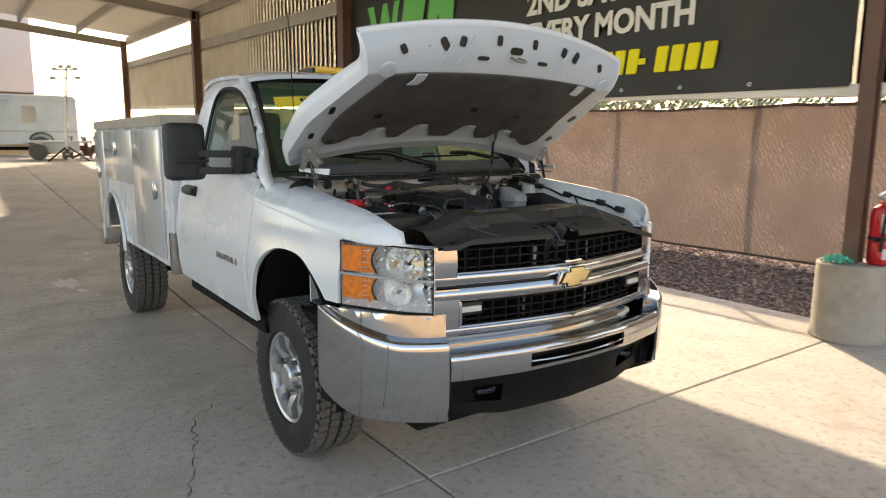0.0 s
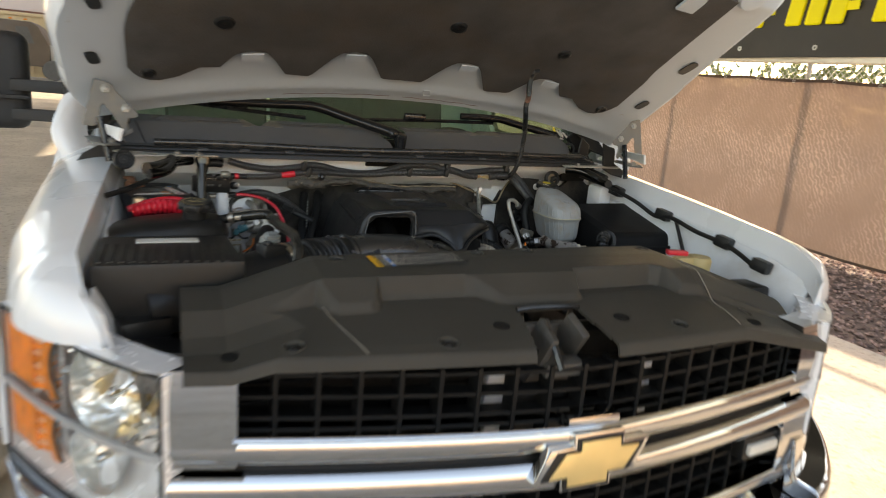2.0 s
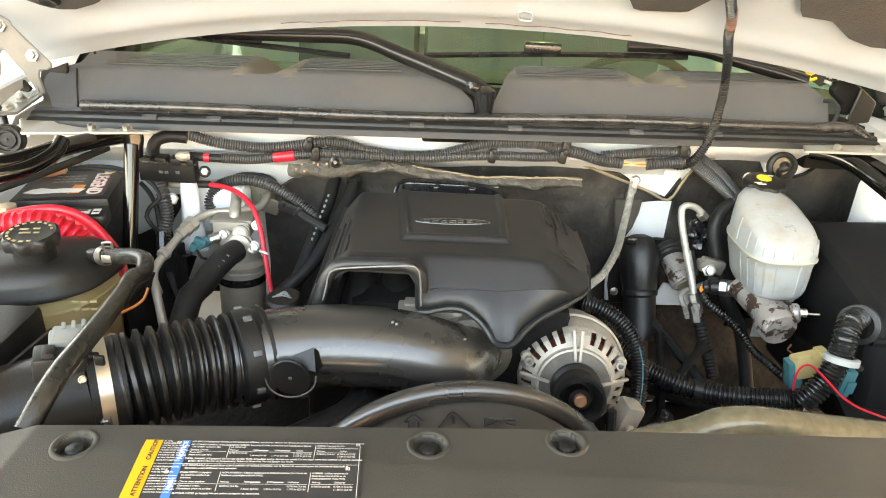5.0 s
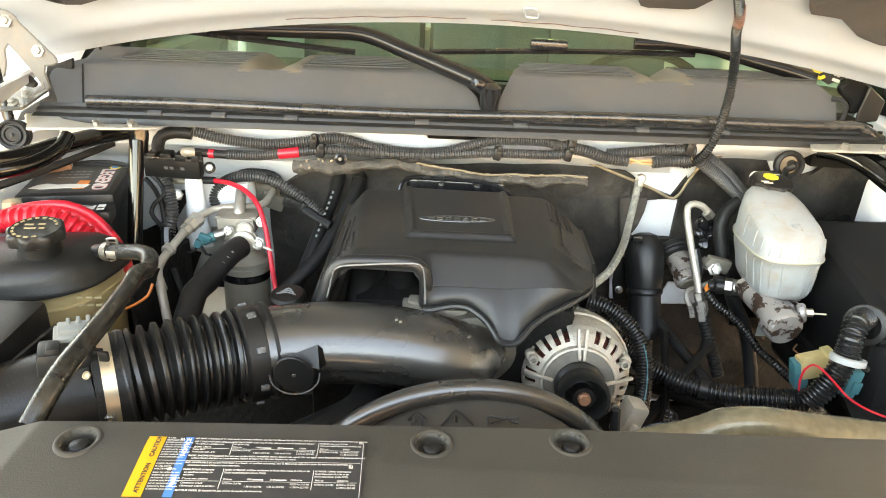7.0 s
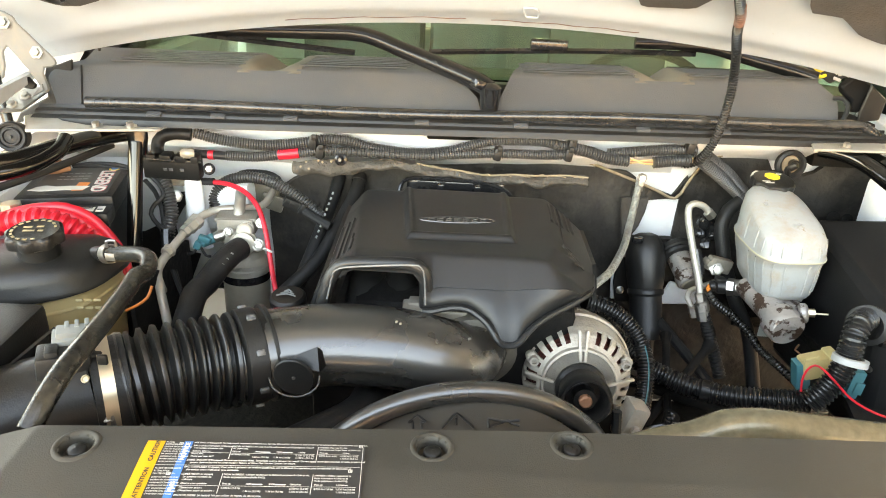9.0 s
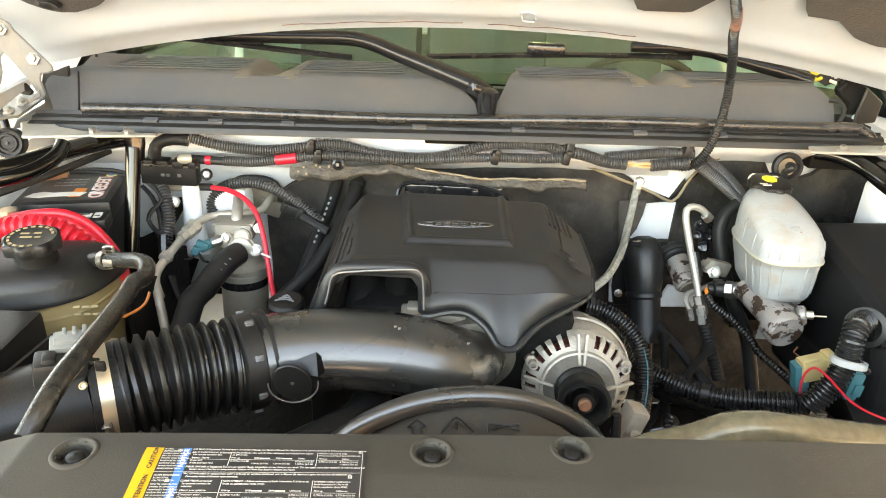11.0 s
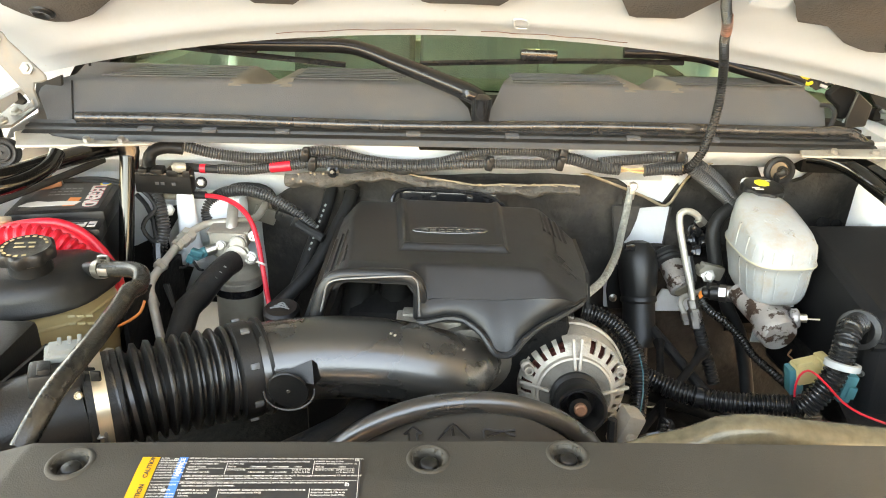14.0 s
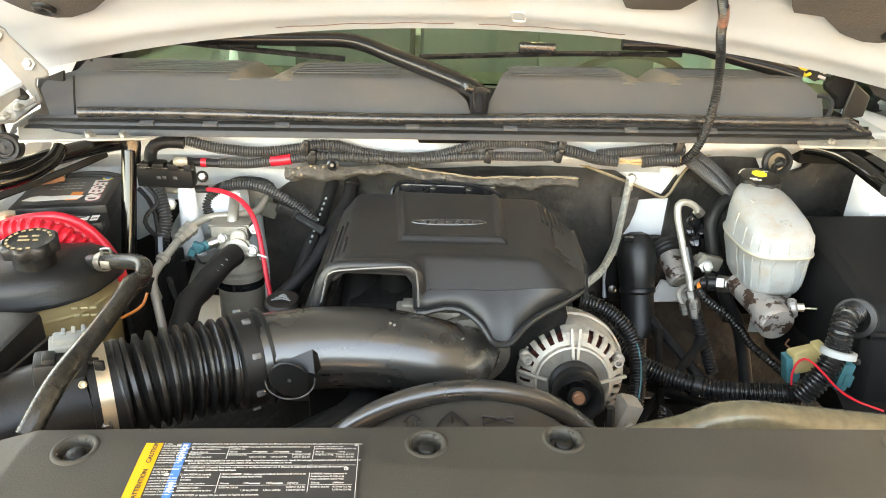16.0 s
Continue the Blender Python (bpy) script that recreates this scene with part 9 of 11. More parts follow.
part("terminal", join(lathe([(0.015, -0.004), (0.014, 0.012), (0.009, 0.018), (0.009, 0.024)], 12, on_bat(-0.046, 0.066, 0.0).translation, on_bat(-0.046, 0.066, 1).translation), turn(box((-0.040, 0.056, 0.010), (0.035, 0.022, 0.012), 0.003, (0, 0, 20)), BT), turn(box((-0.050, 0.070, 0.024), (0.020, 0.014, 0.006), 0.002, (0, 0, 20)), BT)), RUSTY, bat, "corroded battery post and clamp")
part("terminal", join(lathe([(0.014, 0), (0.013, 0.014), (0.008, 0.016)], 6, (-0.6769, 0.7484, 1.2250), Vector((-0.6769, 0.7484, 1.2250)) + Vector((0, 0, 1))), box((-0.6713, 0.7445, 1.2220), (0.042, 0.022, 0.010), 0.003)), BRASSY, bat, "brass battery clamp")
part("cap", lathe([(0.009, 0), (0.011, 0.002), (0.008, 0.005)], 16, (-0.6807, 0.7827, 1.2220), Vector((-0.6807, 0.7827, 1.2220)) + Vector((0, -0.01, 1))), MAGENTA, bat, "magenta terminal washer")
rcable = tp("battery_cable", hose([(-0.6984, 0.7350, 1.2170), (-0.6634, 0.7380, 1.2306), (-0.6307, 0.7420, 1.2373), (-0.6004, 0.7480, 1.2367), (-0.5745, 0.7520, 1.2246), (-0.5549, 0.7520, 1.2053), (-0.5357, 0.7450, 1.1846), (-0.5222, 0.7350, 1.1615), (-0.5122, 0.7200, 1.1357)], 0.0068, 12, 0.01), RED, "bright red battery cable")
for k in range(2):
    part("strand", hose([(-0.6487, 0.7280, 1.2353), Vector((-0.6161, 0.7350, 1.2336)) + Vector((0, 0, -0.006 * k)), Vector((-0.5913, 0.7420, 1.2276)) + Vector((0, 0, -0.008 * k)), Vector((-0.5702, 0.7460, 1.2098)) + Vector((-0.006 * k, 0, -0.008 * k)), Vector((-0.5505, 0.7420, 1.1901)) + Vector((-0.008 * k, 0, -0.006 * k)), (-0.5336, 0.7350, 1.1672), (-0.5205, 0.7200, 1.1436)], 0.0066, 12, 0.01), RED, rcable, "red cable strand")
cv = [(-0.6888, 0.7200, 1.2156), (-0.6548, 0.7220, 1.2239), (-0.6234, 0.7260, 1.2265), (-0.5972, 0.7300, 1.2200), (-0.5750, 0.7320, 1.2044), (-0.5596, 0.7300, 1.1899), (-0.5467, 0.7250, 1.1731)]
part("convoluted_sleeve", hose(cv, 0.0135, 14, rib=0.004, pitch=0.0105), RED, rcable, "red convoluted cable sleeve")
# fuse box
fb = tp("fuse_box", prism([(-0.735, 0.33), (-0.50, 0.345), (-0.515, 0.545), (-0.735, 0.535)], 0.12, Matrix.Translation((0, 0, 1.085)), 0.008), BLACK, "black fuse box with ribbed lid")
for k in range(13):
    x = -0.722 + 0.016 * k
    part("rib", box((x, 0.405, 1.2055), (0.009, 0.125, 0.004), 0.0015), BLACK, fb)
part("label", box((-0.622, 0.492, 1.2062), (0.105, 0.030, 0.002), 0.0006, (0, 0, 3)), PALE, fb, "blank white label")
part("side_panel", prism([(0, 0), (0.16, 0.0), (0.16, 0.10), (0.03, 0.10)], 0.004, frame_of((-0.503, 0.36, 1.09), (0.05, 1, 0), (0, 0, 1))), BLACK, fb)
tp("loom_block", join(box((-0.64, 0.27, 1.06), (0.08, 0.10, 0.06), 0.012, (0, 4, 6)), box((-0.66, 0.33, 1.10), (0.08, 0.05, 0.04), 0.01, (0, 0, 20))), BLACK, "black wiring block beside the headlamp")
# relay block on the firewall and its cables
wall_plane = frame_of((0, 0, 0), (1, 0, 0), (0, 0, 1))
rb = tp("relay_block", join(box((-0.5231, 0.9250, 1.2454), (0.088, 0.026, 0.036), 0.004, (6, 2, 4))), BLACK, "black relay block on the firewall")
for X, w in ((560, 0.014), (610, 0.018), (665, 0.018), (715, 0.012)):
    q = Vector((-0.5180, 0.9180, 1.2635)) + Vector(((X - 635) * 0.00044, 0, 0))
    part("relay_clip", box(q, (w, 0.022, 0.012), 0.003, (6, 2, 4)), BLACK, rb)
part("ridge", box((-0.5152, 0.9100, 1.2602), (0.084, 0.004, 0.003), 0.001, (6, 2, 4)), BLACK_SHEEN, rb)
for X in (605, 625, 665):
    part("moulded_mark", box(Vector((-0.5173, 0.9105, 1.2447)) + Vector(((X - 635) * 0.00044, 0, 0)), (0.006, 0.001, 0.005), 0.0004, (6, 0, 4)), BLACK_RIM, rb)
part("stud", join(rod((-0.4719, 0.9400, 1.2398), (-0.4661, 0.9250, 1.2439), 0.0095, 16, 0.002)), RUBBER, rb, "black rubber washer")
part("stud", join(rod((-0.4660, 0.9250, 1.2444), (-0.4637, 0.9180, 1.2467), 0.006, 6, 0.001), rod((-0.4637, 0.9180, 1.2467), (-0.4607, 0.9080, 1.2490), 0.0032, 8)), STEEL, rb, "steel stud")
part("boot", hose([(-0.4999, 0.9150, 1.2711), (-0.4908, 0.9120, 1.2724), (-0.4855, 0.9150, 1.2719)], 0.0085, 12, 0.004), GREY_CAN, rb, "grey rubber boot")
tp("black_loop", hose([(-0.4968, 0.9450, 1.2933), (-0.5208, 0.9400, 1.2959), (-0.5414, 0.9350, 1.2900), (-0.5476, 0.9300, 1.2763), (-0.5436, 0.9200, 1.2638)], 0.010, 12), RUBBER, "thick black cable loop")
rw = tp("red_wire", hose([(-0.4677, 0.9350, 1.2194), (-0.4353, 0.9250, 1.2199), (-0.4029, 0.9050, 1.2147), (-0.3770, 0.8800, 1.2005), (-0.3623, 0.8600, 1.1749), (-0.3540, 0.8450, 1.1473), (-0.3461, 0.8300, 1.1127), (-0.3399, 0.8200, 1.0873), (-0.3365, 0.8100, 1.0847)], 0.0040, 10, 0.008), RED, "single bright red wire")
part("boot", hose([(-0.5028, 0.9380, 1.2160), (-0.4842, 0.9370, 1.2183), (-0.4637, 0.9350, 1.2196)], 0.0062, 10), RUBBER, rw, "black wire boot")
part("tape", hose([(-0.5468, 0.9400, 1.2134), (-0.5215, 0.9390, 1.2141), (-0.5002, 0.9380, 1.2156)], 0.0058, 10), GREY_CAN, rw, "grey taped wire")
part("tie", hose([(-0.3608, 0.8420, 1.1473), (-0.3521, 0.8380, 1.1468), (-0.3469, 0.8400, 1.1435)], 0.0018, 6, 0.003), PALE, rw, "white cable tie")
# accumulator with air-conditioning lines
ca = Vector((-0.4062, 0.8850, 1.0491))
up = Vector((0.0, 0.06, 1)).normalized()
acc = tp("accumulator", lathe([(0.028, -0.10), (0.037, -0.09), (0.037, 0.030), (0.0355, 0.032)], 32, ca, ca + up), GREY_CAN, "grey metal air-conditioning accumulator")
part("band", lathe([(0.0374, 0.0), (0.0374, 0.013)], 32, ca + up * 0.024, ca + up, False), BLACK_GLOSS, acc, "black band")
part("collar", lathe([(0.0355, 0), (0.0375, 0.001), (0.0375, 0.010), (0.036, 0.012), (0.0385, 0.014), (0.0385, 0.020), (0.034, 0.024), (0.030, 0.030)], 32, ca + up * 0.036, ca + up), ALU, acc, "aluminium collar")
part("head", join(lathe([(0.031, 0), (0.031, 0.010), (0.026, 0.020), (0.020, 0.024), (0.004, 0.026)], 28, ca + up * 0.058, ca + up), box((-0.4161, 0.8950, 1.1646), (0.060, 0.040, 0.030), 0.008, (0, 0, 4)), box((-0.4168, 0.9000, 1.1758), (0.066, 0.040, 0.008), 0.003, (0, 0, 4)), rod((-0.4386, 0.8900, 1.1511), (-0.4061, 0.8700, 1.1473), 0.016, 18, 0.004)), ALU, acc, "cast aluminium fitting block")
for a, b, r in (((-0.3971, 0.8800, 1.1624), (-0.3958, 0.8600, 1.1661), 0.013), ((-0.3959, 0.8720, 1.1470), (-0.3960, 0.8450, 1.1485), 0.0185)):
    part("collar_nut", lathe([(r * 0.7, 0), (r, 0.002), (r, 0.007), (r * 0.86, 0.008), (r * 0.86, 0.011), (r, 0.012), (r, 0.019), (r * 0.8, 0.021)], 18, a, b), PIPE, acc, "ridged collar nut")
for q, r in (((-0.3757, 0.8620, 1.1441), 0.0105), ((-0.3732, 0.8800, 1.1740), 0.009), ((-0.4225, 0.8680, 1.1612), 0.008)):
    part("bolt", lathe([(r, 0), (r, 0.003), (r * 0.75, 0.004), (r * 0.75, 0.010), (r * 0.45, 0.0102), (r * 0.4, 0.006), (0.0005, 0.006)], 12, q, Vector(q) + Vector((0.012, -0.10, 0.03))), STEEL, acc, "socket bolt")
part("fitting", rod((-0.4300, 0.8720, 1.1554), (-0.4466, 0.8650, 1.1508), 0.0085, 14, 0.002), STEEL, acc, "steel pressure fitting")
part("plug", join(rod((-0.4434, 0.8660, 1.1524), (-0.4660, 0.8600, 1.1424), 0.0082, 12, 0.003), box((-0.4571, 0.8560, 1.1522), (0.020, 0.010, 0.010), 0.003, (0, 20, 0)), box((-0.4698, 0.8580, 1.1403), (0.012, 0.010, 0.014), 0.003, (0, 25, 0))), TEAL, acc, "teal connector plug")
for a, b in (((-0.4705, 0.8600, 1.1375), (-0.4855, 0.8500, 1.1279)), ((-0.4667, 0.8600, 1.1358), (-0.4450, 0.8400, 1.1302))):
    tp("thin_cable", hose([a, Vector(a).lerp(Vector(b), 0.5) + Vector((0, 0, -0.006)), b], 0.0022, 6), RUBBER, "thin black sensor cable")
tp("pipe_plate", hose([(-0.4932, 1.0200, 1.1440), (-0.4672, 1.0200, 1.1881), (-0.4468, 1.0220, 1.2071), (-0.4159, 1.0240, 1.2097), (-0.3927, 1.0260, 1.2053), (-0.3796, 1.0280, 1.1902), (-0.3772, 1.0300, 1.1546)], 0.0055, 8, 0.008), BLACK, "black pipe grommet seal")
tp("pipe_flange", join(box((-0.4243, 1.0200, 1.1788), (0.085, 0.010, 0.050), 0.012, (4, 0, 5)), box((-0.3934, 1.0180, 1.1581), (0.04, 0.008, 0.03), 0.006, (4, 20, 5))), ALU, "aluminium pipe flange")
tp("ac_line", hose([(-0.3899, 1.0100, 1.1806), (-0.3878, 0.9850, 1.1805), (-0.3928, 0.9550, 1.1754), (-0.4129, 0.9350, 1.1769), (-0.4344, 0.9250, 1.1785), (-0.4604, 0.9150, 1.1770), (-0.4758, 0.8950, 1.1730), (-0.4832, 0.8750, 1.1679), (-0.4933, 0.8450, 1.1539), (-0.5016, 0.8150, 1.1407), (-0.5062, 0.7950, 1.1293), (-0.5028, 0.7800, 1.1188), (-0.4910, 0.7650, 1.1069), (-0.4893, 0.7550, 1.1180), (-0.4773, 0.7350, 1.0939), (-0.4627, 0.7100, 1.0713)], 0.0064, 14, 0.008), PIPE, "bent aluminium air-conditioning line")
for a, b, r in (((-0.4767, 0.8890, 1.1720), (-0.4854, 0.8660, 1.1640), 0.0125), ((-0.4831, 0.8720, 1.1663), (-0.4900, 0.8570, 1.1600), 0.0105), ((-0.4984, 0.8270, 1.1459), (-0.5030, 0.8150, 1.1428), 0.0105)):
    L = (Vector(b) - Vector(a)).length
    tp("line_fitting", lathe([(r * 0.75, 0), (r, 0.0015), (r, L * 0.45), (r * 0.82, L * 0.5), (r * 0.92, L * 0.55), (r * 0.92, L), (r * 0.6, L + 0.001)], 6, a, b), PIPE, "hex line fitting", smooth=20)
tp("ac_line", hose([(-0.4484, 1.0150, 1.1908), (-0.4346, 0.9750, 1.1938), (-0.4230, 0.9350, 1.1916), (-0.4161, 0.9050, 1.1819), (-0.4164, 0.9000, 1.1697)], 0.0088, 14, 0.008), PIPE, "short aluminium riser")
tp("heater_hose", hose([(-0.3988, 0.8460, 1.1442), (-0.4047, 0.8250, 1.1441), (-0.4161, 0.7950, 1.1348), (-0.4249, 0.7650, 1.1222), (-0.4319, 0.7400, 1.1184), (-0.4319, 0.7100, 1.1021), (-0.4292, 0.6800, 1.0896)], 0.0178, 18, 0.01), RUBBER, "thick black heater hose")
for k in range(4):
    tp("hose_print", box(Vector((-0.4000, 0.8060, 1.1495)).lerp(Vector((-0.4160, 0.7650, 1.1316)), k / 4) + Vector((0.001, 0, 0.002)), (0.004, 0.001, 0.007), 0.0003, (0, 40, 20)), GREY_PLASTIC, "pale hose print")
tp("thin_conduit", hose([(-0.4751, 0.9600, 1.1649), (-0.4774, 0.9650, 1.1826), (-0.4649, 0.9680, 1.2027), (-0.4407, 0.9680, 1.2156), (-0.4075, 0.9660, 1.2200), (-0.3747, 0.9620, 1.2145), (-0.3422, 0.9570, 1.1998), (-0.3144, 0.9520, 1.1819), (-0.2906, 0.9450, 1.1639)], 0.0085, 12, rib=0.0024, pitch=0.0046), CONDUIT, "black corrugated wire conduit")
tp("conduit_plug", join(box((-0.3372, 0.9450, 1.1832), (0.036, 0.016, 0.017), 0.003, (0, 28, 15)), box((-0.3454, 0.9380, 1.1925), (0.010, 0.012, 0.010), 0.002, (0, 28, 15)), box((-0.3235, 0.9440, 1.1785), (0.008, 0.019, 0.019), 0.002, (0, 28, 15))), BLACK, "black conduit plug")
tp("plug_cable", hose([(-0.3260, 0.9450, 1.1780), (-0.3015, 0.9350, 1.1672), (-0.2726, 0.9250, 1.1558)], 0.008, 10), RUBBER, "taped black plug cable")
for pts in ([(-0.2763, 1.0400, 1.2071), (-0.2842, 1.0000, 1.1708), (-0.2941, 0.9500, 1.1394), (-0.3054, 0.9000, 1.1033), (-0.3178, 0.8600, 1.0702)], [(-0.2388, 1.0400, 1.2112), (-0.2458, 1.0000, 1.1831), (-0.2666, 0.9400, 1.1451), (-0.2895, 0.8900, 1.1090), (-0.3346, 0.8400, 1.0723)]):
    tp("heater_pipe", hose(pts, 0.0112, 14, 0.012), RUBBER, "black heater pipe hose")
tp("hose_clip", lathe([(0.0125, 0), (0.0135, 0.001), (0.0135, 0.009), (0.0125, 0.010)], 16, (-0.2397, 1.0300, 1.2083), (-0.2434, 1.0000, 1.1882), False), RUBBER, "black hose clip")
for k in range(9):
    tp("hose_print", box(Vector((-0.2775, 0.9850, 1.1916)).lerp(Vector((-0.2940, 0.9050, 1.1338)), k / 9) + Vector((0.0, -0.009, 0.0045)), (0.0032, 0.0010, 0.0050), 0.0003, (0, 25, 10)), GREY_PLASTIC, "pale hose print")
tp("oil_cap", join(lathe([(0.020, 0), (0.026, 0.003), (0.026, 0.012), (0.022, 0.016), (0.003, 0.0165)], 24, (-0.300, 0.745, 1.108), (-0.300, 0.72, 1.3)), rod((-0.30, 0.75, 1.0), (-0.30, 0.746, 1.108), 0.018, 14)), BLACK, "black oil filler cap")
for k in range(3):
    tp("cap_print", hose([(-0.314 + 0.004 * k, 0.742 + 0.006 * k - 0.006, 1.1255), (-0.30, 0.745 + 0.006 * k - 0.006, 1.127), (-0.287 - 0.004 * k, 0.742 + 0.006 * k - 0.006, 1.1255)], 0.0012, 5), GREY_PLASTIC, "pale moulded symbol")
# upright brace and dark cables beside the battery
br = tp("brace_rod", rod((-0.5471, 0.8620, 1.3013), (-0.5519, 0.8000, 1.0918), 0.0108, 16), BLACK_CHROME, "glossy black upright brace")
part("flat_end", loft([[Vector((-0.5452, 0.8650, 1.3179)) + Vector((w * math.cos(t), h * math.sin(t), -d)) for t in [2 * math.pi * k / 16 for k in range(16)]] for d, w, h in ((0.0, 0.0165, 0.004), (0.010, 0.0165, 0.005), (0.022, 0.0135, 0.008), (0.036, 0.0108, 0.0108))]), BLACK_CHROME, br, "flattened upper end")
tp("fender_brace", hose([(-0.6606, 0.7050, 1.3075), (-0.6455, 0.7250, 1.3070), (-0.6330, 0.7520, 1.3078), (-0.6184, 0.7850, 1.3098), (-0.6059, 0.8250, 1.3090), (-0.5909, 0.8650, 1.3073), (-0.5726, 0.8950, 1.3056)], 0.0125, 16, 0.012), BLACK_CHROME, "glossy black fender brace tube")
tp("fender_brace", hose([(-0.6564, 0.6950, 1.2976), (-0.6339, 0.7150, 1.2986), (-0.6190, 0.7450, 1.3024), (-0.6108, 0.7750, 1.3100), (-0.6138, 0.8000, 1.3184)], 0.0105, 16, 0.012), BLACK_CHROME, "glossy black fender brace tube")
tp("fender_cable", hose([(-0.80, 0.64, 1.242), (-0.72, 0.76, 1.248), (-0.66, 0.86, 1.262), (-0.62, 0.93, 1.275)], 0.006, 8), RUBBER, "black cable along the brace")
for pts in ([(-0.6912, 0.9300, 1.2347), (-0.6640, 0.9350, 1.2393), (-0.6236, 0.9350, 1.2405), (-0.5972, 0.9300, 1.2375)], [(-0.6864, 0.9250, 1.2338), (-0.6528, 0.9300, 1.2377), (-0.5973, 0.9250, 1.2359)], [(-0.5665, 0.9200, 1.2345), (-0.5442, 0.9100, 1.2207), (-0.5332, 0.9000, 1.2051), (-0.5460, 0.8900, 1.1918), (-0.5515, 0.8850, 1.1772), (-0.5411, 0.8800, 1.1634), (-0.5228, 0.8700, 1.1546)], [(-0.5706, 0.9200, 1.2215), (-0.5526, 0.9100, 1.2074), (-0.5380, 0.8950, 1.1858), (-0.5307, 0.8800, 1.1593)], [(-0.5185, 0.8600, 1.1214), (-0.5039, 0.8400, 1.1030), (-0.4847, 0.8100, 1.0836)], [(-0.4980, 0.8200, 1.1122), (-0.4823, 0.8000, 1.0951), (-0.4702, 0.7900, 1.0754)]):
    tp("loose_cable", hose(pts, 0.0036, 8), RUBBER, "thin black cable")
tp("wiring_loom", hose([(-0.5427, 0.9250, 1.2269), (-0.5310, 0.9100, 1.2040), (-0.5224, 0.8950, 1.1773), (-0.5234, 0.8800, 1.1551), (-0.5240, 0.8700, 1.1380)], 0.0095, 12, rib=0.0026, pitch=0.005), CONDUIT, "corrugated wiring loom")
tp("loom_tape", hose([(-0.5252, 0.8780, 1.1548), (-0.5242, 0.8720, 1.1433), (-0.5223, 0.8650, 1.1284)], 0.011, 10), BLACK_GLOSS, "taped end of the loom")
tp("shield_bolt", join(lathe([(0.011, 0), (0.011, 0.003), (0.0075, 0.004), (0.0075, 0.009), (0.003, 0.0095)], 6, (-0.5362, 0.9500, 1.1857), (-0.5272, 0.9300, 1.1924))), STEEL, "bare flange bolt")
tp("orange_wire", hose([(-0.4520, 0.6600, 1.1704), (-0.4548, 0.6500, 1.1589), (-0.4653, 0.6400, 1.1519), (-0.4757, 0.6300, 1.1490)], 0.0020, 6), RUST_WIRE, "thin orange wire")
tp("bay_bolt", join(lathe([(0.012, 0), (0.012, 0.002), (0.0075, 0.003), (0.0075, 0.009), (0.003, 0.0095)], 6, (-0.4519, 0.5600, 1.1494), Vector((-0.4519, 0.5600, 1.1494)) + Vector((0, -0.03, 0.1)))), STEEL, "bolt on a small bracket")
tp("bay_bracket", box((-0.4573, 0.5650, 1.1373), (0.045, 0.03, 0.006), 0.002, (10, 0, 10)), STEEL, "small stained bracket")
tp("bay_bracket", join(box((-0.505, 0.80, 1.05), (0.008, 0.20, 0.16), 0.003), box((-0.42, 0.80, 1.0), (0.14, 0.10, 0.02), 0.004)), DARK, "dark inner bracket")
# Added sheet paints the dark of the shaded recess behind the cables.
tp("shade_panel", prism([(-0.5621, 1.1897), (-0.5151, 1.1923), (-0.5248, 1.1688), (-0.5464, 1.1348), (-0.5415, 1.0854), (-0.5075, 1.0783), (-0.5254, 1.0367), (-0.5496, 0.9741), (-0.6367, 0.9686), (-0.6155, 1.1132), (-0.6013, 1.1158), (-0.5710, 1.1316)], 0.003, Matrix.Translation((0, 0.958, 0)) @ wall_plane, 0.001, 1), DARK, "added black sheet for the shade behind the cables")
tp("strut_tower", join(box((-0.475, 0.985, 1.165), (0.12, 0.05, 0.09), 0.02), loft([[Vector((-0.4965, 0.9300, 1.1846)) + Vector((0.014 * math.cos(t) * k, 0.012 * math.sin(t), -0.05 * h)) for t in [2 * math.pi * i / 16 for i in range(16)]] for k, h in ((0.5, -1.0), (1.0, -0.7), (1.2, 0.6), (1.6, 1.6))])), WHITE_BAY, "white pressed bulkhead box")

# ---- firewall wiring ----
A = [(-0.4831, 0.9250, 1.3030), (-0.4506, 0.9280, 1.2939), (-0.4178, 0.9320, 1.2884), (-0.3667, 0.9350, 1.2859), (-0.3066, 0.9400, 1.2930), (-0.2813, 0.9450, 1.2974), (-0.2474, 0.9500, 1.2952), (-0.2040, 0.9530, 1.2850), (-0.1425, 0.9560, 1.2793), (-0.0899, 0.9600, 1.2832), (-0.0464, 0.9640, 1.2948), (-0.0117, 0.9680, 1.3033), (0.0698, 0.9740, 1.3046), (0.0950, 0.9780, 1.2975), (0.1142, 0.9800, 1.2980)]
tp("wire_conduit", hose(A, 0.0078, 12, rib=0.0022, pitch=0.0040), CONDUIT, "grey-black corrugated wire conduit")
B = [(-0.4383, 0.9350, 1.2650), (-0.3896, 0.9340, 1.2661), (-0.3498, 0.9340, 1.2723), (-0.3151, 0.9360, 1.2767), (-0.2805, 0.9380, 1.2807), (-0.2288, 0.9420, 1.2796), (-0.1594, 0.9480, 1.2771), (-0.1069, 0.9520, 1.2778), (-0.0632, 0.9560, 1.2812), (-0.0016, 0.9620, 1.2842), (0.0716, 0.9700, 1.2835), (0.1118, 0.9740, 1.2854)]
tp("wire_conduit", hose(B, 0.0072, 12, rib=0.0020, pitch=0.0040), CONDUIT, "grey-black corrugated wire conduit")
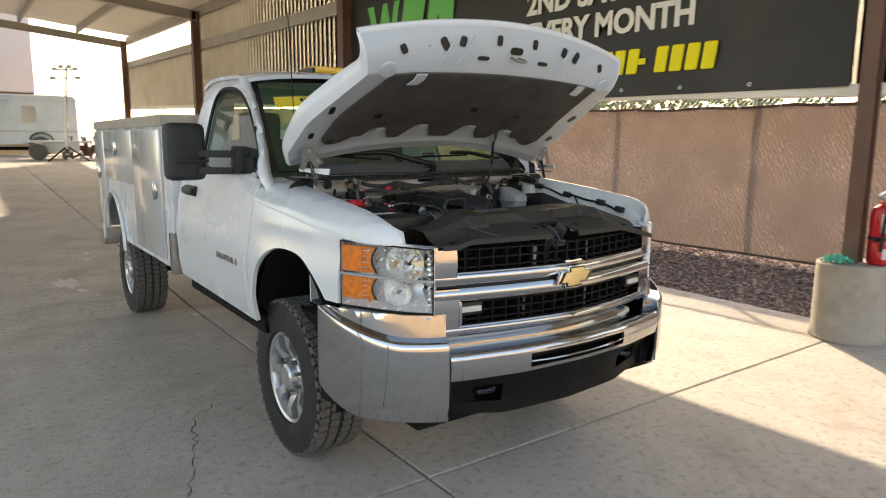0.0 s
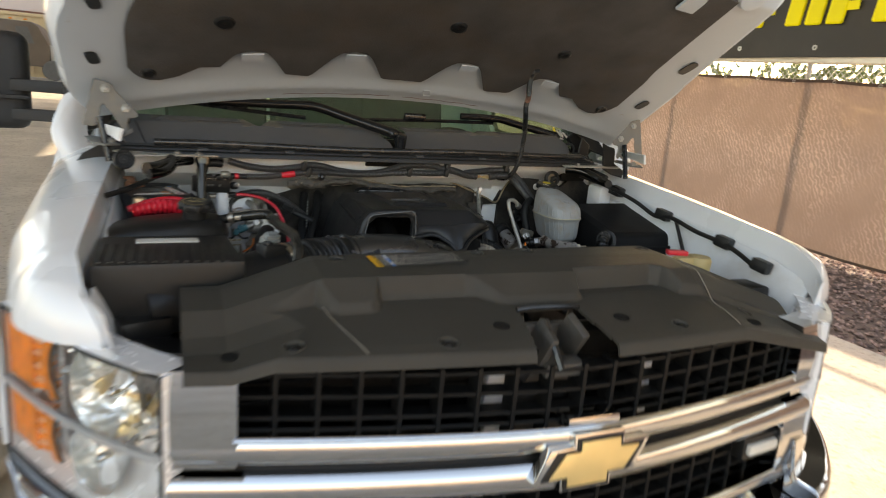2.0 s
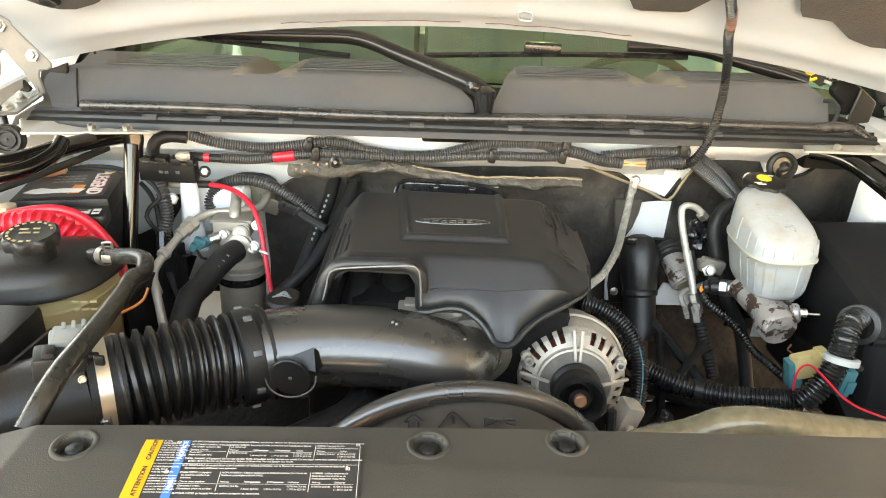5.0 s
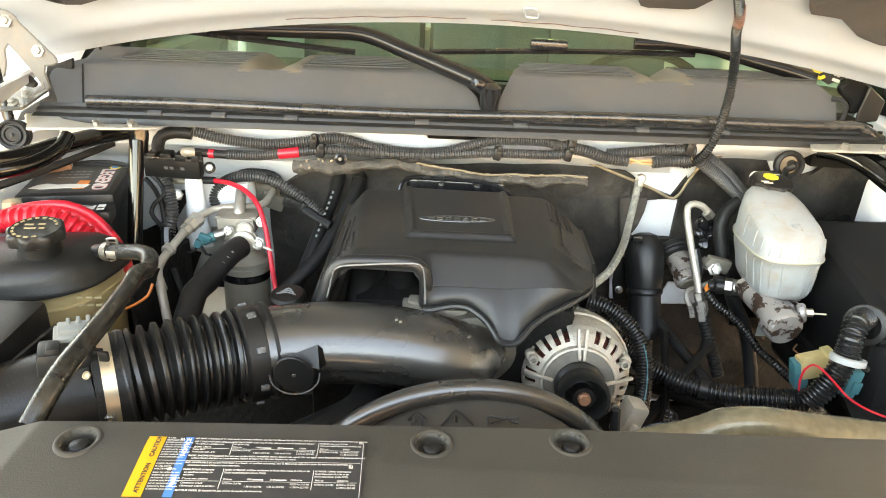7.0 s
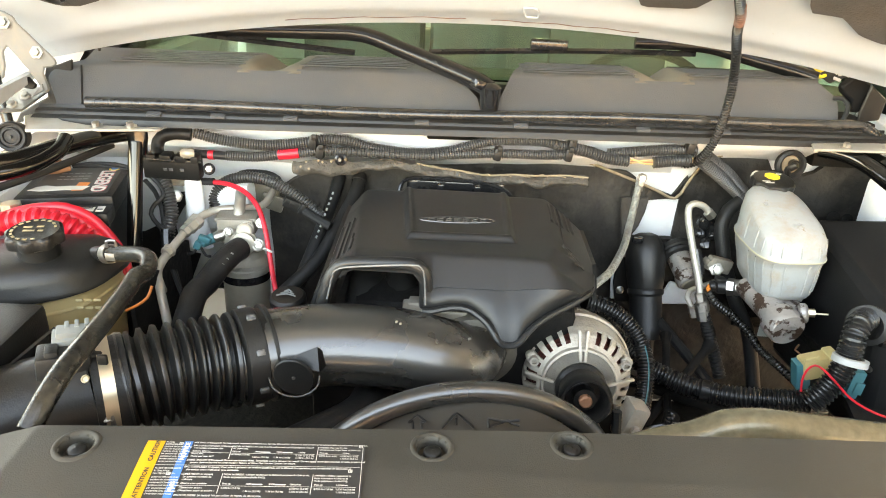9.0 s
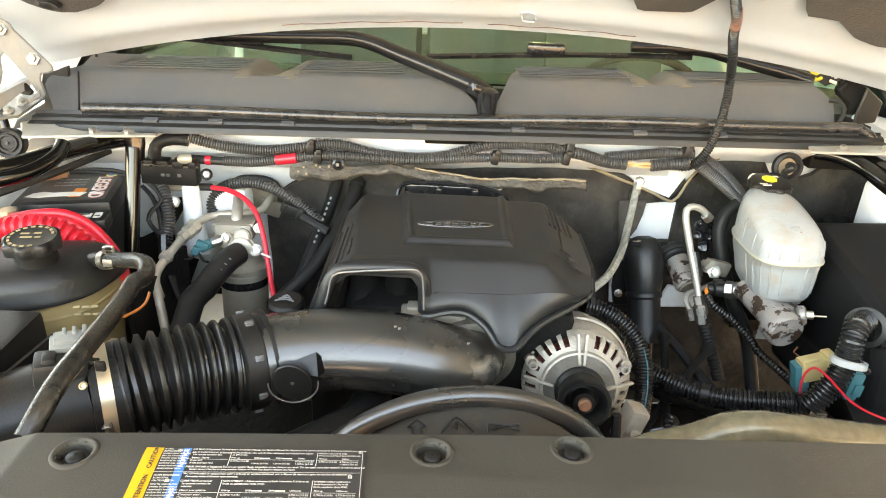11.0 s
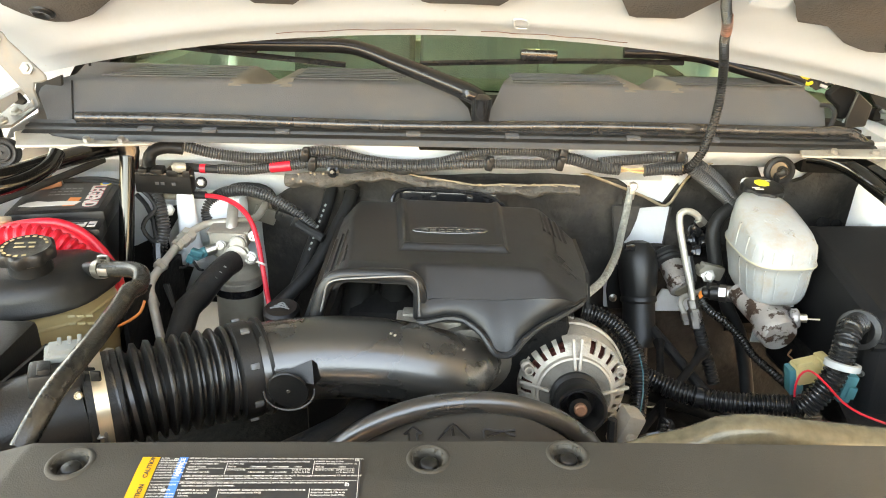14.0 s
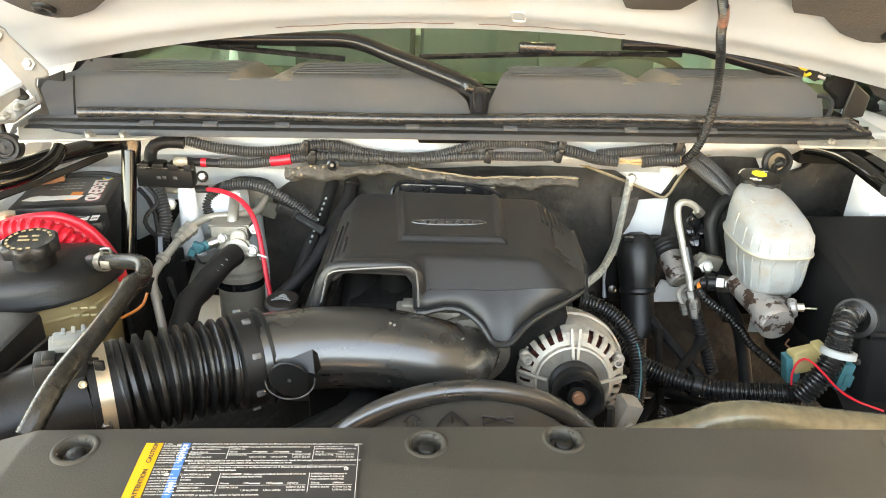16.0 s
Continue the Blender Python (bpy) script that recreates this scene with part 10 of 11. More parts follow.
tp("wire_conduit", hose([(0.1193, 0.9760, 1.2950), (0.1433, 0.9770, 1.2906), (0.1766, 0.9780, 1.2811), (0.2115, 0.9800, 1.2779)], 0.0088, 12, rib=0.0024, pitch=0.0044), CONDUIT, "grey-black corrugated wire conduit")
tp("wire_conduit", hose([(0.1778, 0.9880, 1.2860), (0.2202, 0.9900, 1.2910), (0.2738, 0.9940, 1.2960), (0.3230, 0.9980, 1.2964)], 0.0078, 12, rib=0.0022, pitch=0.0042), CONDUIT, "grey-black corrugated wire conduit")
for k, m_ in enumerate((TAN_TAPE, RUSTY, CREAM)):
    tp("bundled_wire", hose([Vector((0.2105, 0.9800, 1.2779)) + Vector((0, 0, 0.003 * (k - 1))), Vector((0.2532, 0.9840, 1.2768)) + Vector((0, 0, 0.003 * (1 - k))), Vector((0.3180, 0.9900, 1.2818)) + Vector((0, 0, 0.003 * (k - 1)))], 0.0026, 6, 0.01), m_, "bare wire between two sleeves")
tp("wire_conduit", hose([(0.2521, 0.9800, 1.2773), (0.2842, 0.9830, 1.2809), (0.3124, 0.9860, 1.2827)], 0.0085, 12, rib=0.0024, pitch=0.0044), CONDUIT, "short corrugated sleeve")
sl = tp("cable_sleeve", hose([(-0.5004, 0.9350, 1.2662), (-0.4697, 0.9350, 1.2652), (-0.4346, 0.9350, 1.2643)], 0.0068, 10), RUBBER, "black taped cable")
part("red_band", hose([(-0.4680, 0.9350, 1.2648), (-0.4592, 0.9350, 1.2648)], 0.0076, 12), RED, sl, "red tape band")
tp("red_tape", hose([(-0.3542, 0.9340, 1.2712), (-0.3384, 0.9340, 1.2734), (-0.3219, 0.9350, 1.2757)], 0.0085, 12), RED, "bright red tape on the conduit")
for q in ((-0.2983, 0.9380, 1.2940), (-0.2871, 0.9360, 1.2795), (-0.0052, 0.9600, 1.2845), (0.1104, 0.9720, 1.2859), (0.1147, 0.9780, 1.3007), (0.3101, 0.9920, 1.3040)):
    tp("conduit_clip", join(box(q, (0.013, 0.022, 0.021), 0.004, (0, 8, 0)), box((q[0] + 0.003, q[1] - 0.010, q[2] + 0.010), (0.008, 0.008, 0.009), 0.002)), BLACK, "black conduit clip")
tp("conduit_tape", hose([(0.3046, 0.8880, 1.5279), (0.312, 0.901, 1.514), (0.317, 0.914, 1.504)], 0.0078, 12, 0.006), BROWN_TAPE, "brown tape round the conduit")
tp("hood_lamp_conduit", hose([(0.268, 0.790, 1.583), (0.2779, 0.8350, 1.5671), (0.2924, 0.8680, 1.5429), (0.311, 0.899, 1.515), (0.324, 0.932, 1.489), (0.338, 0.952, 1.450), (0.347, 0.966, 1.394), (0.346, 0.978, 1.335), (0.335, 0.986, 1.295), (0.318, 1.0, 1.273), (0.295, 1.01, 1.272)], 0.0064, 12, rib=0.0020, pitch=0.0042), LOOM, "black corrugated conduit to the hood lamp")
tp("rear_conduit", hose([(0.335, 1.005, 1.280), (0.38, 1.03, 1.248), (0.429, 1.056, 1.211), (0.472, 1.06, 1.176)], 0.010, 10, rib=0.003, pitch=0.0055), CONDUIT, "corrugated conduit on the firewall")
tp("rear_conduit", hose([(0.35, 1.015, 1.284), (0.40, 1.04, 1.25), (0.45, 1.062, 1.205)], 0.008, 10, rib=0.003, pitch=0.0055), CONDUIT, "corrugated conduit on the firewall")
st = tp("ground_strap", hose([(0.254, 1.048, 1.224), (0.243, 1.015, 1.195), (0.227, 0.969, 1.168), (0.210, 0.915, 1.160), (0.191, 0.866, 1.157), (0.165, 0.81, 1.154), (0.136, 0.772, 1.150)], 0.0062, 8, 0.01), STRAP, "braided pale ground strap")
part("lug", join(lathe([(0.009, 0), (0.009, 0.003), (0.0055, 0.005), (0.0055, 0.010)], 8, (0.256, 1.045, 1.230), (0.25, 1.0, 1.24)), box((0.254, 1.038, 1.218), (0.010, 0.006, 0.020), 0.002)), STEEL, st, "steel lug")

# ---- driver side: brake reservoir, booster, air box ----
def res_sec(z, k, slope=0.0, dx=0.0, dy=0.0, n=40):
    """Rounded outline of the reservoir at a height; slope tips the ring down towards the front."""
    out = []
    for i in range(n):
        t = 2 * math.pi * i / n
        c, s_ = math.cos(t), math.sin(t)
        x = 0.0515 * math.copysign(abs(c) ** 0.62, c) * k
        y = 0.080 * math.copysign(abs(s_) ** 0.66, s_) * k
        x *= 1 - 0.16 * s_
        out.append((0.437 + dx + x - 0.04 * y, 0.893 + dy + y + 0.08 * x, z + slope * (y + 0.08)))
    return out


rs = tp("brake_reservoir", loft([res_sec(1.116, 0.70, 0, 0.006, -0.006), res_sec(1.118, 0.78, 0, 0.005, -0.006), res_sec(1.126, 0.85, 0, 0.004, -0.005), res_sec(1.150, 0.91, 0, 0.002, -0.003), res_sec(1.168, 0.955), res_sec(1.180, 0.985), res_sec(1.1825, 1.03), res_sec(1.187, 1.03), res_sec(1.1895, 0.99), res_sec(1.196, 0.985, 0.18), res_sec(1.206, 0.95, 0.26), res_sec(1.212, 0.88, 0.29), res_sec(1.217, 0.70, 0.29), res_sec(1.220, 0.40, 0.29), res_sec(1.221, 0.1, 0.29)]), RESERVOIR, "milky white brake fluid reservoir", smooth=60)
part("seam", loft([res_sec(1.1832, 1.034), res_sec(1.185, 1.042), res_sec(1.1865, 1.034)], False), SEAM_PLASTIC, rs, "yellowed weld seam")
for k in range(9):
    i = 20 + 2 * k + 1
    part("rib", hose([res_sec(1.179, 0.985)[i], res_sec(1.168, 0.958)[i], res_sec(1.150, 0.912, 0, 0.002, -0.003)[i], res_sec(1.128, 0.852, 0, 0.004, -0.005)[i]], 0.0014, 6, 0.006), RESERVOIR, rs)
for k in range(9):
    i = 20 + 2 * k
    part("rib", hose([res_sec(1.190, 0.99)[i], res_sec(1.197, 0.986, 0.18)[i], res_sec(1.206, 0.952, 0.26)[i]], 0.0014, 6, 0.004), RESERVOIR, rs)
for q in ((0.4131, 0.9000, 1.2442), (0.4214, 0.8750, 1.2363), (0.4422, 0.8800, 1.2409), (0.4416, 0.8500, 1.2298)):
    part("moulded_print", box((q[0], q[1], 1.219 + 0.29 * (q[1] - 0.813)), (0.016, 0.006, 0.0022), 0.001, (16, 0, 30)), RESERVOIR, rs)
part("lower_port", join(rod((0.425, 0.842, 1.108), (0.425, 0.842, 1.128), 0.010, 14), rod((0.470, 0.848, 1.108), (0.470, 0.848, 1.128), 0.008, 14)), RESERVOIR, rs, "milky outlet stub")
cc2 = Vector((0.4464, 0.9705, 1.2460))
ax2 = Vector((0.0, -0.16, 1)).normalized()
part("neck", lathe([(0.026, -0.02), (0.026, 0.008)], 24, cc2, cc2 + ax2), RESERVOIR, rs, "pale filler neck")
cp_m, _ = aim(cc2, cc2 + ax2)
cp = part("cap", turn(loft([[((r + (0.0016 * math.cos(9 * t) if 0.003 < z < 0.017 else 0)) * math.cos(t), (r + (0.0016 * math.cos(9 * t) if 0.003 < z < 0.017 else 0)) * math.sin(t), z) for t in [2 * math.pi * k / 54 for k in range(54)]] for r, z in ((0.028, 0.002), (0.0325, 0.004), (0.033, 0.015), (0.0315, 0.018), (0.0295, 0.0185), (0.004, 0.019))]), cp_m), BLACK, rs, "black reservoir cap")
part("mark", turn(loft([[(0.0125 * math.cos(t), 0.008 + 0.0125 * math.sin(t), z) for t in [2 * math.pi * k / 8 for k in range(8)]] for z in (0.0188, 0.0196)]), cp_m), YELLOW, cp, "yellow warning mark")
for x, y, w in ((-0.016, -0.010, 0.012), (-0.012, -0.015, 0.014), (0.014, 0.018, 0.008)):
    part("print", turn(box((x, y, 0.0190), (w, 0.003, 0.0006)), cp_m), PALE, cp, "pale print bar")
gr = Vector((0.5007, 1.0350, 1.2709))
gn = Vector((-0.05, -1.0, 0.12)).normalized()
gm = tp("cable_grommet", lathe([(0.0245, -0.006), (0.0255, 0.0), (0.0245, 0.005), (0.0195, 0.007), (0.0165, 0.004), (0.0155, -0.004)], 32, gr, gr + gn, False), RUBBER, "black rubber cable grommet")
part("bed", lathe([(0.0165, -0.003), (0.0005, -0.0028)], 20, gr, gr + gn, False), TAN_DUST, gm, "dusty tan grommet bed")
part("cable", join(hose([gr + Vector((0.004, 0.004, 0.002)), gr + Vector((-0.002, -0.022, 0.004)), (0.4909, 1.0200, 1.2665), (0.4827, 1.0000, 1.2578), (0.4800, 0.9900, 1.2457)], 0.0058, 10, 0.006), rod(gr + Vector((0.003, 0.0, 0.002)), gr + Vector((0, -0.018, 0.004)), 0.008, 12, 0.002)), BLACK, gm, "black cable through the grommet")
for q in ((0.4570, 1.0550, 1.2417),):
    tp("shield_nut", lathe([(0.010, 0), (0.010, 0.002), (0.006, 0.004), (0.006, 0.010), (0.003, 0.0105)], 10, q, Vector(q) + gn), PALE, "pale push nut")
for q, r in (((0.6221, 1.0750, 1.1651), 0.012), ((0.6384, 1.0600, 1.1685), 0.010)):
    tp("shield_plug", lathe([(r, 0), (r, 0.002), (r * 0.6, 0.004), (0.001, 0.0035)], 16, q, Vector(q) + gn, False), DARK, "dark plug in the shield")
m0, m1 = Vector((0.4061, 0.8850, 1.1109)), Vector((0.4282, 0.7720, 1.0943))
md = (m1 - m0).normalized()
mc = tp("master_cylinder", join(rod(m0, m1 - md * 0.02, 0.0195, 24, 0.003), lathe([(0.0205, 0), (0.0265, 0.004), (0.0275, 0.012), (0.0275, 0.030), (0.025, 0.034), (0.0005, 0.0345)], 28, m1 - md * 0.034, m1)), GRIMY_ALU, "grimy cast brake master cylinder")
part("boss", join(rod((0.4217, 0.8400, 1.1113), (0.4228, 0.8450, 1.1246), 0.014, 16, 0.003), box((0.4416, 0.8300, 1.1075), (0.058, 0.034, 0.016), 0.005, (0, 12, 20)), rod((0.4578, 0.8120, 1.1028), (0.4696, 0.8080, 1.1058), 0.015, 18, 0.003)), GRIMY_ALU, mc, "cast boss under the reservoir")
part("end_mark", join(*[box(m1 + Vector((dx, -0.0012, dz)), (0.006, 0.002, 0.003), 0.0006, (0, 0, 8)) for dx, dz in ((-0.006, 0.004), (0.004, 0.006), (-0.002, -0.006), (0.007, -0.002))]), STEEL, mc, "stamped mark")
part("sensor", join(rod((0.4663, 0.8080, 1.1067), (0.4780, 0.8050, 1.1081), 0.0065, 6), rod((0.4783, 0.8050, 1.1071), (0.4954, 0.8000, 1.1094), 0.0016, 8)), BRASSY, mc, "brass level sensor")
part("tag", box((0.4304, 0.8400, 1.0551), (0.020, 0.002, 0.024), 0.001), GREY_PLASTIC, mc, "pale paper tag")
v0, v1 = Vector((0.3309, 1.0200, 1.1057)), Vector((0.3472, 0.9650, 1.0723))
bo = tp("power_unit", join(lathe([(0.019, 0.0), (0.021, 0.004), (0.021, 0.050), (0.023, 0.052), (0.023, 0.066), (0.020, 0.070), (0.0005, 0.0705)], 26, v0, v1)), GRIMY_ALU, "rust-stained steering valve barrel")
part("boot", lathe([(0.023, -0.012), (0.028, -0.008), (0.0285, 0.0), (0.026, 0.003), (0.0285, 0.007), (0.027, 0.012), (0.021, 0.015)], 28, v0, v1, False), RUBBER, bo, "black ribbed rubber boot")
part("end_cap", rod(v1 - (v1 - v0).normalized() * 0.004, v1 + (v1 - v0).normalized() * 0.006, 0.0165, 22, 0.002), GREY_CAN, bo, "grey end cap")
tp("valve_bracket", join(box((0.3846, 0.9550, 1.1120), (0.044, 0.016, 0.026), 0.005, (0, 15, 10)), box((0.3686, 0.9550, 1.1147), (0.018, 0.02, 0.012), 0.004, (0, 30, 10))), ALU, "cast pipe bracket")
tp("bracket_bolt", lathe([(0.012, 0), (0.012, 0.003), (0.008, 0.004), (0.008, 0.013), (0.003, 0.0135)], 6, (0.3777, 0.9450, 1.1078), Vector((0.3777, 0.9450, 1.1078)) + Vector((-0.01, -0.1, 0.04))), STEEL, "bare hex bolt")
pg = tp("sensor_plug", join(rod((0.3839, 0.9000, 1.0979), (0.3669, 0.9050, 1.0961), 0.0125, 16, 0.002), rod((0.3679, 0.9050, 1.0962), (0.3577, 0.9080, 1.0934), 0.009, 12, 0.002), box((0.3701, 0.9020, 1.1086), (0.016, 0.014, 0.008), 0.002)), BLACK, "black sensor plug")
part("hex", join(rod((0.3829, 0.9000, 1.0979), (0.3923, 0.8950, 1.0998), 0.0145, 6), rod((0.3913, 0.8950, 1.0998), (0.4037, 0.8900, 1.1020), 0.0135, 20, 0.002)), STEEL, pg, "steel sensor body")
part("wire", join(hose([(0.3578, 0.9080, 1.0958), (0.3541, 0.9050, 1.0935), (0.3558, 0.9000, 1.0902)], 0.0024, 6, 0.003), hose([(0.3585, 0.9080, 1.0922), (0.3530, 0.9050, 1.0910), (0.3542, 0.9000, 1.0877)], 0.0022, 6, 0.003)), ORANGE, pg, "orange and yellow wires")
tp("braided_cable", hose([(0.3550, 0.9050, 1.0863), (0.3701, 0.9000, 1.0673), (0.3967, 0.9000, 1.0486), (0.4014, 0.9000, 1.0463), (0.4344, 0.8900, 1.0165), (0.4535, 0.8800, 0.9934), (0.4824, 0.8600, 0.9740), (0.5016, 0.8200, 0.9650)], 0.0065, 10, rib=0.0012, pitch=0.006), SLEEVE, "black braided cable")
tp("brake_pipe", hose([(0.3636, 0.9850, 1.1919), (0.3501, 0.9820, 1.2053), (0.3336, 0.9780, 1.2111), (0.3224, 0.9740, 1.2067), (0.3217, 0.9660, 1.1893), (0.3279, 0.9530, 1.1596), (0.3362, 0.9400, 1.1271), (0.3432, 0.9250, 1.0984), (0.3488, 0.9120, 1.0718)], 0.0058, 14, 0.006), PIPE, "bent bare brake pipe")
tp("brake_pipe", hose([(0.3448, 0.9250, 1.0426), (0.3372, 0.9350, 1.0544), (0.3422, 0.9450, 1.0645), (0.3635, 0.9500, 1.0714), (0.3907, 0.9550, 1.0831)], 0.0048, 10, 0.006), PIPE, "thin bare brake pipe")
tp("pipe_sleeve", hose([(0.3383, 0.9500, 1.1407), (0.3430, 0.9420, 1.1205), (0.3470, 0.9340, 1.1015)], 0.0095, 12), BLACK_GLOSS, "black pipe sleeve")
tp("brake_hose", hose([(0.3574, 0.9050, 1.0436), (0.3671, 0.8950, 1.0150), (0.3800, 0.8850, 0.9805), (0.3939, 0.8720, 0.9417)], 0.0098, 12, rib=0.0014, pitch=0.006), RUBBER, "black braided brake hose")
for a, b, r in (((0.3585, 0.9850, 1.1958), (0.3681, 0.9850, 1.1863), 0.0095), ((0.3474, 0.9140, 1.0768), (0.3512, 0.9080, 1.0618), 0.0095), ((0.3515, 0.9080, 1.0599), (0.3578, 0.9000, 1.0324), 0.0118), ((0.3442, 0.9250, 1.0457), (0.3489, 0.9180, 1.0277), 0.0090), ((0.3502, 0.9080, 1.0645), (0.3571, 0.9030, 1.0418), 0.0112)):
    tp("pipe_fitting", lathe([(r * 0.85, 0), (r, 0.0015), (r, 0.012), (r * 0.86, 0.013), (r * 0.86, (Vector(b) - Vector(a)).length)], 6, a, b), STEEL, "hex pipe fitting", smooth=20)
tp("vacuum_hose", hose([(0.4209, 1.0100, 1.2077), (0.4022, 1.0050, 1.1936), (0.3915, 0.9950, 1.1698), (0.3967, 0.9850, 1.1346), (0.4070, 0.9750, 1.0963), (0.4239, 0.9600, 1.0540), (0.4305, 0.9550, 1.0379), (0.4570, 0.9500, 0.9938), (0.4738, 0.9400, 0.9384), (0.4815, 0.9200, 0.8882)], 0.0118, 14, 0.012), RUBBER, "black vacuum hose behind the reservoir")
for k in range(5):
    tp("valve_lump", box(Vector((0.3704, 1.0200, 1.1616)) + Vector((0.010 * (k % 3), 0.006 * (k % 2), -0.020 * (k // 2))), (0.022, 0.02, 0.018), 0.006, (20 * k, 30, 15 * k)), BLACK_GLOSS, "dark oily valve body")
sc = tp("steering_column", lathe([(0.010, -0.013), (0.022, -0.008), (0.0300, 0.005), (0.0338, 0.022), (0.0345, 0.040), (0.0332, 0.060), (0.031, 0.078), (0.0295, 0.086), (0.0315, 0.089), (0.0315, 0.095), (0.0285, 0.099), (0.0285, 0.15), (0.030, 0.155), (0.030, 0.175), (0.014, 0.178), (0.012, 0.26)], 28, (0.2722, 1.0150, 1.1255), (0.2811, 0.9550, 0.9854)), BLACK, "black bell-shaped steering column cover")
wall_face = frame_of((0, 0, 0), (1, 0, 0), (0, 0, 1))
part("flange", prism([(0.2301, 1.1112), (0.2511, 1.1199), (0.2746, 1.0368), (0.2739, 0.9968), (0.2385, 0.9946), (0.2299, 1.0341)], 0.004, Matrix.Translation((0, 1.026, 0)) @ wall_face, 0.0015, 1), BLACK, sc, "black flange plate")
tp("felt_corner", prism([(0.2278, 1.1878), (0.2789, 1.1907), (0.2760, 1.1632), (0.2686, 1.1350), (0.2566, 1.1124), (0.2405, 1.1031)], 0.006, Matrix.Translation((0, 1.062, 0)) @ wall_face, 0.002, 1), FOIL, "dark insulation corner")
part("clip", box((0.2502, 0.9850, 1.1371), (0.018, 0.008, 0.012), 0.003), BLACK_GLOSS, sc, "black clip")
for q in ((0.2456, 1.0220, 1.0945), (0.2440, 1.0220, 1.0200)):
    part("bolt", lathe([(0.0078, 0), (0.0078, 0.002), (0.005, 0.003), (0.005, 0.009), (0.003, 0.0105)], 8, q, Vector(q) + gn), STEEL, sc, "flange bolt")
part("flange", prism([(0.0, 0.0), (0.055, 0.0), (0.075, 0.03), (0.080, 0.115), (0.035, 0.118), (0.012, 0.085), (-0.004, 0.05)], 0.006, frame_of((0.2311, 1.0350, 0.9952), (1, 0.085, 0), (0.0, 0.12, 1)), 0.002, 1), WHITE_BAY, sc, "white mounting flange")
part("lower_flange", prism([(0.0, 0.0), (0.075, 0.0), (0.085, 0.035), (0.02, 0.045)], 0.006, frame_of((0.3160, 1.0300, 0.9927), (1, 0.085, 0), (0.0, 0.12, 1)), 0.002, 1), WHITE_BAY, sc, "stained white floor flange")
# black air box and corrugated drain
ab = tp("air_box", loft([[(0.53, 0.70, 0.95), (0.78, 0.70, 0.95), (0.80, 0.98, 0.95), (0.51, 0.96, 0.95)], [(0.505, 0.69, 1.13), (0.78, 0.69, 1.13), (0.80, 0.98, 1.17), (0.495, 0.945, 1.17)], [(0.515, 0.71, 1.165), (0.76, 0.71, 1.165), (0.78, 0.96, 1.215), (0.505, 0.93, 1.215)]]), BOX_BLACK, "large black plastic box in the bay corner", bevel=0.012)
part("lip", hose([(0.504, 0.689, 1.13), (0.62, 0.688, 1.13), (0.79, 0.688, 1.13)], 0.006, 6), BOX_BLACK, ab)
tp("drain_conduit", hose([(0.4154, 0.6550, 1.0514), (0.4284, 0.6550, 1.0693), (0.4426, 0.6580, 1.0944), (0.4502, 0.6620, 1.1226), (0.4535, 0.6680, 1.1488), (0.4627, 0.6800, 1.1611), (0.4830, 0.7000, 1.1589)], 0.0145, 18, rib=0.0024, pitch=0.0058), LOOM, "black corrugated elbow hose")
tp("hose_collar", lathe([(0.0162, -0.004), (0.0215, -0.003), (0.0215, 0.005), (0.0162, 0.006)], 24, (0.4493, 0.6550, 1.1203), (0.4519, 0.6600, 1.1401), False), COLLAR_GREY, "pale hose collar")
tp("box_port", lathe([(0.020, -0.004), (0.027, 0.0), (0.027, 0.006), (0.020, 0.008)], 24, (0.4884, 0.7000, 1.1500), (0.4601, 0.6750, 1.1585), False), BLACK, "black port ring on the box")
tp("alternator_conduit", hose([(0.1260, 0.7450, 1.1384), (0.1507, 0.7380, 1.1341), (0.1759, 0.7280, 1.1207), (0.1954, 0.7160, 1.0999), (0.2051, 0.7000, 1.0740), (0.2053, 0.6820, 1.0466), (0.1983, 0.6550, 1.0211)], 0.0108, 14, rib=0.0022, pitch=0.0046), LOOM, "black corrugated alternator conduit")
tp("green_wire", hose([(0.1987, 0.6930, 1.1025), (0.2052, 0.6840, 1.0798), (0.2052, 0.6680, 1.0517), (0.1986, 0.6480, 1.0340)], 0.0010, 6), TEAL, "thin green wire in the conduit slit")
tp("main_loom", hose([(0.1489, 0.7650, 1.1049), (0.1846, 0.7600, 1.0642), (0.2200, 0.7500, 1.0364), (0.2604, 0.7350, 1.0230), (0.2983, 0.7150, 1.0215), (0.3328, 0.6950, 1.0282), (0.3750, 0.6800, 1.0372), (0.4247, 0.6680, 1.0461)], 0.0138, 16, rib=0.0026, pitch=0.0056), LOOM, "thick corrugated wiring loom")
tp("loom_band", hose([(0.2951, 0.7130, 1.0238), (0.3049, 0.7100, 1.0235)], 0.0155, 14, 0.004), BLACK, "black tape round the loom")
tp("yellow_connector", join(box((0.4395, 0.7000, 1.0847), (0.050, 0.022, 0.032), 0.004, (0, -14, 6)), box((0.4523, 0.7000, 1.0978), (0.014, 0.024, 0.020), 0.003, (0, -14, 6)), box((0.4216, 0.6880, 1.1003), (0.020, 0.004, 0.006), 0.001, (0, -14, 6))), CREAM, "cream wiring connector")
for q, w in (((0.4186, 0.7000, 1.0685), -14), ((0.4790, 0.6800, 1.0728), 6)):
    tp("teal_connector", join(box(q, (0.017, 0.02, 0.042), 0.003, (0, w, 0)), box(Vector(q) + Vector((0.004, -0.010, -0.004)), (0.012, 0.004, 0.018), 0.001, (0, w, 0))), TEAL, "teal connector shell")
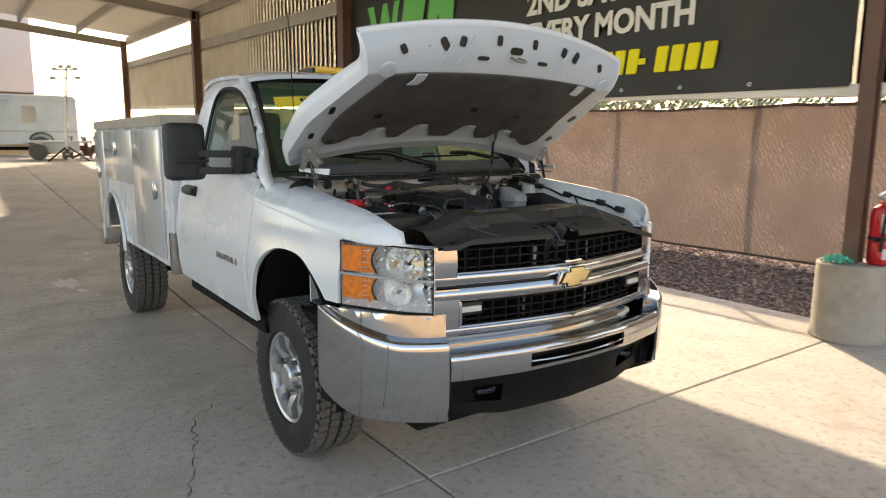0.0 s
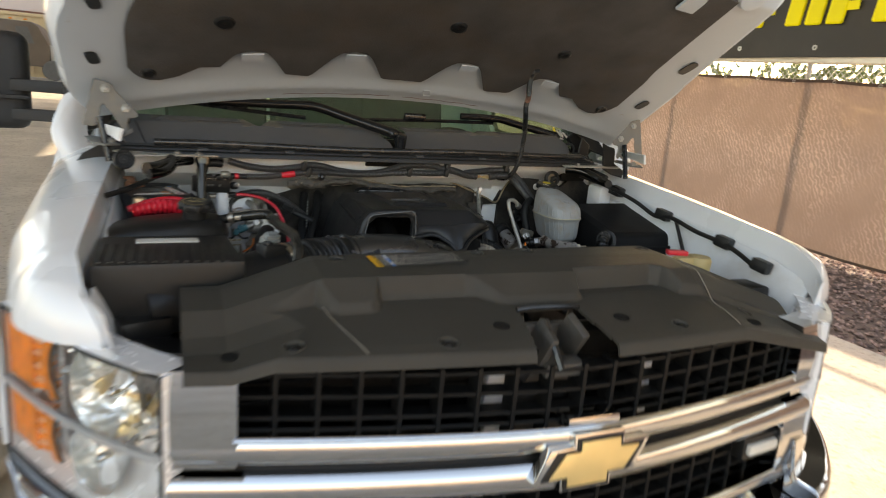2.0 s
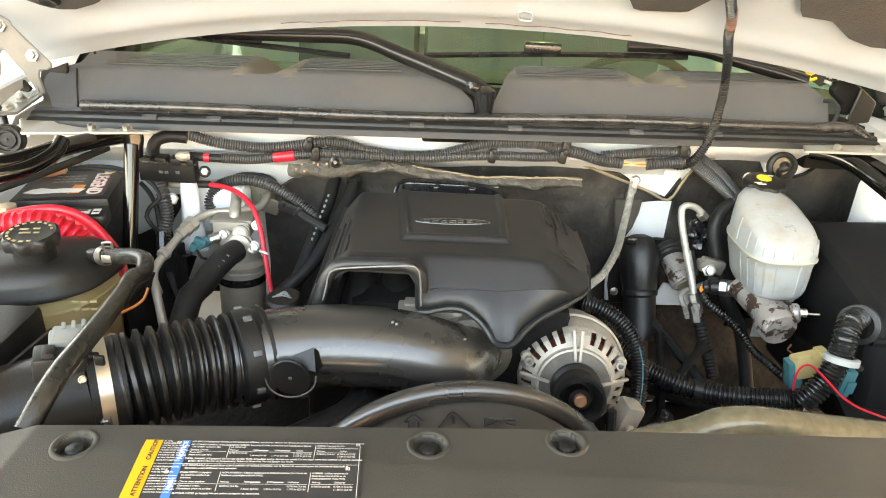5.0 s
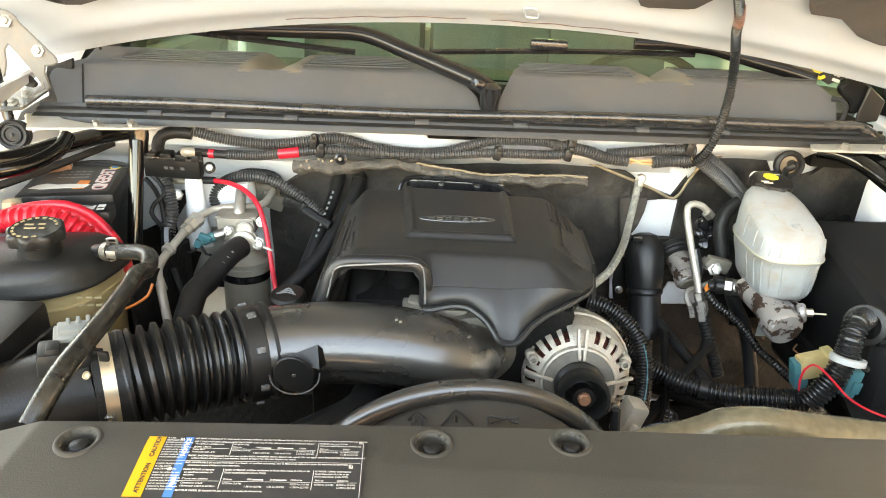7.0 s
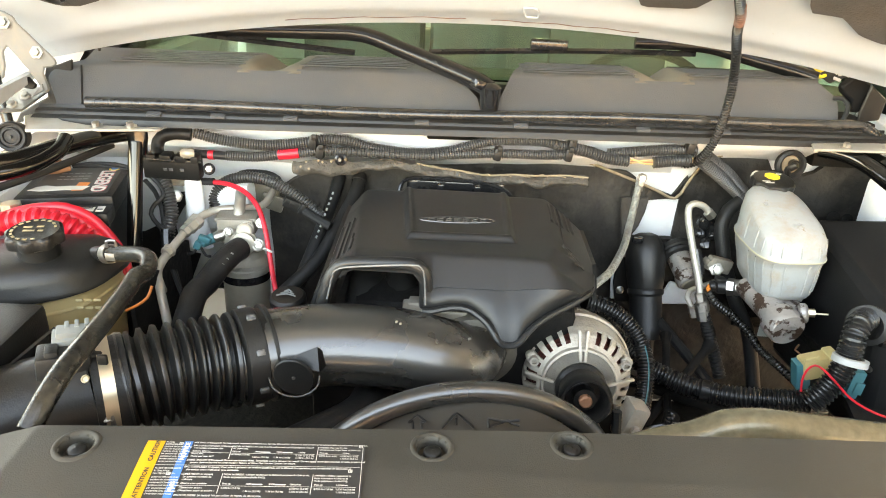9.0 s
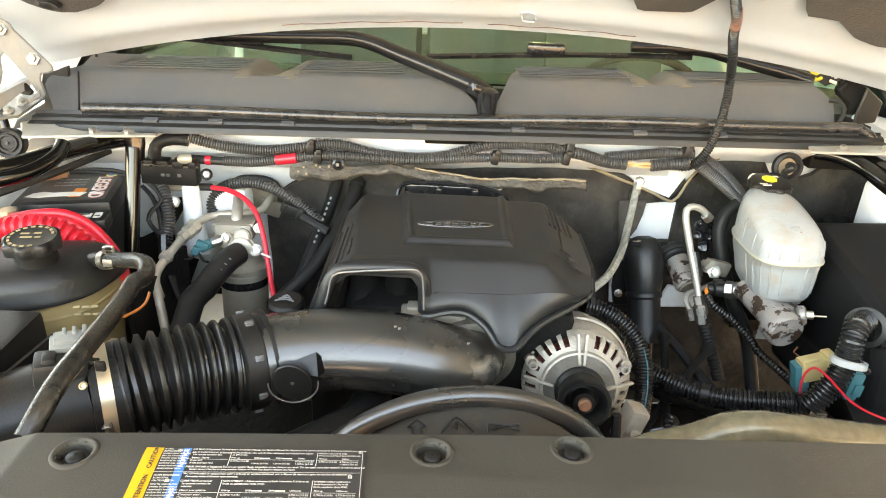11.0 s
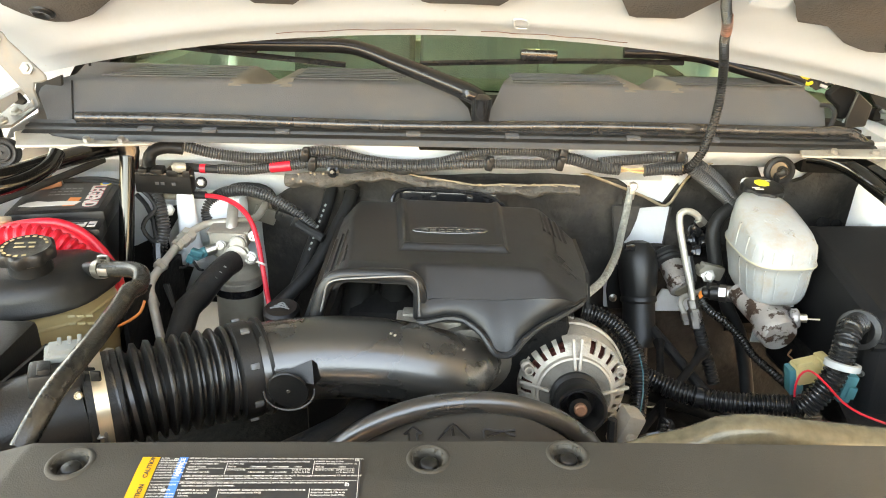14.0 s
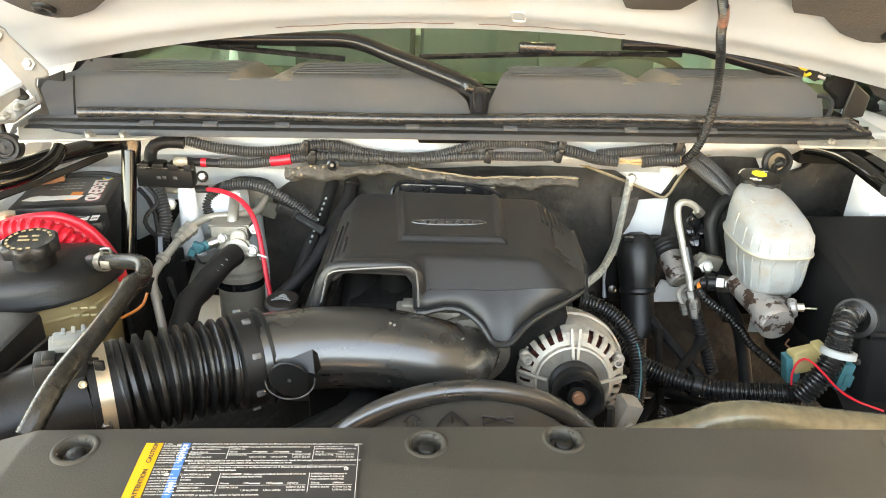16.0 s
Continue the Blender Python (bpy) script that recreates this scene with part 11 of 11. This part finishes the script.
tp("thin_red_wire", hose([(0.4092, 0.6700, 1.0594), (0.4077, 0.6720, 1.0750), (0.4096, 0.6720, 1.0920), (0.4157, 0.6680, 1.1028), (0.4208, 0.6550, 1.1045), (0.4245, 0.6300, 1.1027), (0.4264, 0.6000, 1.1020), (0.4307, 0.5700, 1.1073), (0.4425, 0.5400, 1.1161)], 0.0015, 8, 0.008), RED, "thin red wire loop")
tp("dark_red_wire", hose([(0.4657, 0.8000, 1.0548), (0.4567, 0.7900, 1.0514), (0.4656, 0.7900, 1.0450), (0.4554, 0.7800, 1.0428)], 0.0014, 6, 0.004), RUSTY, "small tangle of red wire")
tp("box_strut", rod((0.5087, 0.7000, 1.0795), (0.5422, 0.7200, 1.0872), 0.004, 8), STEEL, "thin steel strut")
tp("radiator_hose", hose([(0.10, 0.452, 1.110), (0.150, 0.458, 1.128), (0.190, 0.462, 1.138), (0.219, 0.466, 1.150), (0.250, 0.468, 1.153), (0.289, 0.472, 1.148), (0.36, 0.478, 1.138), (0.42, 0.482, 1.130), (0.50, 0.47, 1.12)], 0.0185, 24, 0.012), BRAID, "wire-ribbed olive radiator hose")
for a, b, r, m_ in (((0.22, 0.72, 0.93), (0.36, 0.86, 1.01), 0.010, DARK), ((0.25, 0.66, 0.94), (0.30, 0.90, 1.0), 0.009, DARK), ((0.20, 0.80, 0.98), (0.40, 0.74, 0.95), 0.012, DARK), ((0.26, 0.76, 1.0), (0.33, 0.80, 0.97), 0.010, DARK), ((0.21, 0.63, 0.98), (0.25, 0.68, 1.0), 0.010, DARK)):
    tp("steering_rod", lathe([(r * 0.8, 0), (r, 0.006), (r * 0.7, 0.03), (r * 0.7, (Vector(b) - Vector(a)).length - 0.02), (r * 1.2, (Vector(b) - Vector(a)).length)], 10, a, b), m_, "grimy steering rod deep in the bay")
tp("small_coil", hose([(0.215 + 0.004 * math.cos(t), 0.60 + 0.004 * math.sin(t), 1.03 + 0.0012 * t) for t in [0.7 * k for k in range(40)]], 0.0015, 5, 0.002), BLACK_GLOSS, "small black spring")
tp("bare_wire", hose([(0.19, 0.62, 1.02), (0.22, 0.615, 1.035), (0.26, 0.62, 1.035), (0.285, 0.64, 1.02)], 0.0025, 6), BLACK_GLOSS, "thin black wire")
# cables on the driver side apron
tp("apron_cable", hose([(0.60, 1.03, 1.285), (0.655, 0.95, 1.262), (0.683, 0.85, 1.236), (0.692, 0.76, 1.208), (0.699, 0.70, 1.214), (0.702, 0.60, 1.196), (0.697, 0.48, 1.186), (0.675, 0.36, 1.160)], 0.006, 8), RUBBER, "black cable along the inner fender")
tp("apron_cable", hose([(0.70, 0.68, 1.21), (0.692, 0.64, 1.16), (0.68, 0.60, 1.12)], 0.005, 8), RUBBER, "black branch cable")
for q in ((0.69, 0.95, 1.25), (0.705, 0.74, 1.215), (0.705, 0.50, 1.19), (0.69, 0.36, 1.165), (-0.705, 0.60, 1.19), (-0.705, 0.42, 1.17)):
    tp("apron_plug", box(q, (0.03, 0.045, 0.03), 0.006, (10, 5, 12)), BLACK, "black plug on the apron")
tp("lower_hose", hose([(0.30, 0.95, 1.0), (0.33, 0.88, 0.98), (0.37, 0.80, 0.95), (0.42, 0.74, 0.93)], 0.009, 10), RUBBER, "thin black hose low in the bay")
fb2 = tp("washer_filler", join(lathe([(0.03, 0), (0.032, 0.03), (0.028, 0.04)], 18, (0.57, 0.44, 1.13), (0.57, 0.44, 2)), box((0.53, 0.44, 1.16), (0.06, 0.03, 0.02), 0.006)), CREAM, "cream washer filler neck")
part("tag", box((0.52, 0.46, 1.175), (0.05, 0.02, 0.012), 0.003, (0, 0, -20)), RED, fb2, "red tag")
tp("fender_brace", hose([(0.5235, 1.0000, 1.3080), (0.5443, 0.9850, 1.3086), (0.5628, 0.9650, 1.3056), (0.5792, 0.9400, 1.2977), (0.5906, 0.9000, 1.2859), (0.5880, 0.8600, 1.2824)], 0.0125, 16, 0.012), BLACK_CHROME, "glossy black fender brace tube")
tp("fender_brace", hose([(0.5564, 1.0100, 1.3096), (0.5858, 0.9900, 1.3076), (0.6062, 0.9600, 1.3012), (0.6202, 0.9200, 1.2914)], 0.0105, 14, 0.012), BLACK_CHROME, "glossy black fender brace tube")
tp("lamp_bracket", join(box((0.64, 0.30, 1.06), (0.08, 0.08, 0.05), 0.012), box((0.66, 0.36, 1.10), (0.06, 0.08, 0.05), 0.012)), BLACK, "black lamp carrier")
tp("white_brace", join(box((0.66, 1.0, 1.215), (0.05, 0.06, 0.09), 0.01, (0, 0, 10)), box((0.72, 0.97, 1.19), (0.06, 0.05, 0.05), 0.01)), WHITE_BAY, "white bulkhead corner")
